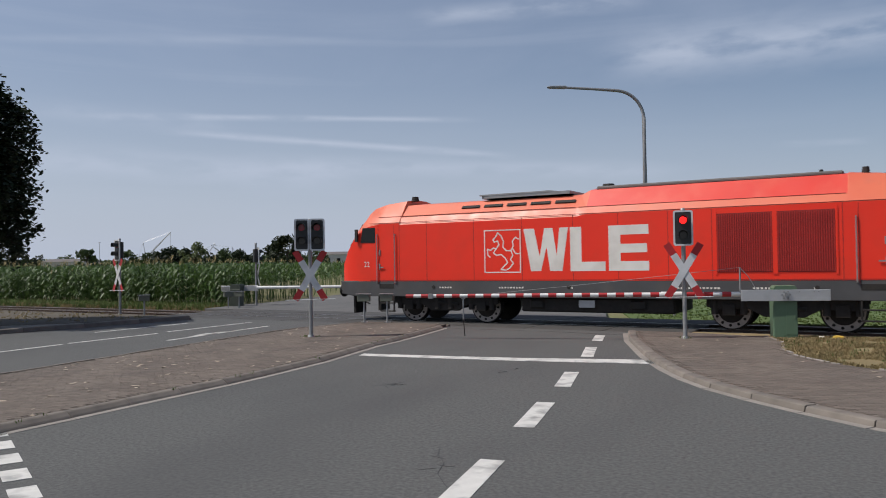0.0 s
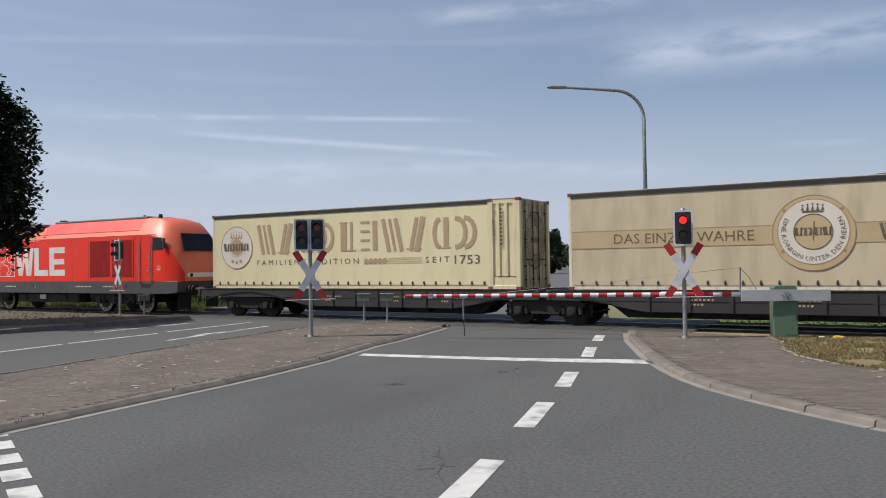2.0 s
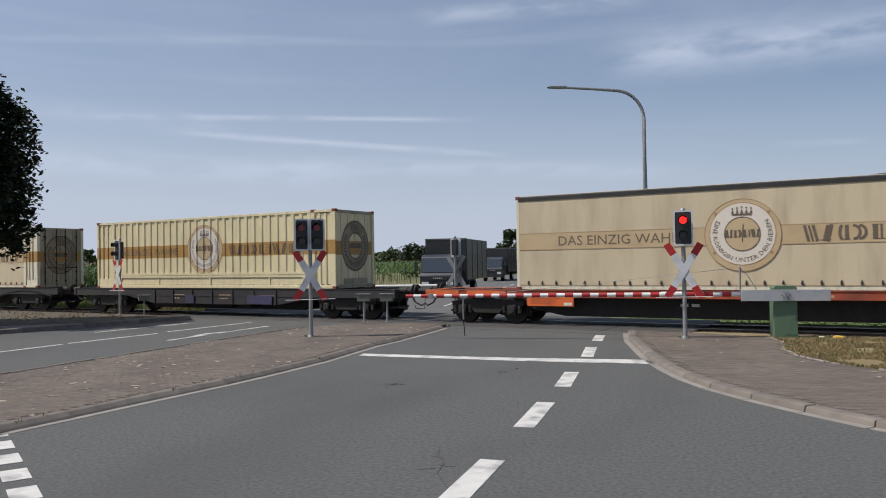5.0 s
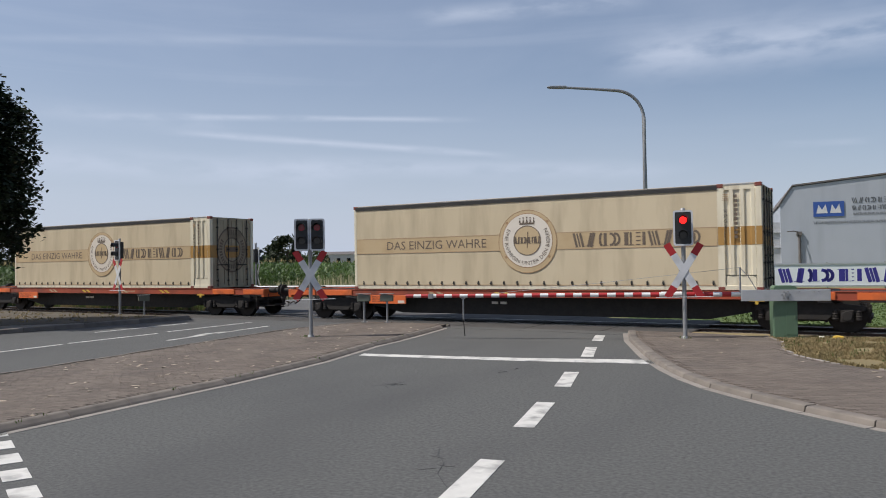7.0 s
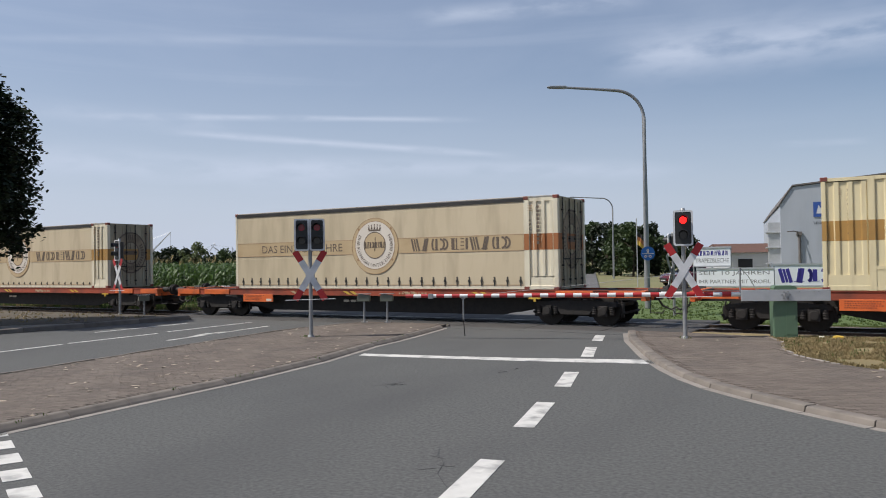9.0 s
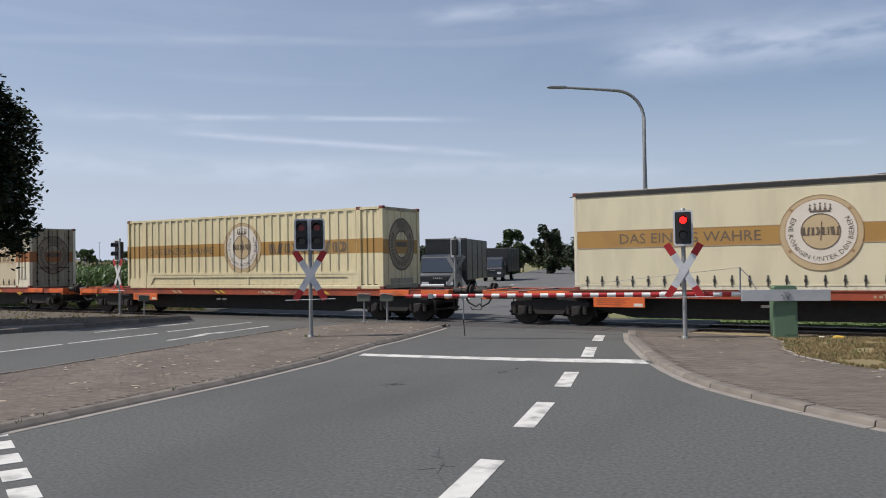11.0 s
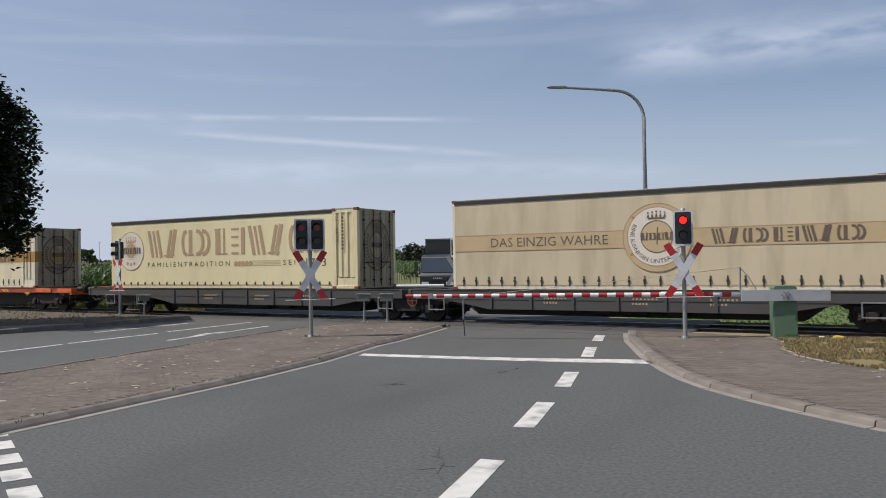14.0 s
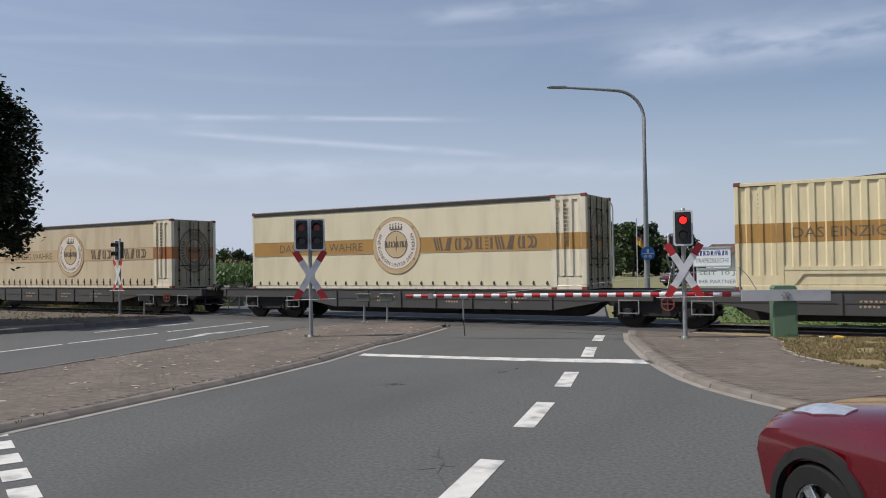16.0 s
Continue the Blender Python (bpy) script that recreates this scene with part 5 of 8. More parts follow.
def signal_head(root, x, z, w, h, lit, y=-0.10, back=False):
    bm = bmesh.new()
    outer, inner = rounded(w, h, 0.06), rounded(w - 0.085, h - 0.085, 0.04)
    k = len(outer)
    vo = [bm.verts.new((x + a, y - 0.02, z + b)) for a, b in outer]
    vi = [bm.verts.new((x + a, y - 0.02, z + b)) for a, b in inner]
    vb = [bm.verts.new((x + a, y + 0.02, z + b)) for a, b in outer]
    for i in range(k):
        j = (i + 1) % k
        bm.faces.new((vo[i], vo[j], vi[j], vi[i]))
        bm.faces.new((vo[j], vo[i], vb[i], vb[j]))
    bm.faces.new(vb)
    head = part("backing_board", bm, white_enamel, root, "black board with a pale rim")
    bm = bmesh.new()
    prism(bm, [(x + a, z + b) for a, b in inner], "y", y - 0.012, y + 0.012)
    part("board_face", bm, black_plastic, head)
    bm = bmesh.new()
    box(bm, x - 0.13, x + 0.13, y + 0.02, y + 0.22, z - h * 0.40, z + h * 0.40)
    part("lamp_box", bm, black_plastic, head, bevel=0.02)
    for dz, mat in ((h * 0.22, red_lamp if lit else dim_red), (-h * 0.20, dark_lens)):
        bm = bmesh.new()
        disc_plate(bm, x, z + dz, 0.088, y - 0.03, y - 0.012, 20)
        part("lens", bm, mat, head, "glowing red lens" if (lit and dz > 0) else "dark lens")
        bm = bmesh.new()
        seg = 12
        for i in range(seg):
            a0, a1 = math.pi * (-0.12 + 1.24 * i / seg), math.pi * (-0.12 + 1.24 * (i + 1) / seg)
            q = []
            for a, yy in ((a0, y - 0.01), (a1, y - 0.01), (a1, y - 0.22), (a0, y - 0.22)):
                q.append(bm.verts.new((x + 0.125 * math.cos(a), yy, z + dz + 0.125 * math.sin(a))))
            bm.faces.new(q)
        bmesh.ops.remove_doubles(bm, verts=bm.verts[:], dist=0.001)
        bmesh.ops.solidify(bm, geom=bm.faces[:], thickness=0.008)
        part("visor", bm, black_plastic, head)


def cross_arms(root, zc, y, reach=0.76, width=0.17, back=False):
    """The crossed red and white boards."""
    for s in (-1, 1):
        d = Vector((s * 0.52, 0, 0.855)).normalized()
        n = Vector((d.z, 0, -d.x)) * width / 2
        yy = y - (0.012 if s > 0 else 0.0)
        for a, b, mat, nm in ((-reach, -reach * 0.60, red_enamel, "red_end"), (-reach * 0.60, reach * 0.60, white_enamel, "white_board"), (reach * 0.60, reach, red_enamel, "red_end")):
            bm = bmesh.new()
            pts = [d * a + n, d * b + n, d * b - n, d * a - n]
            prism(bm, [(p.x, zc + p.z) for p in pts], "y", yy - 0.010, yy)
            part(nm, bm, galvanised if back else mat, root, "" if nm == "white_board" else "red tip of the crossed boards")


def crossing_signal(at, rz, heads, height=3.12, label="", back=False, wire=True):
    root = thing("crossing_signal", label, "railway signal", "crossing signals", at=at, rz=radians(rz))
    bm = bmesh.new()
    tube(bm, (0, 0, 0), (0, 0, height), 0.052, seg=14)
    tube(bm, (0, 0, height), (0, 0, height + 0.05), 0.065, 0.04, seg=14)
    tube(bm, (0, 0, 0), (0, 0, 0.06), 0.10, 0.075, seg=14)
    part("post", bm, galvanised, root, "galvanised steel post", smooth=40)
    if heads == 2:
        signal_head(root, -0.205, 2.74, 0.40, 0.86, False)
        signal_head(root, 0.205, 2.74, 0.40, 0.86, False)
    else:
        signal_head(root, 0.0, 2.68, 0.46, 0.86, heads == 1)
    cross_arms(root, 1.65, -0.075, back=back)
    bm = bmesh.new()
    box(bm, -0.12, 0.12, -0.075, -0.045, 1.60, 1.70)
    box(bm, -0.05, 0.05, -0.10, -0.04, 2.35, 3.0)
    part("bracket", bm, galvanised, root)
    if wire:
        bm = bmesh.new()
        tube(bm, (-0.66, -0.12, 1.00), (0.66, -0.12, 1.02), 0.009, seg=6)
        part("cross_wire", bm, white_enamel, root, "thin pale rod below the boards")
    return root


crossing_signal((-4.21, -4.45, KERB_H - 0.012), 14, 1, label="red-lit level crossing signal with crossed red and white boards")
crossing_signal((-13.33, -7.5, KERB_H - 0.012), 33, 2, label="twin-headed level crossing signal standing on the island")
crossing_signal((-27.5, -2.75, 0.065), -12, 0, label="level crossing signal beside the track, turned away", wire=True)
crossing_signal((-27.85, 5.55, -0.16), 150, 0, height=3.3, label="level crossing signal seen from behind", back=True, wire=False)
crossing_signal((-16.35, 5.9, 0.0), 190, 3, label="level crossing signal with bare grey rear boards", back=True, wire=False)
crossing_signal((-6.78, 5.42, -0.16), 262, 3, label="level crossing signal seen from behind beyond the rails", back=True, wire=False)

BOOM_RED = red_enamel
BOOM_WHITE = surface("boom_white", (0.74, 0.74, 0.72), (0.64, 0.63, 0.61), 0.45, scale=4)


def barrier(at, way, length, label, striped=True, cabinet_mat=None, full=True):
    """A lowered half-barrier; way is the direction of its boom in plan. The boom lies along local -x."""
    rz = math.atan2(-way[1], -way[0])
    root = thing("barrier", label, "level crossing barrier", "crossing barriers", at=at, rz=rz)
    bm = bmesh.new()
    box(bm, -0.27, 0.27, 0.02, 0.50, 0.0, 1.02)
    body = part("cabinet", bm, cabinet_mat or cabinet_green, root, "green steel drive cabinet", bevel=0.02)
    bm = bmesh.new()
    prism(bm, [(-0.26, 1.02), (0.26, 1.02), (0.26, 1.20), (0.22, 1.26), (-0.22, 1.26), (-0.26, 1.20)], "y", -0.03, 0.47)
    part("cabinet_lid", bm, cabinet_mat or cabinet_green, root)
    bm = bmesh.new()
    box(bm, 0.02, 0.26, 0.012, 0.02, 0.10, 0.85)
    box(bm, 0.20, 0.23, -0.005, 0.012, 0.48, 0.56)
    part("cabinet_door", bm, cabinet_mat or cabinet_green, body)
    for side in (-0.075,):
        bm = bmesh.new()
        box(bm, -1.0, 0.98, side, side + 0.022, 0.90, 1.17)
        part("counterweight_arm", bm, alu, root, "flat grey arm plate", bevel=0.006)
    bm = bmesh.new()
    for k in range(6):
        a = k * math.pi / 3
        tube(bm, (0.09 * math.cos(a), -0.08, 1.05 + 0.09 * math.sin(a)), (0.09 * math.cos(a), -0.115, 1.05 + 0.09 * math.sin(a)), 0.018, seg=6)
    tube(bm, (0, -0.08, 1.05), (0, -0.13, 1.05), 0.045, seg=10)
    for x in (0.30, 0.62, 0.72):
        tube(bm, (x, -0.08, 1.12), (x, -0.09, 1.12), 0.014, seg=6)
    part("pivot_bolt", bm, galvanised, root)
    bm = bmesh.new()
    box(bm, 0.46, 0.92, -0.05, 0.06, 0.94, 1.12)
    part("counterweight", bm, galvanised, root)
    boom = None
    n = int(round(length / 0.21))
    if striped:
        seg = length / n
        bm = bmesh.new()
        tube(bm, (-0.98, 0.05, 1.065), (-1.0 - length, 0.05, 1.065), 0.060, 0.046, seg=14)
        boom = part("boom", bm, BOOM_WHITE, root, "red and white striped boom", smooth=40)
        for i in range(n):
            if i % 2 == 0:
                continue
            bm = bmesh.new()
            f0, f1 = i / n, (i + 1) / n
            tube(bm, (-1.0 - length * f0, 0.05, 1.065), (-1.0 - length * f1, 0.05, 1.065), 0.0625 - 0.014 * f0, 0.0625 - 0.014 * f1, seg=14, caps=False)
            part("red_stripe", bm, BOOM_RED, boom)
        bm = bmesh.new()
        tube(bm, (-2.35, 0.05, 1.065), (-2.85, 0.05, 1.065), 0.074, seg=14)
        part("sleeve", bm, BOOM_WHITE, boom)
        bm = bmesh.new()
        box(bm, -1.0 - length + 0.62, -1.0 - length + 0.74, -0.02, 0.12, 1.0, 1.12)
        part("clamp", bm, galvanised, boom)
    else:
        bm = bmesh.new()
        tube(bm, (-0.98, 0.05, 1.065), (-1.0 - length, 0.05, 1.065), 0.075, 0.06, seg=12)
        boom = part("boom", bm, BOOM_WHITE, root, "pale boom with dark reflector studs", smooth=40)
        bm = bmesh.new()
        for i in range(12):
            x = -1.4 - i * length / 13
            tube(bm, (x, -0.03, 1.04), (x, -0.036, 1.04), 0.02, seg=6)
        part("stud", bm, black_plastic, boom)
    if full:
        bm = bmesh.new()
        tube(bm, (-1.0, 0.02, 1.10), (-1.0, 0.02, 1.72), 0.022, seg=8)
        bar_path(bm, [(-1.0, 0.02, 1.71), (-4.2, 0.05, 1.38), (-1.0 - length * 0.72, 0.05, 1.12)], 0.005, 5)
        bar_path(bm, [(-1.0, 0.02, 1.71), (-0.82, 0.0, 1.50), (-0.62, 0.0, 1.14)], 0.010, 5)
        part("stay", bm, galvanised, root, "upright stay with a thin guy wire")
        bm = bmesh.new()
        xs = -1.0 - length * 0.815
        tube(bm, (xs, 0.05, 1.05), (xs, 0.05, 0.45), 0.020, seg=8)
        box(bm, xs - 0.05, xs + 0.05, 0.02, 0.08, 0.98, 1.10)
        part("hanging_prop", bm, galvanised, root, "hanging folding prop")
        bm = bmesh.new()
        tube(bm, (xs, 0.05, 0.45), (xs + 0.03, 0.05, 0.012), 0.012, seg=6)
        part("prop_foot", bm, black_rubber, root)
    return root


barrier((-2.05, -3.62, 0.07), (-0.957, -0.290), 8.4, "lowered red and white striped half-barrier on a green cabinet")
barrier((-28.25, 4.75, -0.16), (0.93, 0.36), 9.5, "lowered pale barrier beyond the rails on a dark cabinet", striped=False,
        cabinet_mat=surface("dark_cabinet", (0.06, 0.075, 0.055), (0.045, 0.055, 0.042), 0.6, scale=3), full=False)


def detector(at, rz, label="small grey-green detector box on twin posts"):
    root = thing("detector", label, "sensor", "crossing sensors", at=at, rz=radians(rz))
    bm = bmesh.new()
    tube(bm, (0, 0, 0), (0, 0, 0.72), 0.035, seg=8)
    box(bm, -0.10, 0.10, -0.08, 0.08, 0.0, 0.03)
    part("post", bm, galvanised, root)
    bm = bmesh.new()
    prism(bm, [(-0.22, 0.70), (0.20, 0.70), (0.20, 0.90), (-0.17, 0.94), (-0.22, 0.88)], "y", -0.10, 0.10)
    part("housing", bm, surface("sensor_green", (0.16, 0.17, 0.13), (0.12, 0.13, 0.10), 0.6, scale=4), root, "grey-green steel housing", bevel=0.01)
    bm = bmesh.new()
    box(bm, -0.26, 0.22, -0.12, 0.12, 0.935, 0.955)
    part("rain_cover", bm, galvanised, root)


detector((-14.88, -2.95, KERB_H - 0.014), 25)
detector((-14.12, -2.72, KERB_H - 0.014), 25)
detector((-27.0, -1.95, -0.095), 60, "dark detector box beside the rails")
detector((-27.3, 3.1, -0.16), 60, "dark detector box beyond the rails")
detector((-26.9, 3.4, -0.16), 20, "dark detector box beyond the rails")

# yellow cap lying by the ballast, and a stone
_cap = thing("marker_cap", "small yellow plastic cap lying beside the track", "marker", at=(-0.95, -3.35, 0.07))
bm = bmesh.new()
prism(bm, [(-0.13, 0.0), (0.13, 0.0), (0.10, 0.07), (-0.06, 0.09), (-0.13, 0.05)], "y", -0.08, 0.08)
part("cap", bm, yellow_paint, _cap, bevel=0.015)
bm = bmesh.new()
box(bm, -0.42, -0.30, -0.06, 0.06, 0.0, 0.06)
part("stub", bm, print_white, _cap, bevel=0.015)


# ------------------------------------------------------------------ street lamps
def street_lamp(at, rz, height, reach, label, sign=False, r=0.085):
    root = thing("street_lamp", label, "street lamp", "street lamps", at=at, rz=radians(rz))
    bend = height - 1.55
    pts = [(0, 0, 0), (0, 0, 1.2), (0, 0, height * 0.5), (0, 0, bend)]
    for k in range(1, 9):
        a = radians(k * 84 / 8)
        pts.append((-1.25 * (1 - math.cos(a)), 0, bend + 1.25 * math.sin(a)))
    lx, lz = pts[-1][0], pts[-1][2]
    pts.append((lx - (reach - 1.25) * 0.55, 0, lz + 0.10))
    pts.append((lx - (reach - 1.25), 0, lz + 0.17))
    bm = bmesh.new()
    bar_path(bm, pts, [r * 1.25, r * 1.25, r, r * 0.85] + [r * 0.7] * 8 + [r * 0.55] * 2, 12)
    part("pole", bm, galvanised, root, "curved galvanised pole", smooth=50)
    ex, ez = pts[-1][0], pts[-1][2]
    bm = bmesh.new()
    prism(bm, [(ex + 0.10, ez - 0.05), (ex - 0.62, ez - 0.02), (ex - 0.72, ez + 0.02), (ex - 0.60, ez + 0.06), (ex + 0.10, ez + 0.06)], "y", -0.14, 0.14)
    part("lamp_head", bm, galvanised, root, "flat lamp head", bevel=0.02)
    if sign:
        blue = surface("blue_sign", (0.02, 0.13, 0.42), (0.018, 0.11, 0.36), 0.4, scale=3)
        bm = bmesh.new()
        disc_plate(bm, 0.02, 2.42, 0.30, -0.13, -0.11, 32)
        s = part("round_sign", bm, blue, root, "round blue path sign")
        bm = bmesh.new()
        box(bm, -0.22, 0.26, -0.136, -0.131, 2.405, 2.425)
        for cx, cz in ((0.02, 2.56), (-0.08, 2.29), (0.12, 2.29)):
            ring_plate(bm, cx, cz, 0.03, 0.055, -0.136, -0.131, 14)
        box(bm, -0.02, 0.06, -0.136, -0.131, 2.45, 2.54)
        box(bm, -0.08, 0.12, -0.136, -0.131, 2.30, 2.315)
        part("sign_symbol", bm, print_white, s)
    return root


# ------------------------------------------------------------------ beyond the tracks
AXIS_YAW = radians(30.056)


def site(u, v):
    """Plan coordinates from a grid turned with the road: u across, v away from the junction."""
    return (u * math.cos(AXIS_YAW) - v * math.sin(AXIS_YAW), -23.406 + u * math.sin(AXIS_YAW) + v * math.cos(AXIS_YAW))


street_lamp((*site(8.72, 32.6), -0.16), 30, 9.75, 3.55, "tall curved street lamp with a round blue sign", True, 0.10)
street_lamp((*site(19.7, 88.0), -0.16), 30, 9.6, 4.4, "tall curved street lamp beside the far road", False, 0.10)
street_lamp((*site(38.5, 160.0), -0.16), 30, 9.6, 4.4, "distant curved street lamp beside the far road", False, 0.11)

GROUND = -0.16
leaf_dark = surface("dark_leaves", (0.022, 0.036, 0.012), (0.013, 0.023, 0.008), 0.6, scale=2, vary=0.30, translucent=0.2)
leaf_mid = surface("green_leaves", (0.055, 0.085, 0.026), (0.036, 0.062, 0.02), 0.6, scale=1.0, vary=0.30, translucent=0.25)
leaf_light = surface("pale_leaves", (0.14, 0.17, 0.075), (0.10, 0.13, 0.055), 0.6, scale=1.0, vary=0.25, translucent=0.25)
bark = surface("bark", (0.09, 0.07, 0.05), (0.055, 0.042, 0.03), 0.95, scale=6, bump=0.8, bump_scale=14, stretch=(2, 2, 0.4))
corn_leaf = surface("maize_leaves", (0.085, 0.145, 0.032), (0.055, 0.105, 0.024), 0.5, scale=1.2, vary=0.35, translucent=0.3)
corn_tassel = surface("maize_tassels", (0.34, 0.27, 0.12), (0.26, 0.22, 0.10), 0.8, scale=3, vary=0.2)


def quads_object(name, verts, faces, material):
    me = bpy.data.meshes.new(name)
    me.from_pydata(verts, [], faces)
    me.materials.append(material)
    me.update()
    return new(name, me)


def tree(at, height, radius, trunk, leaves, leaf, mat, label, seed, squash=1.0, clumps=26, name="tree"):
    """Tapered trunk, limbs, and a crown of leaf clusters with gaps."""
    rng = random.Random(seed)
    root = thing(name, label, "tree" if name == "tree" else "shrub", "trees", at=(at[0], at[1], GROUND))
    bm = bmesh.new()
    r0 = max(0.06, height * 0.022)
    top = Vector((rng.uniform(-0.3, 0.3), rng.uniform(-0.3, 0.3), height * 0.8))
    bar_path(bm, [(0, 0, 0), (0.02, 0.03, trunk * 0.6), tuple(top * 0.55), tuple(top)], [r0 * 1.25, r0, r0 * 0.6, r0 * 0.15], 9)
    centres = []
    mid = trunk + (height - trunk) * 0.5
    half = (height - trunk) * 0.5
    for i in range(clumps):
        a = rng.uniform(0, 2 * math.pi)
        w = rng.uniform(-0.95, 0.95)
        rr = radius * math.sqrt(max(0.04, 1 - w * w)) * rng.uniform(0.45, 0.95)
        c = Vector((rr * math.cos(a), rr * math.sin(a), mid + half * w * squash))
        centres.append((c, radius * rng.uniform(0.22, 0.40)))
        if i < 12:
            s = top * rng.uniform(0.35, 0.75)
            bar_path(bm, [tuple(s), tuple(s.lerp(c, 0.5) + Vector((0, 0, 0.15))), tuple(c)], [r0 * 0.38, r0 * 0.22, r0 * 0.06], 6)
    part("trunk", bm, bark, root, smooth=50)
    vs, fs = [], []
    for k in range(leaves):
        c, cr = centres[rng.randrange(len(centres))]
        d = Vector((rng.gauss(0, 1), rng.gauss(0, 1), rng.gauss(0, 0.8))).normalized() * cr * rng.uniform(0.35, 1.0) ** 0.6
        p = c + d
        q = Euler((rng.uniform(-1.0, 1.0), rng.uniform(-1.0, 1.0), rng.uniform(0, 6.28))).to_matrix()
        s = leaf * rng.uniform(0.6, 1.3)
        b = len(vs)
        for u, v, w in ((-1, 0, 0), (0, -0.55, 0.12), (1, 0, -0.1), (0, 0.55, 0.12)):
            vs.append(tuple(p + q @ Vector((u * s, v * s, w * s))))
        fs += [(b, b + 1, b + 2), (b, b + 2, b + 3)]
    crown = quads_object("crown", vs, fs, mat)
    crown.parent = root
    return root


def roadside_tree(at, height, radius, base, seed):
    """A broad maple: layered drooping boughs, widest low down, with a ragged outline."""
    rng = random.Random(seed)
    root = thing("tree", "large dark leafy roadside tree with layered boughs", "tree", "trees", at=(at[0], at[1], 0.07))
    bm = bmesh.new()
    bar_path(bm, [(0, 0, 0), (0.04, 0.02, 1.2), (-0.03, 0.06, 4.0), (0.05, 0.0, 7.0), (0, 0, height * 0.95)], [0.30, 0.22, 0.17, 0.10, 0.02], 10)
    vs, fs = [], []
    tiers = 11
    for k in range(tiers):
        f = k / (tiers - 1)
        reach = radius * (1.0 - 0.10 * f if f < 0.75 else 0.93 - 2.6 * (f - 0.75))
        z = base + 0.5 + (height - base - 1.0) * f
        count = 10 if f < 0.8 else 7
        for j in range(count):
            a = 2 * math.pi * (j + rng.uniform(-0.35, 0.35)) / count + k * 0.7
            r = reach * rng.uniform(0.80, 1.06)
            d = Vector((math.cos(a), math.sin(a), 0))
            start = Vector((0, 0, z - 0.5))
            tip = d * r + Vector((0, 0, z - 0.35 + rng.uniform(-0.15, 0.15)))
            bend = d * r * 0.5 + Vector((0, 0, z + 0.25))
            bar_path(bm, [tuple(start), tuple(bend), tuple(tip)], [0.06, 0.035, 0.012], 5)
            for q in range(430):
                t = rng.random() ** 0.55
                p = (start.lerp(bend, t * 2) if t < 0.5 else bend.lerp(tip, t * 2 - 1))
                wide = 0.72 * (1.12 - t) + 0.22
                p = p + Vector((rng.gauss(0, 0.5) * wide, rng.gauss(0, 0.5) * wide, rng.gauss(-0.08, 0.26)))
                m = Euler((rng.uniform(-0.8, 0.8), rng.uniform(-0.8, 0.8), rng.uniform(0, 6.28))).to_matrix()
                sz = rng.uniform(0.07, 0.13)
                b = len(vs)
                for u, v, w in ((-1, 0, 0), (-0.2, -0.7, 0.1), (1, 0, -0.15), (-0.2, 0.7, 0.1)):
                    vs.append(tuple(p + m @ Vector((u * sz, v * sz, w * sz))))
                fs += [(b, b + 1, b + 2), (b, b + 2, b + 3)]
    part("trunk", bm, bark, root, smooth=50)
    crown_ob = quads_object("crown", vs, fs, leaf_dark)
    crown_ob.parent = root


roadside_tree(site(-17.65, 27.0), 10.1, 3.1, 2.75, 3)


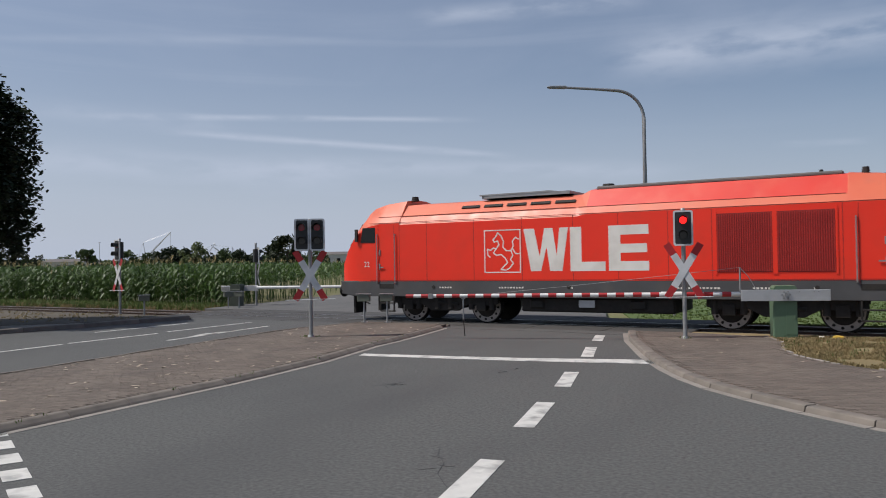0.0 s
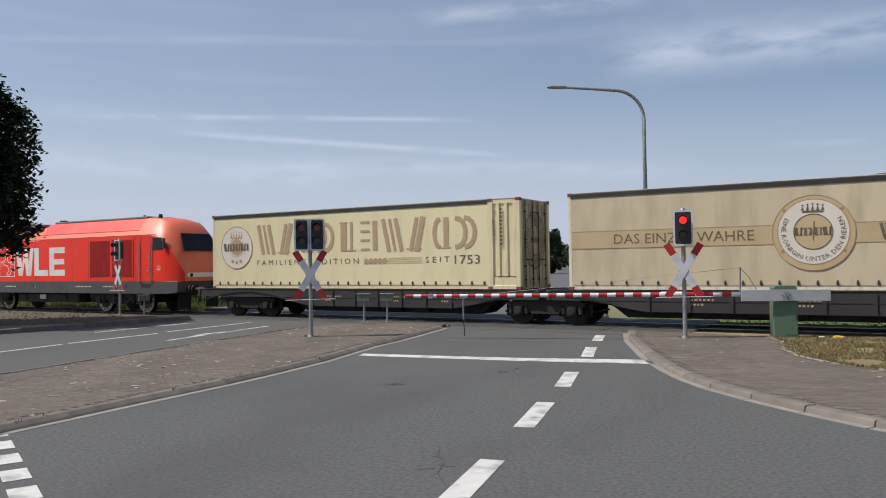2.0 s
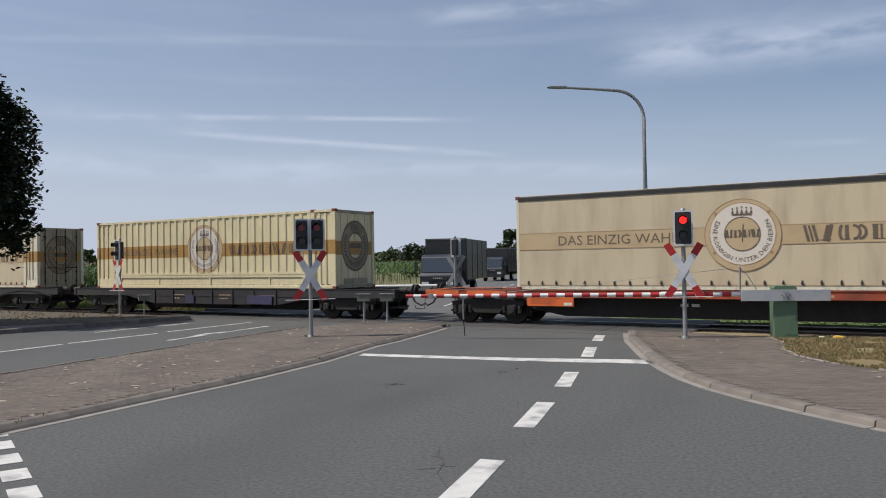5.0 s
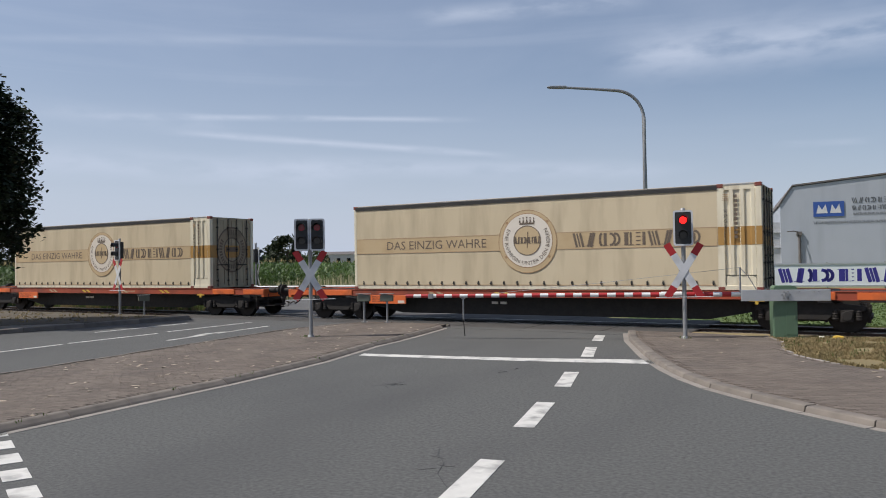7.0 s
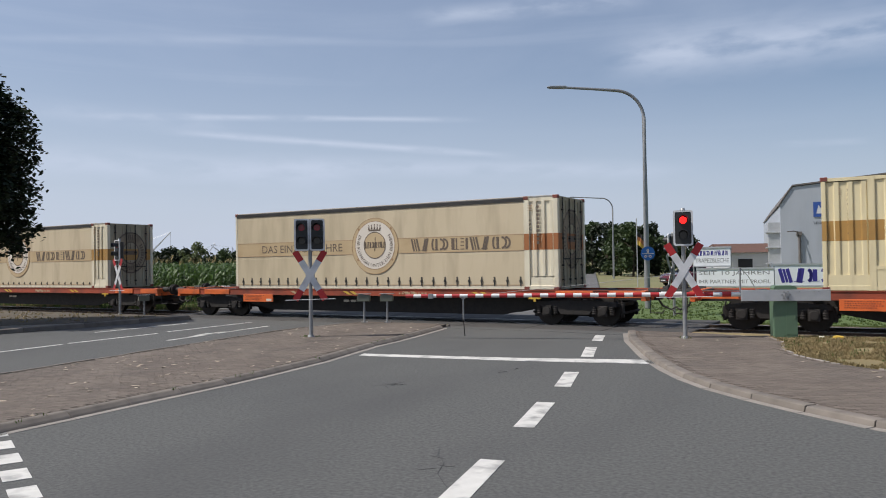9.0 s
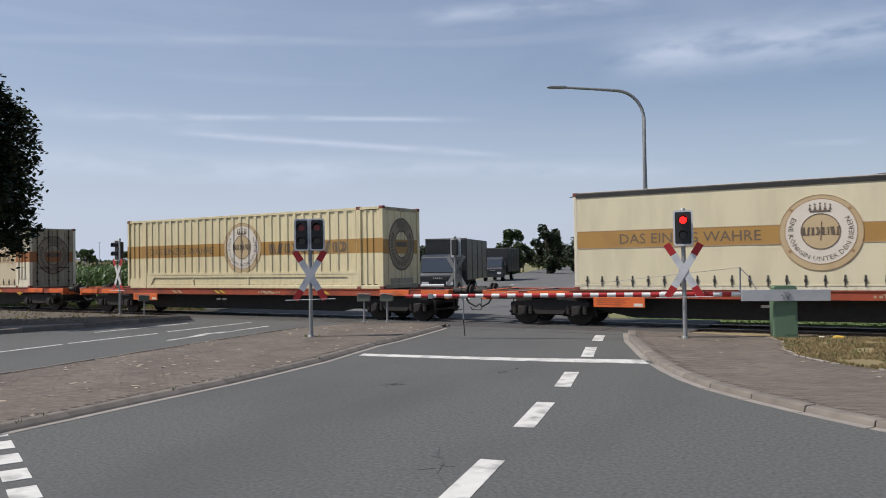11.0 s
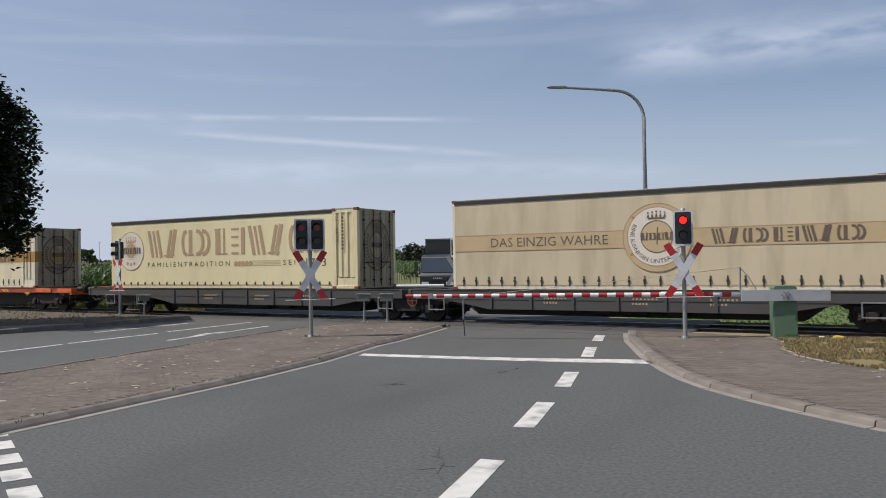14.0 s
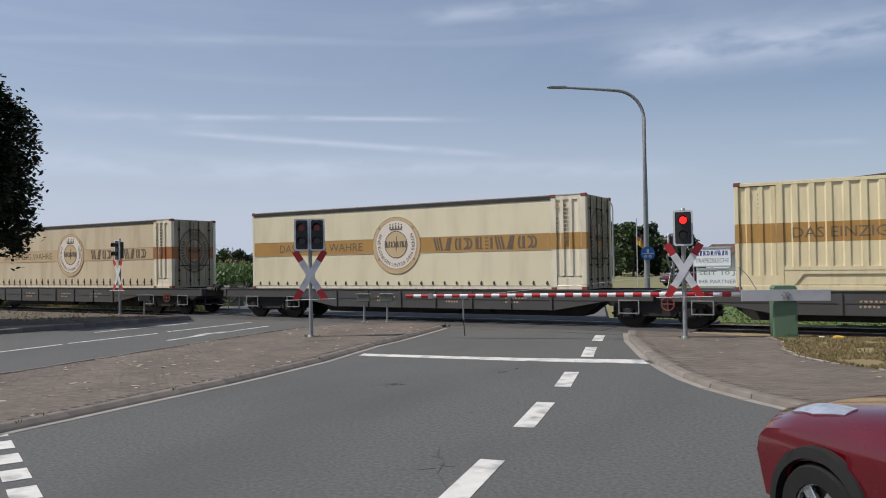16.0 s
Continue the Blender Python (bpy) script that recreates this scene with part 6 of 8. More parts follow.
def maize():
    """Rows of maize: stalks, arching leaves, tassels."""
    rng = np.random.default_rng(5)
    vs, fs, tv, tf = [], [], [], []
    plants = []
    for r in range(46):
        y = 5.6 + r * 0.72 if r < 16 else 17.1 + (r - 16) * 2.2
        step = 0.24 if r < 5 else (0.45 if r < 16 else 0.9)
        x = -29.6 - 0.345 * max(0.0, y - 6.0) - rng.uniform(0, 0.4)
        end = -62 - 1.9 * y
        while x > end:
            plants.append((x + rng.normal(0, 0.05), y + rng.normal(0, 0.09), r))
            x -= step * rng.uniform(0.8, 1.25) * (1.0 if x > -75 else 1.8)
    for x, y, r in plants:
        h = rng.normal(2.36, 0.10) * (0.86 if r == 0 and rng.random() < 0.3 else 1.0)
        lean = rng.normal(0, 0.05, 2)
        b = len(vs)
        for z, w in ((0.0, 0.018), (h, 0.008)):
            cx, cy = x + lean[0] * z, y + lean[1] * z
            vs += [(cx - w, cy, z), (cx + w * 0.5, cy - w, z), (cx + w * 0.5, cy + w, z)]
        fs += [(b, b + 1, b + 4, b + 3), (b + 1, b + 2, b + 5, b + 4), (b + 2, b, b + 3, b + 5)]
        n = 10 if r < 5 else (7 if r < 16 else 6)
        base = rng.uniform(0, 6.28)
        for k in range(n):
            z = h * ((0.14 if r < 4 else 0.45) + (0.80 if r < 4 else 0.5) * k / n) + rng.normal(0, 0.03)
            a = base + (k % 2) * math.pi + rng.normal(0, 0.5)
            L = rng.uniform(0.55, 0.85) * (0.75 if k > n - 3 else 1.0) * (1.0 if r < 16 else 1.25)
            w = rng.uniform(0.035, 0.055) * (1.0 if r < 16 else 1.5)
            up = rng.uniform(0.30, 0.55)
            ca, sa = math.cos(a), math.sin(a)
            cx, cy = x + lean[0] * z, y + lean[1] * z
            b = len(vs)
            for u, rise, ww in ((0.0, 0.0, 0.5), (0.35, up * 0.8, 1.0), (0.70, up * 0.75, 0.85), (1.0, up * 0.05, 0.12)):
                px, py, pz = cx + ca * L * u, cy + sa * L * u, z + L * rise
                vs += [(px - sa * w * ww, py + ca * w * ww, pz), (px + sa * w * ww, py - ca * w * ww, pz + 0.012)]
            for q in range(3):
                i = b + q * 2
                fs.append((i, i + 1, i + 3, i + 2))
        if rng.random() < 0.12:
            for k in range(5):
                a = rng.uniform(0, 6.28)
                tx, ty = x + lean[0] * h, y + lean[1] * h
                b = len(tv)
                ex, ey, ez = tx + 0.10 * math.cos(a), ty + 0.10 * math.sin(a), h + rng.uniform(0.18, 0.30)
                tv += [(tx - 0.008, ty, h - 0.02), (tx + 0.008, ty, h - 0.02), (ex + 0.008, ey, ez), (ex - 0.008, ey, ez)]
                tf.append((b, b + 1, b + 2, b + 3))
    field = quads_object("maize_field", vs, fs, corn_leaf)
    field.location.z = GROUND
    tagged(field, "dense green field of tall maize with arching leaves", "maize", kind="stuff")
    t = quads_object("maize_tassels", tv, tf, corn_tassel)
    t.location.z = GROUND
    tagged(t, "pale dry tassels on top of the maize", "maize tassels", kind="stuff")


maize()


def grass_blades(name, spots, height, material, label, seed, width=0.012):
    rng = np.random.default_rng(seed)
    vs, fs = [], []
    for x, y, z in spots:
        for k in range(5):
            a = rng.uniform(0, 6.28)
            h = height * rng.uniform(0.4, 1.2)
            o = rng.normal(0, 0.035, 2)
            lx, ly = math.cos(a) * h * rng.uniform(0.1, 0.8), math.sin(a) * h * rng.uniform(0.1, 0.8)
            px, py = -math.sin(a) * width, math.cos(a) * width
            b = len(vs)
            bx, by = x + o[0], y + o[1]
            vs += [(bx - px, by - py, z), (bx + px, by + py, z), (bx + lx * 0.5 + px * 0.6, by + ly * 0.5 + py * 0.6, z + h * 0.7), (bx + lx * 0.5 - px * 0.6, by + ly * 0.5 - py * 0.6, z + h * 0.7),
                   (bx + lx, by + ly, z + h)]
            fs += [(b, b + 1, b + 2, b + 3), (b + 3, b + 2, b + 4)]
    ob = quads_object(name, vs, fs, material)
    return tagged(ob, label, "grass", kind="stuff")


def inside(p, poly):
    x, y = p
    c = False
    for (x0, y0), (x1, y1) in zip(poly, poly[1:] + poly[:1]):
        if (y0 > y) != (y1 > y) and x < (x1 - x0) * (y - y0) / (y1 - y0) + x0:
            c = not c
    return c


def scatter(n, poly, z, seed, patch=0.0):
    rng = np.random.default_rng(seed)
    xs, ys = [p[0] for p in poly], [p[1] for p in poly]
    out = []
    while len(out) < n:
        p = (rng.uniform(min(xs), max(xs)), rng.uniform(min(ys), max(ys)))
        if inside(p, poly) and (not patch or noise.noise((p[0] * 1.4, p[1] * 1.4, seed)) > -patch):
            out.append((*p, z))
    return out


grass_blades("verge_grass", scatter(17000, GRASS_EDGE[1:9] + [(6, -2.9), (-2.2, -2.9)], 0.07, 1, 0.25), 0.055, dry_grass_mat, "parched straw-coloured grass on the verge", 2)
grass_blades("verge_tufts", scatter(260, GRASS_EDGE[1:9] + [(6, -2.9), (-2.2, -2.9)], 0.07, 4), 0.08, grass_mat, "green tufts in the parched verge", 3)
grass_blades("verge_west_weeds", scatter(700, [(-24.4, -2.7), (-25.2, -6.0), (-33.0, -11.0), (-45.0, -12.5), (-45.0, -2.7)], 0.08, 15, 0.1), 0.09, dry_grass_mat, "dry weeds on the dirt beside the track", 16)
grass_blades("track_weeds", scatter(900, [(-60, -2.9), (-27, -2.9), (-27, -2.0), (-60, -2.0)], -0.13, 5), 0.10, dry_grass_mat, "dry weeds along the ballast", 6)
grass_blades("field_edge_grass", scatter(5200, [(-75, 2.7), (-29.0, 2.7), (-29.6, 6.0), (-75, 6.0)], GROUND, 6, 0.3), 0.30, grass_mat, "rough green grass along the field edge", 7, 0.02)
grass_blades("field_edge_straw", scatter(2600, [(-75, 2.6), (-28.8, 2.6), (-29.4, 5.6), (-75, 5.6)], GROUND, 7, 0.1), 0.22, dry_grass_mat, "dry straw along the field edge", 8, 0.018)
LAWN = [(-7.2, 2.6), (30, 2.6), (30, 16.0), (-9.4, 16.0), (-10.0, 9.0)]
bm = bmesh.new()
prism(bm, [(-7.6, 2.9), (60, 2.9), (60, 30), (-16.5, 30.0), (-9.8, 8.4)], "z", -0.157, -0.10)
tagged(part("lawn", bm, lawn), "mown green lawn beyond the tracks", "lawn", kind="structure")
grass_blades("lawn_grass", scatter(7000, LAWN, -0.10, 9), 0.055, grass_mat, "short green lawn grass", 10, 0.02)
_tufts = []
for pts, z in ((ISLAND_EAST, KERB_H - 0.01), (EAST_KERB[:10], 0.004)):
    for p in resample(pts, 0.37):
        if noise.noise((p.x * 1.3, p.y * 1.3, 0)) > 0.12:
            _tufts.append((p.x + random.uniform(-0.04, 0.02), p.y, z))
_tufts += [(-13.4 + random.uniform(-0.1, 0.3), -7.5 + random.uniform(-0.1, 0.1), 0.09) for _ in range(6)]
_tufts += [(-4.25 + random.uniform(-0.1, 0.2), -4.5 + random.uniform(-0.1, 0.1), 0.09) for _ in range(8)]
grass_blades("joint_weeds", _tufts, 0.055, grass_mat, "small weeds growing in the kerb joints", 12, 0.008)


def stones(name, n, x0, x1, seed):
    rng = np.random.default_rng(seed)
    vs, fs = [], []
    for k in range(n):
        x, y = rng.uniform(x0, x1), rng.uniform(-2.7, 2.5)
        if abs(abs(y) - 0.735) < 0.08:
            continue
        z = -0.09 if abs(y) < 1.9 else -0.09 - (abs(y) - 1.9) * 0.07
        s = rng.uniform(0.02, 0.04)
        b = len(vs)
        j = rng.uniform(0.6, 1.3, (6, 3)) * s
        vs += [(x - j[0, 0], y, z), (x, y - j[1, 1], z), (x + j[2, 0], y, z), (x, y + j[3, 1], z), (x, y, z + j[4, 2]), (x + 0.3 * s, y, z - s * 0.5)]
        fs += [(b, b + 1, b + 4), (b + 1, b + 2, b + 4), (b + 2, b + 3, b + 4), (b + 3, b, b + 4)]
    return tagged(quads_object(name, vs, fs, ballast_mat), "loose brown ballast stones", "ballast", kind="stuff")


stones("ballast_stones", 9000, -4.6, 12, 21)
stones("ballast_stones_west", 6000, -52, -26.4, 22)


# ---- buildings
def hall():
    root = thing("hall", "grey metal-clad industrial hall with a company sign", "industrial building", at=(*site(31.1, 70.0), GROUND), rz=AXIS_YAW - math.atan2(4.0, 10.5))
    clad = surface("grey_cladding", (0.40, 0.43, 0.475), (0.375, 0.405, 0.45), 0.5, scale=0.5, dirt=(0.27, 0.29, 0.32), dirt_amount=0.4, dirt_scale=0.5, dirt_stretch=(2, 2, 0.3))
    gable = [(0, 0), (34, 0), (34, 11.4), (30, 11.2), (1.05, 8.56), (0, 6.95)]
    bm = bmesh.new()
    prism(bm, gable, "y", 0.0, 40.0)
    part("wall", bm, clad, root, "grey sheet-metal wall")
    # upright sheet ribs
    bm = bmesh.new()
    for i in range(110):
        x = 0.15 + i * 0.30
        zt = 6.9 + (x / 1.05) * 1.6 if x < 1.05 else min(8.6 + (x - 1.5) * 0.0912, 11.2)
        box(bm, x, x + 0.10, -0.004, 0.0, 0.3, zt - 0.08)
    tagged(part("cladding_rib", bm, clad, root), kind="stuff")
    bm = bmesh.new()
    for (xa, za), (xb, zb) in (((-0.1, 6.9), (1.05, 8.62)), ((1.05, 8.62), (30.0, 11.26))):
        prism(bm, [(xa, za), (xb, zb), (xb, zb + 0.14), (xa, za + 0.14)], "y", -0.12, 40.1)
    part("roof", bm, soot, root, "dark roof edge")
    bm = bmesh.new()
    tube(bm, (1.55, -0.16, 0.0), (1.55, -0.16, 4.2), 0.11, seg=10)
    box(bm, 1.30, 1.75, -0.30, -0.03, 4.1, 4.45)
    bar_path(bm, [(1.45, -0.2, 4.42), (1.0, -0.7, 4.5), (0.5, -1.1, 4.45)], 0.05, 6)
    part("downpipe", bm, soot, root, "dark downpipe")
    bm = bmesh.new()
    box(bm, 2.75, 5.25, -0.07, -0.035, 5.75, 7.10)
    sign = part("sign_panel", bm, surface("sign_blue", (0.035, 0.09, 0.33), (0.03, 0.08, 0.29), 0.45, scale=2), root, "blue sign panel with white shapes")
    bm = bmesh.new()
    for x in (3.0, 4.1):
        prism(bm, [(x, 6.05), (x + 0.92, 6.05), (x + 0.75, 6.85), (x + 0.46, 6.35), (x + 0.17, 6.85)], "y", -0.08, -0.071)
    part("sign_shape", bm, white_enamel, sign)
    dark = surface("sign_letter_grey", (0.13, 0.14, 0.155), (0.11, 0.12, 0.13), 0.5, scale=3)
    for x0, x1, z0, z1, n in ((5.85, 9.35, 6.90, 7.35, 7), (5.85, 9.45, 6.25, 6.65, 9), (5.95, 9.4, 5.82, 6.02, 22), (2.75, 9.45, 5.10, 5.32, 40)):
        bm = bmesh.new()
        word_shapes(bm, x0, x1, z0, z1, -0.035, n, 0.17)
        tagged(part("sign_bar", bm, dark, root), kind="stuff")
    bm = bmesh.new()
    box(bm, -1.0, 0.0, 1.0, 3.0, 0, 5.4)
    for z in (1.5, 3.0, 4.4):
        box(bm, -1.2, 0.0, 0.8, 3.1, z, z + 0.12)
    part("stair_tower", bm, alu, root, "pale outside stair tower")


hall()
banner_white = surface("banner_white", (0.84, 0.85, 0.87), (0.78, 0.79, 0.81), 0.5, scale=0.9, dirt=(0.5, 0.5, 0.5), dirt_amount=0.3, dirt_scale=1.0)
banner_blue = surface("banner_blue", (0.045, 0.035, 0.27), (0.04, 0.03, 0.22), 0.5, scale=3)
banner_grey = surface("banner_lettering", (0.26, 0.25, 0.25), (0.2, 0.2, 0.2), 0.6, scale=3)


def banner(u0, u1, v, z0, z1, label, turn=25):
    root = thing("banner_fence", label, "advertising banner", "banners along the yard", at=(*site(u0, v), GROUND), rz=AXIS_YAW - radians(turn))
    w = u1 - u0
    bm = bmesh.new()
    box(bm, 0, w, -0.02, 0.02, z0, z1)
    part("panel", bm, banner_white, root, "white banner panel")
    bm = bmesh.new()
    box(bm, -0.03, w + 0.03, -0.05, 0.03, z1, z1 + 0.10)
    box(bm, -0.03, w + 0.03, -0.05, 0.03, z0 - 0.08, z0)
    part("rail", bm, alu, root, "pale metal rail")
    n = max(2, int(w / 2.4))
    for i in range(n + 1):
        bm = bmesh.new()
        x = w * i / n
        tube(bm, (x, 0.10, 0), (x, 0.10, z1 + 0.14), 0.04, seg=8)
        part("post", bm, galvanised, root)
    return root


_b = banner(13.65, 17.45, 41.0, 0.70, 1.55, "white banner with grey lettering along a yard fence")
lettering("slogan", "SEIT 10 JAHREN", banner_grey, _b, 0.10, 1.22, 0.26, 3.5, -0.024)
lettering("slogan", "IHR PARTNER MIT PROFIL", banner_grey, _b, 0.10, 0.82, 0.20, 3.55, -0.024)
_b = banner(17.5, 31.0, 40.6, 0.66, 1.72, "long white banner with large dark blue bars", 17)
bm = bmesh.new()
word_shapes(bm, 0.35, 7.2, 0.86, 1.50, -0.021, 10, 0.26)
tagged(part("name_bar", bm, banner_blue, _b, "large dark blue bars"), kind="stuff")
bm = bmesh.new()
word_shapes(bm, 7.9, 12.8, 0.86, 1.50, -0.021, 8, 0.26)
tagged(part("name_bar", bm, banner_blue, _b, "large dark blue bars"), kind="stuff")
_b = banner(14.3, 16.3, 43.5, 1.75, 2.72, "white company board with blue bars above a yard fence")
bm = bmesh.new()
word_shapes(bm, 0.12, 1.9, 2.33, 2.58, -0.021, 9, 0.24)
tagged(part("name_bar", bm, banner_blue, _b), kind="stuff")
lettering("slogan", "TRAPEZBLECHE", banner_grey, _b, 0.12, 1.92, 0.24, 1.78, -0.024)


def shed(at, rz, w, d, h, ridge, wall, roof, label):
    root = thing("shed", label, "building", at=(*at, GROUND), rz=rz)
    bm = bmesh.new()
    box(bm, 0, w, 0, d, 0, h)
    part("wall", bm, wall, root)
    bm = bmesh.new()
    prism(bm, [(-0.4, h), (d + 0.4, h), (d / 2, ridge)], "x", -0.3, w + 0.3)
    part("roof", bm, roof, root)
    for i in range(max(2, int(w / 4))):
        bm = bmesh.new()
        x = 1.0 + i * 4
        box(bm, x, x + 1.5, -0.04, 0.03, h * 0.4, h * 0.75)
        part("window", bm, dark_glass, root)


tile_red = surface("roof_tiles", (0.125, 0.065, 0.048), (0.095, 0.05, 0.038), 0.85, scale=2, bump=0.4, bump_scale=12)
pale_wall = surface("pale_render", (0.50, 0.51, 0.52), (0.44, 0.45, 0.46), 0.85, scale=0.6)
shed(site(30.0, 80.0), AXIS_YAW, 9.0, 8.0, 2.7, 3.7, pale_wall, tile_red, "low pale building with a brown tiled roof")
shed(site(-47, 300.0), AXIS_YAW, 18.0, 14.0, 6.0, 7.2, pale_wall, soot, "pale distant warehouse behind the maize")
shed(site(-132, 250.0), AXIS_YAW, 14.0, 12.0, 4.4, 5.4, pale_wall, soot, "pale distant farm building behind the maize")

# far trees and hedges
for i, (px, v, h, r, mat, n) in enumerate((
        (1048, 112, 8.0, 2.6, leaf_mid, 2200), (1075, 108, 7.0, 3.0, leaf_dark, 2200), (1098, 100, 6.4, 2.6, leaf_mid, 2200), (1120, 96, 6.8, 2.8, leaf_mid, 2400), (1143, 98, 6.4, 2.8, leaf_dark, 2200),
        (1165, 104, 6.0, 2.8, leaf_mid, 2000), (1030, 130, 6.4, 3.2, leaf_dark, 1600), (1190, 120, 5.4, 3.0, leaf_mid, 1400), (1215, 130, 5.6, 3.0, leaf_dark, 1400),
        (905, 130, 7.6, 2.6, leaf_mid, 2200), (968, 118, 7.4, 2.5, leaf_dark, 2200), (925, 150, 5.2, 2.6, leaf_dark, 1300), (890, 190, 5.5, 3.4, leaf_dark, 1200), (960, 170, 5.2, 3.6, leaf_mid, 1300), (990, 160, 5.4, 3.2, leaf_mid, 1300),
        (735, 120, 4.6, 3.2, leaf_dark, 1300), (760, 150, 5.0, 3.2, leaf_dark, 1300), (700, 170, 5.0, 3.6, leaf_mid, 1200),
        (507, 175, 8.6, 3.8, leaf_dark, 1900), (488, 190, 7.2, 3.4, leaf_dark, 1400), (522, 230, 7.0, 4.4, leaf_mid, 1200), (560, 260, 7.4, 4.6, leaf_mid, 1000),
        (292, 200, 6.6, 3.0, leaf_dark, 1200), (315, 205, 7.8, 4.0, leaf_dark, 1500), (342, 200, 8.0, 3.4, leaf_light, 1300), (270, 230, 6.4, 3.6, leaf_mid, 1000), (365, 240, 6.4, 4.4, leaf_dark, 1000),
        (395, 240, 6.6, 4.2, leaf_mid, 1000), (425, 230, 6.2, 4.0, leaf_dark, 1000), (450, 240, 6.0, 3.8, leaf_mid, 900), (155, 200, 6.8, 3.2, leaf_mid, 1100), (222, 215, 6.2, 3.6, leaf_mid, 900),
        (18, 190, 7.0, 4.2, leaf_dark, 1100), (-20, 190, 7.4, 5.0, leaf_dark, 900), (60, 260, 6.0, 4.0, leaf_dark, 800), (115, 260, 5.6, 4.6, leaf_mid, 800))):
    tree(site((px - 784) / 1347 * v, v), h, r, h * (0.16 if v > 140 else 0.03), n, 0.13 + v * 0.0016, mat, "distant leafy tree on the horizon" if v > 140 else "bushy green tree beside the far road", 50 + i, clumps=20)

# broad far woods closing the horizon
rngw = np.random.default_rng(77)
_vs, _fs = [], []
for k in range(16000):
    u, v = rngw.uniform(-420, 330), rngw.uniform(330, 420)
    z = min(1.5, abs(rngw.normal(0, 1))) * 2.0 + 2.6 * (1 + noise.noise((u * 0.02, 1.5, 0)))
    x, y = site(u, v)
    s = rngw.uniform(0.7, 1.5)
    b = len(_vs)
    a = rngw.uniform(0, 3.14)
    _vs += [(x - s * math.cos(a), y - s * math.sin(a), z - 0.6), (x + s * math.cos(a), y + s * math.sin(a), z - 0.4), (x + s * 0.6, y, z + s * 0.8), (x - s * 0.5, y + 0.4, z + s * 0.9)]
    _fs.append((b, b + 1, b + 2, b + 3))
tagged(quads_object("far_woods", _vs, _fs, leaf_mid), "low dark belt of far woods", "woods", kind="stuff")


def lattice_crane(at, height, jib, lift, rz, label):
    """A distant slewing crane: mast, raised jib, pendant lines."""
    root = thing("crane", label, "crane", "distant cranes", at=(*at, GROUND), rz=rz)
    bm = bmesh.new()
    for sx in (-0.5, 0.5):
        for sy in (-0.5, 0.5):
            tube(bm, (sx, sy, 0), (sx, sy, height), 0.12, seg=5)
    for k in range(int(height / 1.6)):
        z = k * 1.6
        tube(bm, (-0.5, -0.5, z), (0.5, -0.5, z + 1.6), 0.07, seg=4)
        tube(bm, (0.5, 0.5, z), (-0.5, 0.5, z + 1.6), 0.07, seg=4)
    part("mast", bm, alu, root, "lattice mast")
    ex, ez = jib * math.cos(lift), height + jib * math.sin(lift)
    bm = bmesh.new()
    for o in (-0.35, 0.35):
        tube(bm, (0, o, height), (ex, o * 0.4, ez), 0.12, seg=5)
    tube(bm, (0, 0, height + 0.9), (ex, 0, ez), 0.10, seg=5)
    for k in range(12):
        f0, f1 = k / 12, (k + 1) / 12
        tube(bm, (ex * f0, -0.35, height + (ez - height) * f0), (ex * f1, 0, height + (ez - height) * f1 + 0.7 * (1 - f1)), 0.06, seg=4)
    part("jib", bm, alu, root, "raised lattice jib")
    bm = bmesh.new()
    tube(bm, (-3.0, 0, height + 0.3), (0.2, 0, height + 0.3), 0.25, seg=6)
    tube(bm, (0, 0, height), (-1.0, 0, height + 6.5), 0.12, seg=5)
    tube(bm, (-1.0, 0, height + 6.5), (ex, 0, ez), 0.05, seg=4)
    tube(bm, (-1.0, 0, height + 6.5), (-3.0, 0, height + 0.3), 0.05, seg=4)
    tube(bm, (ex, 0, ez), (ex, 0, ez - 9), 0.04, seg=4)
    part("counter_jib", bm, alu, root)


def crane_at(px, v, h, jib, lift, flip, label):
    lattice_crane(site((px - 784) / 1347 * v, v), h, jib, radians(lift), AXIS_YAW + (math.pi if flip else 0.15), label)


crane_at(258, 300, 5.5, 14, 48, False, "pale lattice crane far behind the field")
crane_at(356, 420, 4.0, 13, 55, False, "pale lattice crane on the horizon")
crane_at(408, 360, 4.5, 12, 40, True, "pale lattice crane on the horizon with a lowered jib")


def thin_mast(px, v, height):
    root = thing("mast", "thin pale mast on the horizon", "mast", at=(*site((px - 784) / 1347 * v, v), GROUND))
    bm = bmesh.new()
    tube(bm, (0, 0, 0), (0, 0, height), 0.14, 0.08, seg=8)
    part("pole", bm, alu, root)
    bm = bmesh.new()
    box(bm, -0.5, 0.5, -0.15, 0.15, height - 0.3, height)
    part("lamp_bar", bm, alu, root)


thin_mast(176, 320, 13.0)


# ---- flag, trucks and parked car
def flag(at):
    root = thing("flagpole", "small drooping black, red and gold flag on a pole", "flag", at=(*at, GROUND), rz=AXIS_YAW)
    bm = bmesh.new()
    tube(bm, (0, 0, 0), (0, 0, 5.4), 0.04, seg=8)
    part("pole", bm, alu, root)
    for k, (mat, z) in enumerate(((roof_trim, 4.05), (band_red, 3.70), (yellow_paint, 3.35))):
        bm = bmesh.new()
        pts = [(0.04 + i * 0.09, 0.10 * math.sin(i * 1.1 + k)) for i in range(7)]
        for (a, b), (c, d) in zip(pts, pts[1:]):
            prism(bm, [(a, b), (c, d), (c, d + 0.012), (a, b + 0.012)], "z", z - 0.55 * (a / 0.6), z + 0.35 - 0.55 * (a / 0.6))
        part("cloth", bm, mat, root)


flag(site(15.3, 60.0))


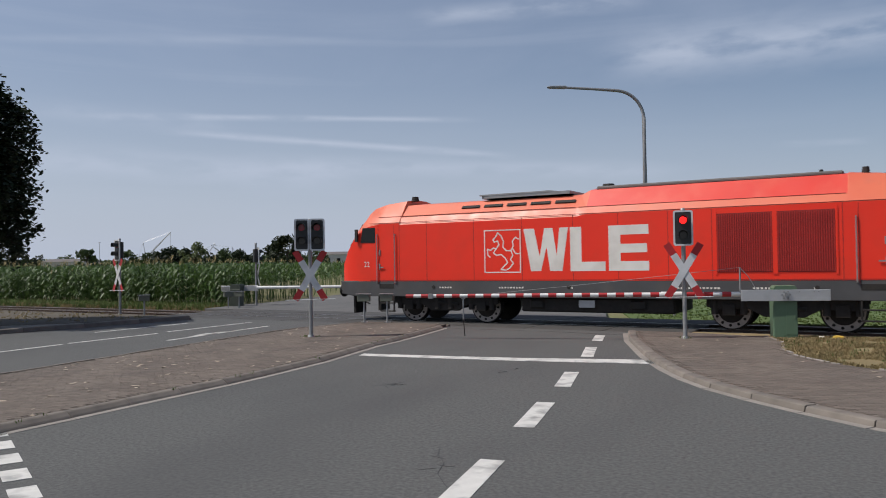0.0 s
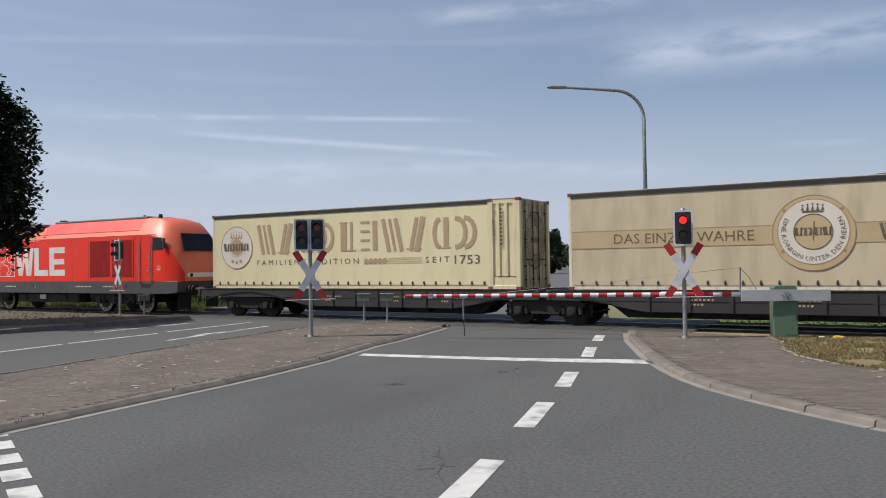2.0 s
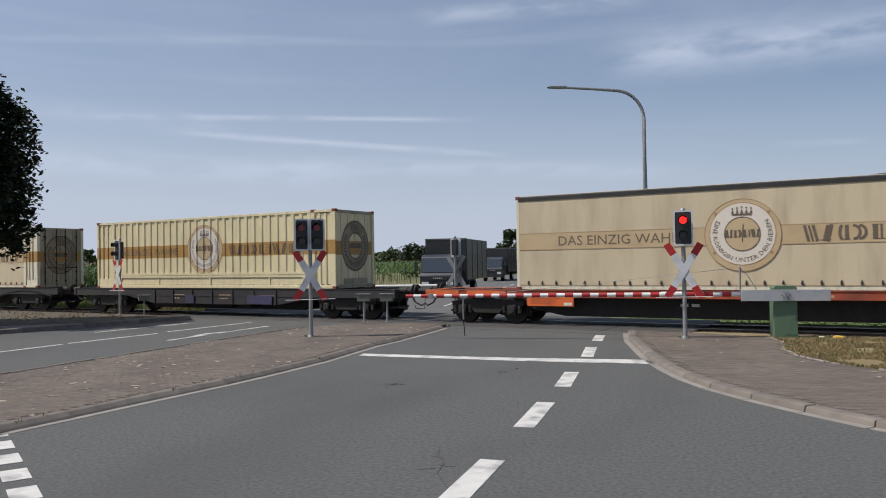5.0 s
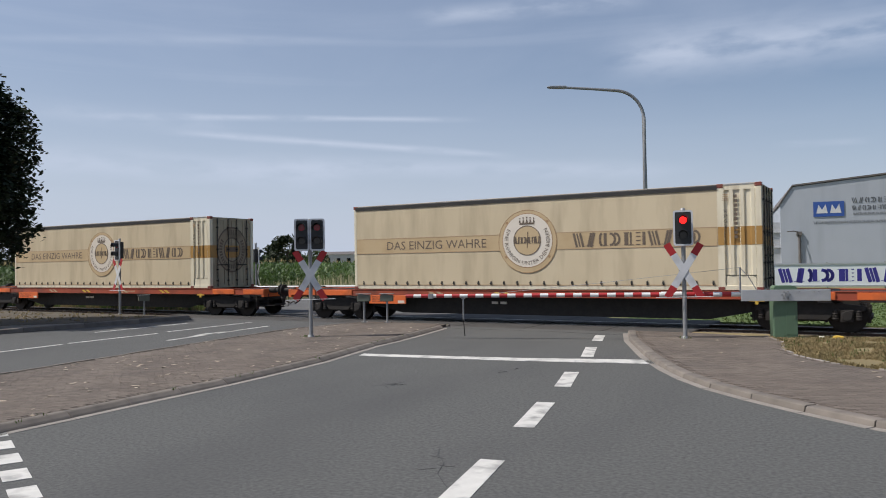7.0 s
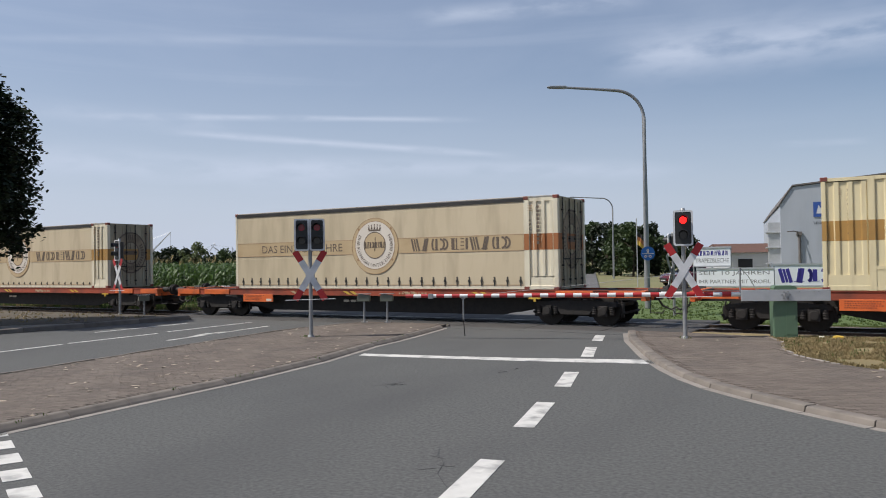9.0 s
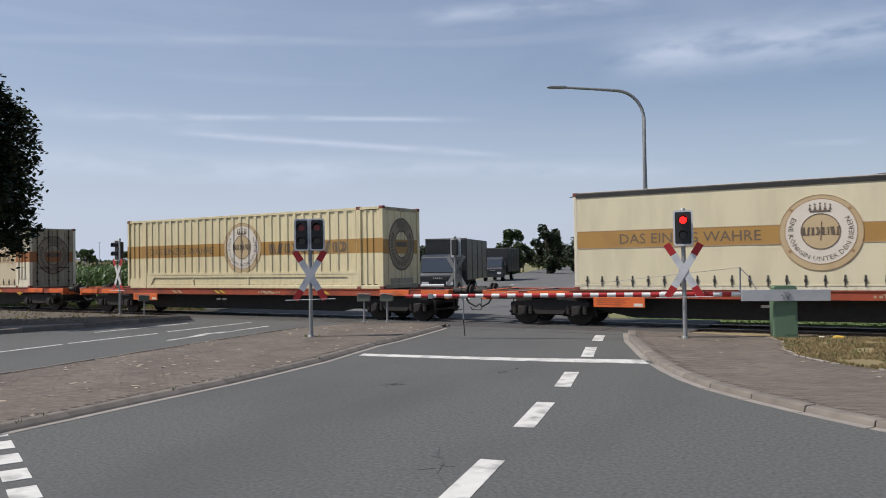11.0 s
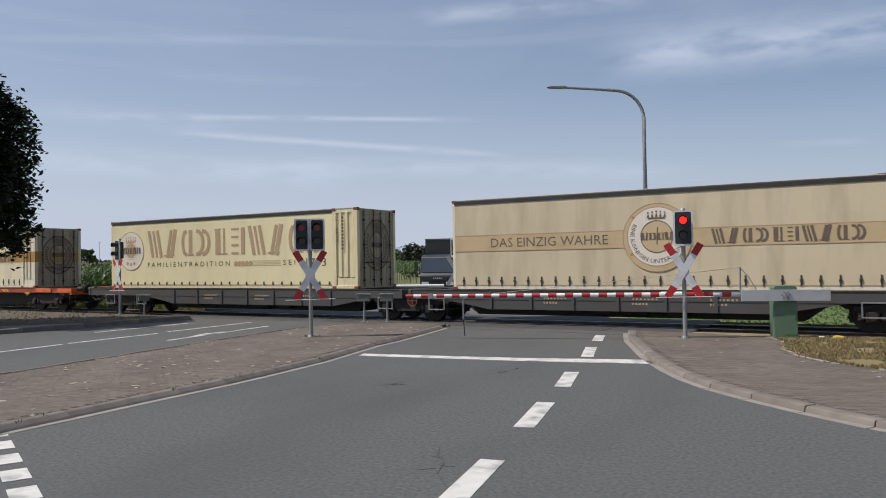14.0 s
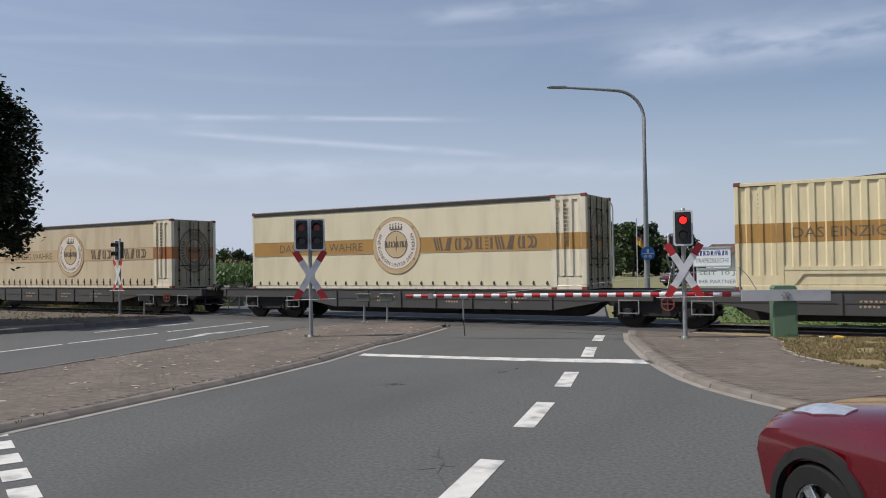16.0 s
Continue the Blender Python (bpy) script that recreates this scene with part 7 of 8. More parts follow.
def box_truck(at, rz, label):
    root = thing("box_truck", label, "truck", "waiting trucks", at=(*at, 0.0), rz=rz)
    body = surface("truck_box_grey", (0.022, 0.023, 0.025), (0.032, 0.033, 0.035), 0.35, scale=0.8)
    cabm = surface("truck_cab_grey", (0.028, 0.032, 0.040), (0.024, 0.027, 0.034), 0.35, scale=1.0, coat=0.3)
    bm = bmesh.new()
    box(bm, -1.26, 1.26, 2.15, 8.6, 0.95, 3.42)
    box_ob = part("cargo_box", bm, body, root, "dark grey cargo box", bevel=0.03)
    for x in (-1.27, 1.27):
        for k in range(5):
            bm = bmesh.new()
            box(bm, x - 0.012, x + 0.012, 2.2 + k * 1.57, 2.26 + k * 1.57, 0.97, 3.38)
            part("box_rib", bm, body, box_ob)
    bm = bmesh.new()
    box(bm, -1.28, 1.28, 2.13, 2.17, 3.36, 3.45)
    part("box_header", bm, soot, box_ob)
    bm = bmesh.new()
    prism(bm, [(0.05, 0.55), (0.0, 1.25), (0.12, 1.42), (0.42, 2.32), (0.62, 2.47), (1.9, 2.50), (1.95, 0.55)], "x", -1.05, 1.05)
    cab = part("cab", bm, cabm, root, "dark cab with a wide windscreen", bevel=0.04)
    bm = bmesh.new()
    prism(bm, [(0.115, 1.46), (0.38, 2.26), (0.365, 2.265), (0.10, 1.465)], "x", -0.95, 0.95)
    part("windscreen", bm, screen_glass, cab)
    for s in (-1, 1):
        bm = bmesh.new()
        prism(bm, [(0.35, 1.50), (0.55, 2.2), (1.3, 2.2), (1.3, 1.50)], "x", s * 1.056 - 0.004, s * 1.056 + 0.004)
        part("side_window", bm, dark_glass, cab)
        bm = bmesh.new()
        box(bm, s * 1.28 - 0.10, s * 1.28 + 0.10, 0.10, 0.18, 1.55, 2.05)
        bar_path(bm, [(s * 1.02, 0.4, 2.2), (s * 1.28, 0.16, 2.15), (s * 1.28, 0.16, 1.5)], 0.02, 5)
        part("mirror", bm, black_plastic, cab)
        bm = bmesh.new()
        box(bm, s * 0.72 - 0.20, s * 0.72 + 0.20, -0.03, 0.03, 0.72, 0.92)
        part("headlight", bm, white_enamel, cab, "pale headlight")
    bm = bmesh.new()
    box(bm, -0.55, 0.55, -0.02, 0.02, 1.02, 1.22)
    box(bm, -1.08, 1.08, -0.06, 0.12, 0.40, 0.66)
    part("grille", bm, black_plastic, cab)
    bm = bmesh.new()
    word_bars(bm, -0.28, 0.28, 1.08, 1.16, -0.021, 5, 0.4, False)
    part("badge_bars", bm, alu, cab)
    bm = bmesh.new()
    box(bm, -0.5, 0.5, 0.3, 8.4, 0.55, 0.95)
    part("chassis", bm, bogie_mat, root)
    for y in (0.95, 5.6):
        for s in (-1, 1):
            bm = bmesh.new()
            tube(bm, (s * 0.78, y, 0.42), (s * 1.06, y, 0.42), 0.42, seg=20)
            wh = part("wheel", bm, black_rubber, root, smooth=40)
            bm = bmesh.new()
            tube(bm, (s * 1.055, y, 0.42), (s * 1.075, y, 0.42), 0.24, 0.20, seg=16)
            part("rim", bm, alu, wh)
    return root


_truck = box_truck(site(-0.35, 43.4), AXIS_YAW - radians(14), "dark grey box truck waiting beyond the barrier")
copy_thing(_truck, Matrix.Translation((*site(5.0, 78.0), 0)) @ Matrix.Rotation(AXIS_YAW - radians(16), 4, "Z"))


# ------------------------------------------------------------------ locomotive
def loco_section(x, zt, w):
    a = zt - 1.40
    z1, z2 = 1.40 + min(2.0, a * 0.72), 1.40 + min(2.24, a * 0.82)
    half = [(w, 1.40), (w, 1.40 + (z1 - 1.40) * 0.5), (w, z1), (w - 0.16, z2), (w * 0.60, zt - 0.07), (w * 0.30, zt - 0.01), (0.0, zt)]
    return [(x, y, z) for y, z in half] + [(x, -y, z) for y, z in reversed(half[:-1])]


def loft(bm, sections, keep):
    rings = [[bm.verts.new(p) for p in s] for s in sections]
    n = len(rings[0])
    for a, b in zip(rings, rings[1:]):
        for i in range(n - 1):
            if keep(i):
                bm.faces.new((a[i], a[i + 1], b[i + 1], b[i]))
    return rings


def locomotive(x0):
    L = 19.4
    root = thing("locomotive", "red diesel locomotive with a grey skirt and white lettering blocks", "locomotive", at=(x0, 0, 0))
    nose = [(0.22, 1.90, 1.12), (0.30, 2.25, 1.22), (0.58, 2.90, 1.34), (0.80, 3.30, 1.39), (1.02, 3.62, 1.42), (1.25, 3.88, 1.43), (1.50, 4.05, 1.435), (2.05, 4.19, 1.435), (2.84, 4.26, 1.435)]
    main = [(2.86, 4.10, 1.435), (9.25, 4.10, 1.435), (9.55, 4.24, 1.435), (16.54, 4.24, 1.435)]
    tail = [(L - x, z, w) for x, z, w in reversed(nose)]
    every = [loco_section(*s) for s in nose + main + tail]
    low = lambda i: i < 2 or i > 9
    high = lambda i: 2 <= i <= 9
    bm = bmesh.new()
    rings = loft(bm, every, low)
    part("body", bm, loco_red, root, "glossy red body shell", smooth=30)
    # cab fronts and roof edges take the red with the sunlight painted in
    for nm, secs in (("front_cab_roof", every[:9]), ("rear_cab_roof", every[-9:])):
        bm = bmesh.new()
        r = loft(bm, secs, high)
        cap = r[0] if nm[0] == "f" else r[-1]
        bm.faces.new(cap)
        part("cab_roof", bm, loco_roof, root, "rounded red cab front in a paler sunlit tint", smooth=35)
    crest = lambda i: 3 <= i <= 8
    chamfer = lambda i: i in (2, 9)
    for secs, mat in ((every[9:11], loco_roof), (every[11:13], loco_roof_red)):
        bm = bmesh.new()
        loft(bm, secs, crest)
        part("roof", bm, mat, root, "red roof panel in a paler sunlit tint" if mat is loco_roof else "red roof panel", smooth=30)
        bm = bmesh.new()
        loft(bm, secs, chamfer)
        part("roof_chamfer", bm, loco_roof, root, "slanting red roof edge in a paler sunlit tint")
    bm = bmesh.new()
    for xa, xb in ((1.9, 9.2), (9.3, 16.5)):
        box(bm, xa, xb, -1.29, -1.265, 3.632, 3.646)
    part("roof_joint", bm, loco_grille, root)
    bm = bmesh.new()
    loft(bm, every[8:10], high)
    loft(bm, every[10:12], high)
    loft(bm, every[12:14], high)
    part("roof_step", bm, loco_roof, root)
    y = -1.435
    # dark soot strip along the roof crest and the exhausts
    bm = bmesh.new()
    box(bm, 9.7, 16.45, -0.78, 0.78, 4.16, 4.285)
    part("soot_strip", bm, soot, root, "sooty grey roof crest", bevel=0.04)
    bm = bmesh.new()
    box(bm, 5.9, 8.9, -0.95, 0.95, 4.10, 4.20)
    prism(bm, [(5.8, 4.22), (8.2, 4.25), (8.9, 4.15), (8.9, 4.10), (5.8, 4.10)], "y", -0.9, 0.9)
    part("roof_cooler", bm, galvanised, root)
    bm = bmesh.new()
    box(bm, 5.75, 8.3, -0.96, -0.90, 4.19, 4.235)
    part("cooler_rail", bm, galvanised, root, "bright metal rail")
    for x, s in ((10.0, 0.22), (2.95, 0.14), (15.9, 0.06), (16.95, 0.10)):
        bm = bmesh.new()
        tube(bm, (x, -0.5, 4.20), (x, -0.5, 4.36), s, s * 0.8, seg=10)
        part("roof_fitting", bm, bogie_mat, root)
    for i in range(5):
        bm = bmesh.new()
        a = 5.15 + i * 0.83
        prism(bm, [(-1.10, 3.80), (-1.02, 3.88), (-1.03, 3.90), (-1.13, 3.82)], "x", a, a + 0.66)
        part("roof_vent", bm, bogie_mat, root, "dark roof vent slot")
    # skirt
    bm = bmesh.new()
    prism(bm, [(0.35, 0.95), (0.30, 1.41), (L - 0.30, 1.41), (L - 0.35, 0.95), (L - 0.9, 0.87), (0.9, 0.87)], "y", -1.43, 1.43)
    part("skirt", bm, loco_grey, root, "dark grey underframe skirt", bevel=0.015)
    bm = bmesh.new()
    for x, w in ((4.4, 0.5), (6.6, 0.9), (9.0, 0.12), (12.2, 1.2), (14.2, 1.0), (15.7, 0.1)):
        word_bars(bm, x, x + w, 1.16, 1.21, -1.431, max(2, int(w * 10)), 0.4, False)
    tagged(part("stencil_bars", bm, loco_white, root), kind="stuff")
    bm = bmesh.new()
    for x in (4.2, 9.0, 15.8):
        disc_plate(bm, x, 1.20, 0.06, -1.445, -1.43, 14)
    part("filler_cap", bm, bogie_mat, root)
    # panel joints
    for x in (2.85, 3.95, 5.75, 7.46, 9.15, 10.55, 12.0, 13.2, 16.42):
        bm = bmesh.new()
        box(bm, x - 0.007, x + 0.007, y - 0.003, y + 0.01, 1.43, 3.40)
        part("panel_joint", bm, loco_grille, root)
    for z in (1.425, 3.42):
        bm = bmesh.new()
        box(bm, 1.6, L - 1.6, y - 0.003, y + 0.01, z - 0.008, z + 0.008)
        part("panel_joint", bm, loco_grille, root)
    # grilles
    for a, b in ((13.33, 14.75), (14.87, 16.25)):
        bm = bmesh.new()
        box(bm, a, b, y - 0.006, y + 0.01, 1.62, 3.24)
        g = part("grille", bm, loco_grille, root, "dark red ribbed air grille")
        bm = bmesh.new()
        n = 24
        for i in range(n):
            x = a + (b - a) * (i + 0.5) / n
            box(bm, x - 0.013, x + 0.013, y - 0.030, y - 0.005, 1.64, 3.22)
        tagged(part("grille_slat", bm, surface("grille_slat_red", (0.52, 0.032, 0.022), (0.44, 0.026, 0.018), 0.5, scale=3), g), kind="stuff")
        for x in (a - 0.03, b + 0.03):
            bm = bmesh.new()
            box(bm, x - 0.03, x + 0.03, y - 0.02, y + 0.01, 1.56, 3.30)
            part("grille_frame", bm, loco_red, g)
    # cab windows, doors, rails at both ends
    for m in (0, 1):
        f = (lambda v: v) if not m else (lambda v: L - v)

        def bx(bm, xa, xb, ya, yb, za, zb):
            box(bm, min(f(xa), f(xb)), max(f(xa), f(xb)), ya, yb, za, zb)
        bm = bmesh.new()
        pts = [(1.20, 2.76), (1.84, 2.74), (1.84, 3.28), (1.30, 3.28)]
        prism(bm, [(f(a), b) for a, b in pts], "y", y - 0.012, y + 0.02)
        part("side_window", bm, dark_glass, root, "dark cab side window", bevel=0.006)
        bm = bmesh.new()
        bx(bm, 1.02, 1.12, y - 0.10, y - 0.02, 2.80, 3.24)
        part("mirror", bm, black_plastic, root)
        for xa in (1.96, 2.62):
            bm = bmesh.new()
            bx(bm, xa, xa + 0.012, y - 0.004, y + 0.01, 1.30, 3.36)
            part("door_joint", bm, loco_grille, root)
        for xa in (1.93, 2.68):
            bm = bmesh.new()
            tube(bm, (f(xa), y - 0.05, 1.35), (f(xa), y - 0.05, 3.02), 0.018, seg=6)
            for z in (1.35, 3.02):
                tube(bm, (f(xa), y - 0.05, z), (f(xa), y + 0.01, z), 0.022, seg=6)
            part("handrail", bm, galvanised, root, "upright steel handrail")
        bm = bmesh.new()
        bx(bm, 2.02, 2.20, y - 0.05, y - 0.03, 1.86, 1.90)
        bx(bm, 2.02, 2.05, y - 0.04, y + 0.0, 1.80, 2.00)
        bx(bm, 2.02, 2.06, y - 0.03, y + 0.0, 2.30, 2.50)
        part("door_handle", bm, galvanised, root)
        lettering("running_number", "22", loco_white, root, f(1.47) - 0.11, 1.90, 0.19, 0.22, y - 0.004)
        bm = bmesh.new()
        bx(bm, 2.0, 2.6, y - 0.0, y + 0.02, 1.14, 1.30)
        part("step_recess", bm, bogie_mat, root)
        bm = bmesh.new()
        bx(bm, 2.05, 2.6, y - 0.04, y + 0.1, 0.62, 0.66)
        bx(bm, 2.05, 2.6, y - 0.04, y + 0.1, 0.34, 0.38)
        bx(bm, 2.03, 2.07, y - 0.02, y + 0.02, 0.34, 0.90)
        bx(bm, 2.58, 2.62, y - 0.02, y + 0.02, 0.34, 0.90)
        part("cab_steps", bm, bogie_mat, root)
        # windscreen and lamps on the sloping front
        bm = bmesh.new()
        vs = [bm.verts.new((f(a), b, c)) for a, b, c in ((0.41, -0.98, 2.70), (0.41, 0.98, 2.70), (0.84, 0.80, 3.46), (0.84, -0.80, 3.46))]
        bm.faces.new(vs)
        bmesh.ops.solidify(bm, geom=bm.faces[:], thickness=0.03)
        part("windscreen", bm, dark_glass, root, "wide dark windscreen")
        bm = bmesh.new()
        bx(bm, 0.19, 0.30, -1.0, 1.0, 1.56, 1.76)
        lamp_panel = part("lamp_panel", bm, loco_white, root, "pale lamp panel", bevel=0.02)
        for yy in (-0.80, 0.80):
            bm = bmesh.new()
            tube(bm, (f(0.185), yy, 1.66), (f(0.22), yy, 1.66), 0.085, seg=14)
            part("headlight", bm, dark_glass, lamp_panel)
            bm = bmesh.new()
            tube(bm, (f(0.34), yy * 1.09, 1.06), (f(0.08), yy * 1.09, 1.06), 0.11, seg=12)
            tube(bm, (f(0.06), yy * 1.09, 1.06), (f(0.0), yy * 1.09, 1.06), 0.24, seg=18)
            part("buffer", bm, bogie_mat, root, smooth=40)
        bm = bmesh.new()
        bx(bm, 0.62, 0.70, -1.1, -0.45, 0.24, 0.88)
        part("rail_guard", bm, bogie_mat, root)
        bm = bmesh.new()
        bx(bm, 0.62, 0.70, 0.45, 1.1, 0.24, 0.88)
        part("rail_guard", bm, bogie_mat, root)
        bm = bmesh.new()
        bx(bm, -0.05, 0.45, -0.07, 0.07, 0.98, 1.12)
        for yy in (-0.35, 0.3):
            bar_path(bm, [(f(0.40), yy, 0.95), (f(0.16), yy, 0.80), (f(0.12), yy, 0.56), (f(0.34), yy, 0.50)], 0.03, 6)
        part("coupling", bm, bogie_mat, root, "draw hook with hanging hoses")
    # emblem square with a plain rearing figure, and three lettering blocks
    bm = bmesh.new()
    for a, b, c, d in ((6.13, 7.42, 3.00, 3.035), (6.13, 7.42, 1.655, 1.69), (6.13, 6.165, 1.69, 3.0), (7.385, 7.42, 1.69, 3.0)):
        box(bm, a, b, y - 0.004, y, c, d)
    sq = part("emblem_frame", bm, loco_white, root, "white square outline")
    bm = bmesh.new()
    for line in ([(6.62, 2.94), (6.54, 2.80), (6.45, 2.72), (6.50, 2.64), (6.62, 2.68), (6.66, 2.56), (6.56, 2.42), (6.46, 2.46), (6.36, 2.38), (6.25, 2.42), (6.26, 2.24), (6.34, 2.16)],
                 [(6.62, 2.94), (6.74, 2.84), (6.82, 2.66), (6.80, 2.48), (6.92, 2.36), (7.08, 2.36), (7.16, 2.50), (7.14, 2.66), (7.24, 2.78), (7.34, 2.72)],
                 [(6.56, 2.42), (6.46, 2.30), (6.56, 2.22), (6.74, 2.24), (6.88, 2.12), (6.96, 1.98), (6.86, 1.90), (6.72, 1.76), (6.90, 1.74)],
                 [(7.08, 2.36), (7.14, 2.20), (7.06, 2.08), (7.16, 1.96), (7.02, 1.80), (6.94, 1.76)], [(7.14, 2.42), (7.24, 2.26), (7.36, 2.26)]):
        stroke(bm, line, 0.038, y - 0.001)
    part("emblem_figure", bm, loco_white, sq, "plain white rearing outline")
    for pts in ([(7.52, 3.03), (7.88, 3.03), (8.06, 2.15), (7.98, 1.70), (7.76, 1.70)], [(8.06, 2.15), (8.22, 3.03), (8.40, 3.03), (8.29, 2.45), (8.10, 1.70), (7.98, 1.70)],
                [(8.40, 3.03), (8.50, 3.03), (8.62, 2.15), (8.56, 1.70), (8.40, 1.70), (8.29, 2.45)], [(8.62, 2.15), (8.72, 3.03), (9.00, 3.03), (8.80, 1.70), (8.56, 1.70)],
                [(9.06, 1.69), (9.06, 3.03), (9.42, 3.03), (9.42, 1.69)], [(9.42, 1.69), (9.42, 1.97), (10.16, 1.97), (10.16, 1.69)],
                [(10.26, 1.69), (10.26, 3.03), (10.62, 3.03), (10.62, 1.69)], [(10.62, 2.75), (10.62, 3.03), (11.45, 3.03), (11.45, 2.75)],
                [(10.62, 2.22), (10.62, 2.48), (11.40, 2.48), (11.40, 2.22)], [(10.62, 1.69), (10.62, 1.97), (11.45, 1.97), (11.45, 1.69)]):
        bm = bmesh.new()
        prism(bm, pts, "y", y - 0.004, y)
        part("lettering_block", bm, loco_white, root, "large white lettering block")
    # running gear
    bm = bmesh.new()
    box(bm, 7.3, 12.1, -1.2, 1.2, 0.42, 0.87)
    for x in (7.6, 9.2, 10.8):
        box(bm, x, x + 0.5, -1.27, -1.15, 0.52, 0.82)
    part("fuel_tank", bm, bogie_mat, root, bevel=0.05)
    bm = bmesh.new()
    box(bm, 9.25, 9.75, -1.285, -1.272, 0.58, 0.80)
    part("tank_plate", bm, alu, root)
    bm = bmesh.new()
    for s in (-1, 1):
        y0, y1 = s * 1.12 - 0.08, s * 1.12 + 0.08
        prism(bm, [(-2.0, 0.86), (-2.0, 0.66), (-1.75, 0.58), (-0.9, 0.62), (-0.5, 0.40), (0.5, 0.40), (0.9, 0.62), (1.75, 0.58), (2.0, 0.66), (2.0, 0.86), (0.6, 0.92), (-0.6, 0.92)], "y", y0, y1)
        for ax in (-1.4, 1.4):
            box(bm, ax - 0.17, ax + 0.17, s * 1.14 - 0.1, s * 1.14 + 0.1, 0.42, 0.74)
            tube(bm, (ax + 0.38, s * 1.16, 0.45), (ax + 0.38, s * 1.16, 0.85), 0.10, seg=10)
            tube(bm, (ax - 0.38, s * 1.16, 0.45), (ax - 0.38, s * 1.16, 0.85), 0.10, seg=10)
        tube(bm, (-0.35, s * 1.22, 0.70), (0.55, s * 1.22, 0.62), 0.05, seg=8)
        for ax in (-0.25, 0.25):
            tube(bm, (ax, s * 1.15, 0.45), (ax, s * 1.15, 0.95), 0.13, seg=10)
    box(bm, -0.35, 0.35, -1.05, 1.05, 0.45, 0.85)
    mesh = mesh_of(bm, "bogie", bogie_mat, 0.012)
    bm = bmesh.new()
    for s in (-1, 1):
        tube(bm, (0, s * 0.69, 0), (0, s * 0.82, 0), 0.55, seg=32)
        tube(bm, (0, s * 0.665, 0), (0, s * 0.69, 0), 0.575, seg=32)
        for k in range(12):
            a = k * math.pi / 6
            tube(bm, (0.43 * math.cos(a), s * 0.82, 0.43 * math.sin(a)), (0.43 * math.cos(a), s * 0.835, 0.43 * math.sin(a)), 0.045, seg=6)
    tube(bm, (0, -0.95, 0), (0, 0.95, 0), 0.12, seg=12)
    wheels = mesh_of(bm, "wheelset", wheel_steel, smooth=40)
    brake_steel = surface("brake_ring_steel", (0.42, 0.38, 0.35), (0.34, 0.30, 0.27), 0.5, metal=0.3, scale=5)
    for x in (4.47, 14.97):
        b = bogie(root, x, mesh, wheels, 2.8, 0.55)
        for ws in b.children:
            bm = bmesh.new()
            for s in (-1, 1):
                for k in range(32):
                    a0, a1 = 2 * math.pi * k / 32, 2 * math.pi * (k + 1) / 32
                    q = [(r * math.cos(a), s * 0.823, r * math.sin(a)) for r, a in ((0.36, a0), (0.52, a0), (0.52, a1), (0.36, a1))]
                    bm.faces.new([bm.verts.new(p) for p in q])
            tagged(part("brake_ring", bm, brake_steel, ws), kind="stuff")
    return root


TRAIN.append(locomotive(-126.78))


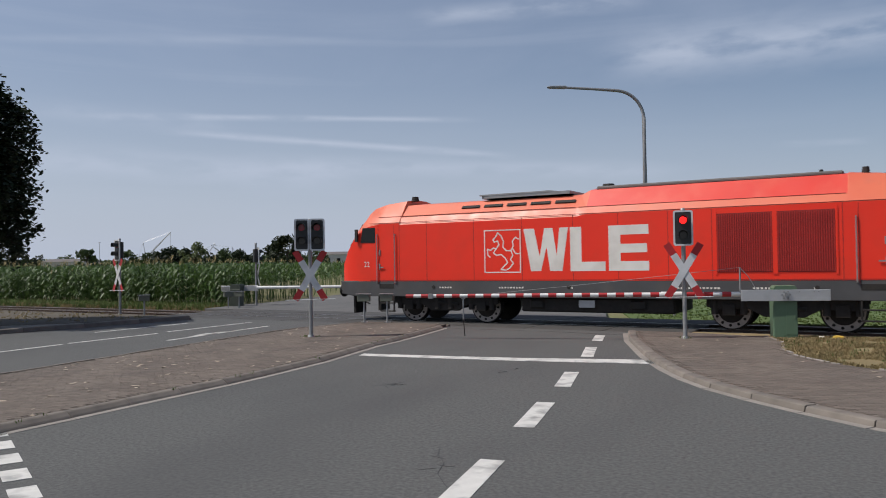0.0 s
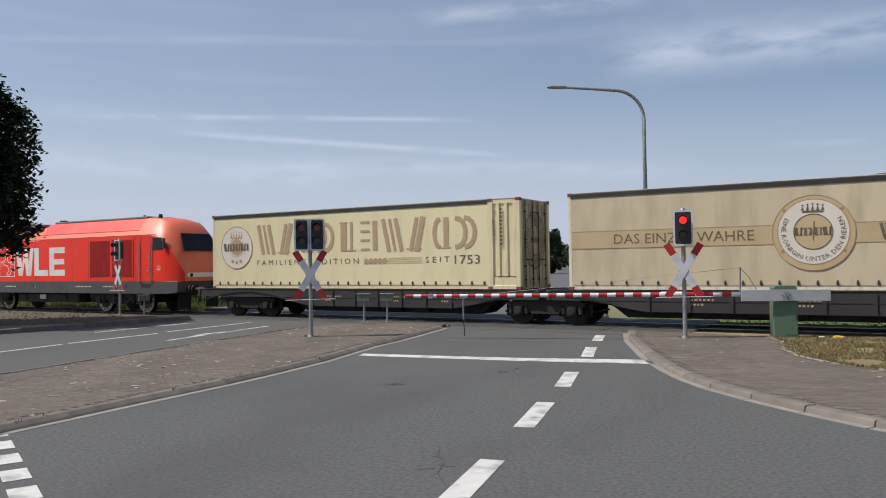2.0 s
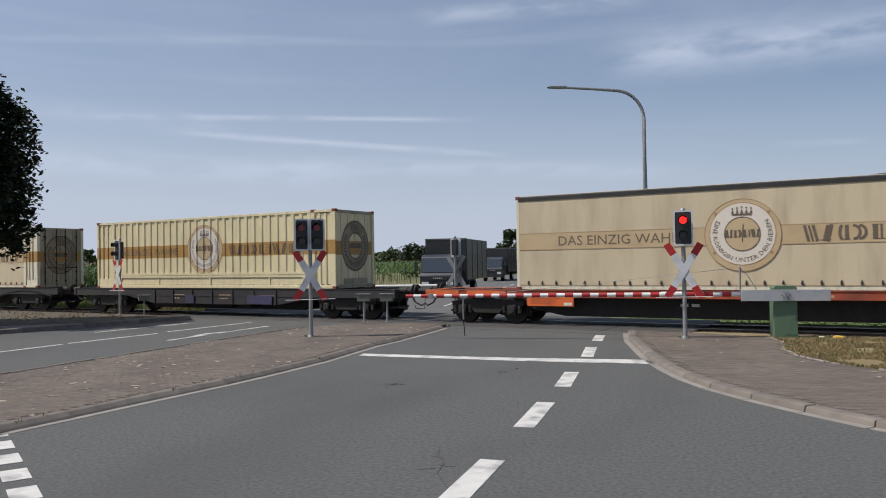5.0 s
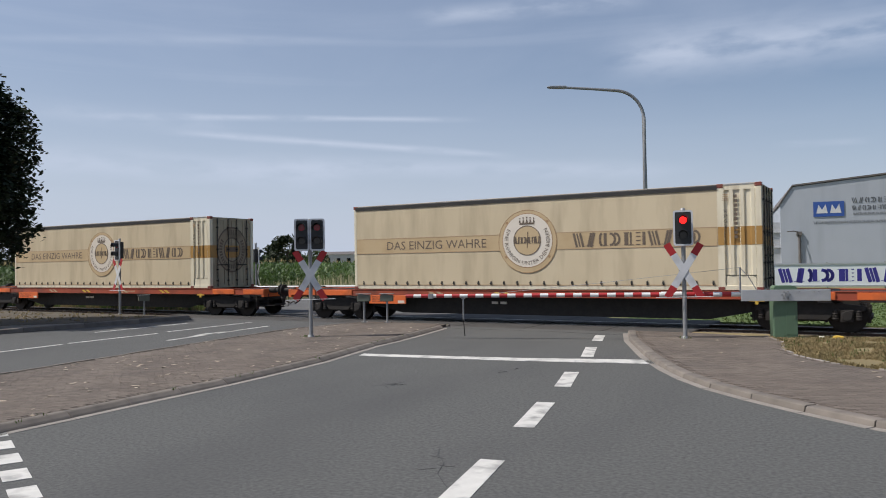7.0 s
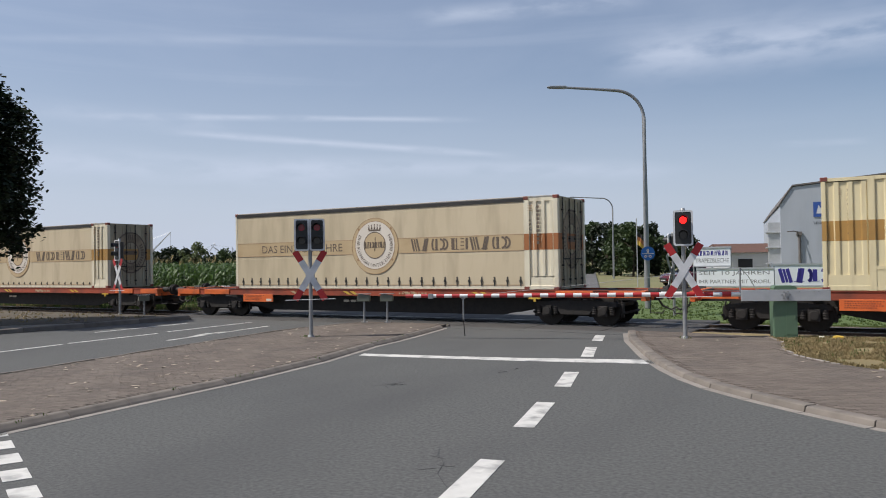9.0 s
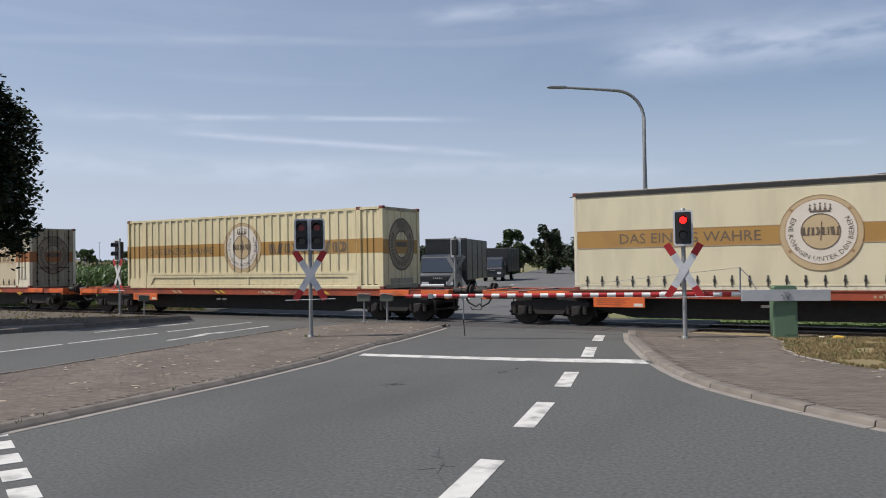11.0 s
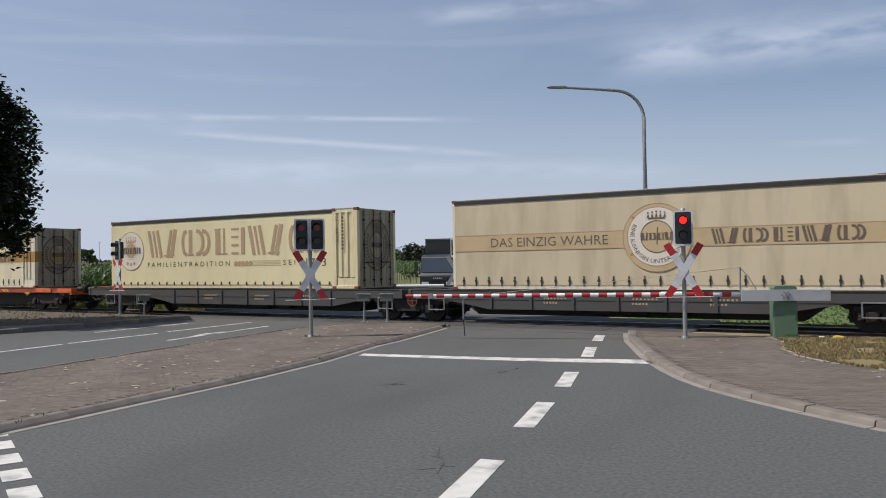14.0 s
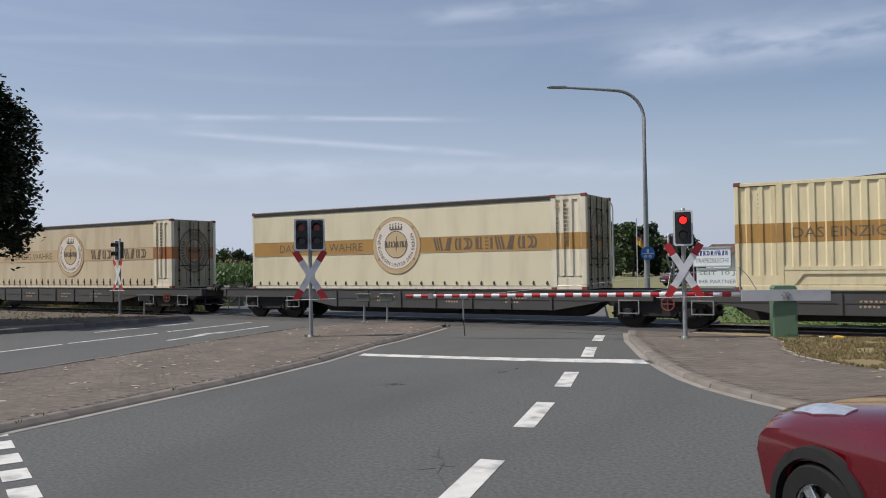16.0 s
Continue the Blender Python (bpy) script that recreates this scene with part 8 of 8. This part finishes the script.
# ------------------------------------------------------------------ red car
def red_car():
    paint = surface("candy_red_paint", (0.125, 0.002, 0.008), (0.105, 0.0015, 0.006), 0.22, metal=0.3, scale=2, coat=1.0)
    root = thing("car", "shiny dark red compact crossover car with black wheel arches", "car", at=(0, 0, 0))
    # side outline with two wheel openings; the nose points along -x
    W = 0.88

    def arch(cx, r, n=12):
        return [(cx + r * math.cos(math.pi * k / n), 0.33 + r * math.sin(math.pi * k / n)) for k in range(n + 1)]
    front, rear, rr = 0.86, 3.39, 0.385
    outline = [(0.12, 0.30), (0.03, 0.42), (0.0, 0.60), (0.06, 0.78), (0.22, 0.93), (0.60, 1.02), (1.25, 1.08), (3.95, 1.12), (4.10, 0.95), (4.12, 0.55), (4.02, 0.30)]
    bottom = [(rear + rr, 0.30)] + arch(rear, rr) + [(rear - rr, 0.24), (front + rr, 0.24)] + arch(front, rr) + [(front - rr, 0.30)]
    poly = outline + bottom
    def crown_at(x, z, u):
        """A point of the outline moved to the share u of the half-width: bonnet and nose are rounded."""
        k = abs(u)
        if z > 0.62:
            z = 0.62 + (z - 0.62) * (1 - 0.13 * k ** 2 - 0.30 * k ** 8)
        plan = max(0.0, 1 - x / 0.8)
        return x + 0.17 * plan * k ** 2.5, z
    bm = bmesh.new()
    shares = [-1, -0.985, -0.95, -0.90, -0.82, -0.70, -0.5, -0.25, 0, 0.25, 0.5, 0.70, 0.82, 0.90, 0.95, 0.985, 1]
    slices = []
    for u in shares:
        row = []
        for x, z in poly:
            px, pz = crown_at(x, z, u)
            tuck = 1.0 - (0.035 if z < 0.45 else 0.0) - 0.10 * max(0.0, 1 - x / 0.5) ** 2
            row.append(bm.verts.new((px, u * W * tuck, pz)))
        slices.append(row)
    for A, B in zip(slices, slices[1:]):
        for i in range(len(poly)):
            j = (i + 1) % len(poly)
            bm.faces.new((A[i], A[j], B[j], B[i]))
    bm.faces.new(slices[0])
    bm.faces.new(list(reversed(slices[-1])))
    body = part("body", bm, paint, root, "glossy red body", smooth=42)
    lamp_glass = surface("headlamp_glass", (0.55, 0.58, 0.63), (0.80, 0.83, 0.86), 0.10, metal=0.7, scale=14, coat=1.0)
    for s in (-1, 1):
        # long headlight let into the top of the wing
        bm = bmesh.new()
        grid = []
        for i in range(9):
            x = 0.42 + 0.52 * i / 8
            row = []
            for k in range(6):
                u = 0.66 + 0.22 * k / 5 - 0.05 * abs(i - 4) / 4 * (k - 2.5) / 2.5
                zt = np.interp(x, [0.06, 0.22, 0.60, 1.25], [0.78, 0.93, 1.02, 1.08])
                px, pz = crown_at(x, float(zt), u)
                bulge = 0.026 * math.sin(math.pi * (i + 0.4) / 8.8) * math.sin(math.pi * (k + 0.6) / 6.2)
                row.append(bm.verts.new((px, s * u * W, pz + 0.004 + bulge)))
            grid.append(row)
        for A, B in zip(grid, grid[1:]):
            for k in range(5):
                bm.faces.new((A[k], A[k + 1], B[k + 1], B[k]))
        bmesh.ops.recalc_face_normals(bm, faces=bm.faces)
        bmesh.ops.solidify(bm, geom=bm.faces[:], thickness=0.02)
        part("headlight", bm, lamp_glass, root, "long clear headlight on the wing", smooth=60)
        for cx in (front, rear):
            bm = bmesh.new()
            seg = 20
            for i in range(seg):
                a0, a1 = math.pi * (-0.03 + 1.06 * i / seg), math.pi * (-0.03 + 1.06 * (i + 1) / seg)
                for (r, ya), (r2, yb) in (((rr - 0.02, W - 0.06), (rr - 0.02, W + 0.035)), ((rr - 0.02, W + 0.035), (rr + 0.05, W + 0.02)), ((rr + 0.05, W + 0.02), (rr + 0.06, W - 0.03))):
                    q = [(cx + r * math.cos(a0), s * ya, 0.33 + r * math.sin(a0)), (cx + r2 * math.cos(a0), s * yb, 0.33 + r2 * math.sin(a0)),
                         (cx + r2 * math.cos(a1), s * yb, 0.33 + r2 * math.sin(a1)), (cx + r * math.cos(a1), s * ya, 0.33 + r * math.sin(a1))]
                    bm.faces.new([bm.verts.new(p) for p in q])
            bmesh.ops.remove_doubles(bm, verts=bm.verts[:], dist=0.0005)
            part("wheel_arch", bm, black_rubber, body, "black plastic wheel arch", smooth=60)
            bm = bmesh.new()
            box(bm, cx - rr, cx + rr, s * 0.50 - 0.02, s * 0.50 + 0.02, 0.28, 0.72)
            part("arch_liner", bm, black_rubber, body)
    # greenhouse
    bm = bmesh.new()
    prism(bm, [(1.35, 1.00), (2.1, 1.52), (2.5, 1.58), (3.5, 1.52), (3.98, 1.06)], "y", -0.72, 0.72)
    for v in bm.verts:
        if v.co.z > 1.3:
            v.co.y *= 0.82
    part("cabin", bm, paint, root, bevel=0.04, smooth=50)
    bm = bmesh.new()
    vs = [bm.verts.new(p) for p in ((1.42, -0.66, 1.09), (1.42, 0.66, 1.09), (2.05, 0.55, 1.515), (2.05, -0.55, 1.515))]
    bm.faces.new(vs)
    bmesh.ops.solidify(bm, geom=bm.faces[:], thickness=-0.02)
    part("windscreen", bm, dark_glass, root)
    for s in (-1, 1):
        bm = bmesh.new()
        vs = [bm.verts.new(p) for p in ((1.62, s * 0.733, 1.12), (2.17, s * 0.645, 1.48), (3.3, s * 0.645, 1.46), (3.7, s * 0.733, 1.14))]
        bm.faces.new(vs)
        part("side_window", bm, dark_glass, root)
        bm = bmesh.new()
        box(bm, 1.78, 1.92, s * 0.94 - 0.10, s * 0.94 + 0.10, 1.04, 1.18)
        part("door_mirror", bm, paint, root, bevel=0.04)
        for xx in (1.55, 2.62):
            bm = bmesh.new()
            box(bm, xx, xx + 0.008, s * 0.879 - 0.004, s * 0.879 + 0.004, 0.34, 1.02)
            part("door_joint", bm, black_rubber, body)
    bm = bmesh.new()
    box(bm, -0.005, 0.08, -0.42, 0.42, 0.52, 0.66)
    box(bm, 0.0, 0.10, -0.50, 0.50, 0.34, 0.44)
    part("grille", bm, black_plastic, root, bevel=0.01)
    bm = bmesh.new()
    box(bm, -0.012, 0.02, -0.26, 0.26, 0.455, 0.515)
    part("plate", bm, white_enamel, root, "plain pale number plate")
    bm = bmesh.new()
    box(bm, 1.26, 3.0, -0.885, -0.86, 0.24, 0.33)
    box(bm, 1.26, 3.0, 0.86, 0.885, 0.24, 0.33)
    part("sill", bm, black_rubber, root)
    tyre_bm = bmesh.new()
    seg = 36
    prof = [(0.20, -0.10), (0.31, -0.105), (0.33, -0.07), (0.33, 0.07), (0.31, 0.105), (0.20, 0.10)]
    rings = []
    for i in range(seg):
        a = 2 * math.pi * i / seg
        rings.append([tyre_bm.verts.new((r * math.cos(a), y, r * math.sin(a))) for r, y in prof])
    for i in range(seg):
        A, B = rings[i], rings[(i + 1) % seg]
        for k in range(5):
            tyre_bm.faces.new((A[k], A[k + 1], B[k + 1], B[k]))
    tyre = mesh_of(tyre_bm, "tyre", black_rubber, smooth=40)
    rim_bm = bmesh.new()
    ring_plate(rim_bm, 0, 0, 0.19, 0.222, -0.085, -0.03, 36)
    tube(rim_bm, (0, -0.085, 0), (0, -0.03, 0), 0.05, seg=16)
    for k in range(5):
        a = 2 * math.pi * k / 5
        c, s = math.cos(a), math.sin(a)
        pts = [(-0.035, 0.03), (0.035, 0.03), (0.045, 0.20), (-0.045, 0.20)]
        prism(rim_bm, [(u * c - v * s, u * s + v * c) for u, v in pts], "y", -0.078, -0.04)
    rim = mesh_of(rim_bm, "rim", surface("alloy", (0.62, 0.63, 0.65), (0.55, 0.56, 0.58), 0.25, metal=0.9, scale=5), 0.006)
    hub_bm = bmesh.new()
    tube(hub_bm, (0, -0.02, 0), (0, 0.08, 0), 0.20, seg=24)
    hub = mesh_of(hub_bm, "brake_drum", bogie_mat)
    for cx in (front, rear):
        for s in (-1, 1):
            w = again("wheel", tyre, root)
            w.matrix_parent_inverse = Matrix.Translation((cx, s * 0.80, 0.33)) @ Matrix.Rotation(0 if s < 0 else math.pi, 4, "Z")
            again("rim", rim, w)
            again("brake_drum", hub, w)
            CAR_WHEELS.append((w, s))
    return root


CAR_WHEELS = []
CAR = red_car()
tagged(copy_thing(CAR, Matrix.Translation((*site(17.3, 60.0), GROUND)) @ Matrix.Rotation(AXIS_YAW + 0.3, 4, "Z")), "small red car parked beyond the tracks", group="parked cars")


# pale edging stones between paving and verge
bm = bmesh.new()
box(bm, -0.115, 0.115, -0.035, 0.035, -0.05, 0.0)
_edging = mesh_of(bm, "edging_stone", gutter, 0.01)
_rim = resample(GRASS_EDGE[1:9], 0.25)
for _p, _q in zip(_rim, _rim[1:]):
    if random.random() < 0.72:
        again("edging_stone", _edging, east, (_p.x, _p.y, KERB_H + random.uniform(-0.004, 0.012)), math.atan2(_q.y - _p.y, _q.x - _p.x) + random.uniform(-0.12, 0.12))


# ------------------------------------------------------------------ paving bricks, one by one
def lay_bricks(root, outline, turn, seed, near):
    """Running-bond bricks over an outline: those on the near stretch are pieces of their own, the rest one joined mesh."""
    rng = random.Random(seed)
    c, sn = math.cos(turn), math.sin(turn)
    top = KERB_H - 0.007
    bm = bmesh.new()
    box(bm, -0.097, 0.097, -0.047, 0.047, -0.02, 0.0)
    mesh = mesh_of(bm, "brick", paver)
    xs = [p[0] * c + p[1] * sn for p in outline]
    ys = [-p[0] * sn + p[1] * c for p in outline]
    vs, fs, pieces = [], [], 0
    for j in range(int((max(ys) - min(ys)) / 0.10)):
        v = min(ys) + 0.05 + j * 0.10
        for i in range(int((max(xs) - min(xs)) / 0.20) + 1):
            u = min(xs) + i * 0.20 + (0.10 if j % 2 else 0.0)
            x, y = u * c - v * sn, u * sn + v * c
            if not all(inside((x + du * c - dv * sn, y + du * sn + dv * c), outline) for du, dv in ((-0.11, -0.05), (0.11, -0.05), (0.11, 0.05), (-0.11, 0.05))):
                continue
            z = top + rng.uniform(-0.0008, 0.0008)
            if pieces < 300 and near(x, y):
                again("brick", mesh, root, (x, y, z), turn)
                pieces += 1
                continue
            b = len(vs)
            tilt = rng.uniform(-0.0006, 0.0006)
            for zz, lift in ((z - 0.02, 0.0), (z, tilt)):
                for du, dv in ((-0.097, -0.047), (0.097, -0.047), (0.097, 0.047), (-0.097, 0.047)):
                    vs.append((x + du * c - dv * sn, y + du * sn + dv * c, zz + lift * (1 if du > 0 else -1)))
            fs += [(b + 4, b + 5, b + 6, b + 7), (b, b + 1, b + 5, b + 4), (b + 1, b + 2, b + 6, b + 5), (b + 2, b + 3, b + 7, b + 6), (b + 3, b, b + 4, b + 7)]
    rest = tagged(quads_object("brick_field", vs, fs, paver), kind="stuff")
    rest.parent = root


ISLAND_EDGE = [(x - 0.10, y) for x, y in ISLAND_EAST[1:]] + [(x + 0.13, y) for x, y in reversed(ISLAND_WEST[1:])]
EAST_EDGE = [(x + 0.07, y + 0.10) for x, y in EAST_KERB[:11]] + [(4.0, -9.95)] + list(reversed(GRASS_EDGE[:9]))
lay_bricks(island, ISLAND_EDGE, 0.12, 41, lambda x, y: -18.1 < y < -16.2 and x > -12.9)
lay_bricks(east, EAST_EDGE, 0.45, 42, lambda x, y: y < -10.6 and -2.2 < x < 0.6)


def leaf_litter(name, n, outline, seed):
    rng = random.Random(seed)
    vs, fs = [], []
    for x, y, z in scatter(n, outline, KERB_H - 0.001, seed):
        a, w, h = rng.uniform(0, 6.28), rng.uniform(0.02, 0.06), rng.uniform(0.03, 0.09)
        c, sn = math.cos(a), math.sin(a)
        b = len(vs)
        for u, v, lift in ((-h, 0, 0.004), (-h * 0.2, -w, 0.0), (h, 0, 0.012), (h * 0.1, w, 0.002)):
            vs.append((x + u * c - v * sn, y + u * sn + v * c, z + lift))
        fs += [(b, b + 1, b + 2), (b, b + 2, b + 3)]
    tagged(quads_object(name, vs, fs, surface("dry_leaf", (0.42, 0.36, 0.28), (0.30, 0.24, 0.17), 0.8, scale=6, vary=0.3)), "pale dry leaves scattered over the paving", "dry leaves", kind="stuff")


leaf_litter("dry_leaves", 130, ISLAND_EDGE, 51)
leaf_litter("dry_leaves_east", 26, EAST_EDGE, 52)


# ------------------------------------------------------------------ what moves
def train_shift(t):
    u = (t - 8.0) / 8.0
    return -110.068 * u - 0.774 * u ** 2 + 0.284 * u ** 3 + 0.466 * u ** 4


CAR_END, CAR_TURN, CAR_SPEED = Vector((-0.43, -16.64, 0.0)), 137.0, 1.75


def car_pose(t):
    """The car rolls towards the stop line; its nose is the origin."""
    d = CAR_SPEED * (SECONDS - t)
    a = radians(CAR_TURN)
    way = Vector((math.cos(a), math.sin(a), 0))
    p = CAR_END - way * d
    return pose(p.x, p.y, 0, 0, 0, CAR_TURN - 180)


def motions():
    walk(CAR, [(t, car_pose(t)) for t in range(0, 17)])
    for wheel, s in CAR_WHEELS:
        walk(wheel, [(t / 10, pose(0, 0, 0, 0, s * math.degrees(CAR_SPEED * (t / 10) / 0.33), 0)) for t in range(0, 161)])
    for ob in TRAIN:
        x, z = ob.location.x, ob.location.z
        walk(ob, [(t, pose(x + train_shift(t), 0, z)) for t in range(0, 17)])
    first = {}
    for ob, r in SPINNING:
        if r not in first:
            rows = []
            for f in range(0, 481):
                t = f / 30
                rows.append((t, pose(0, 0, 0, 0, math.degrees(train_shift(t) / r), 0)))
            walk(ob, rows)
            first[r] = ob.animation_data
        else:
            ob.rotation_mode = "QUATERNION"
            ob.animation_data_create()
            ob.animation_data.action = first[r].action
            ob.animation_data.action_slot = first[r].action_slot


motions()
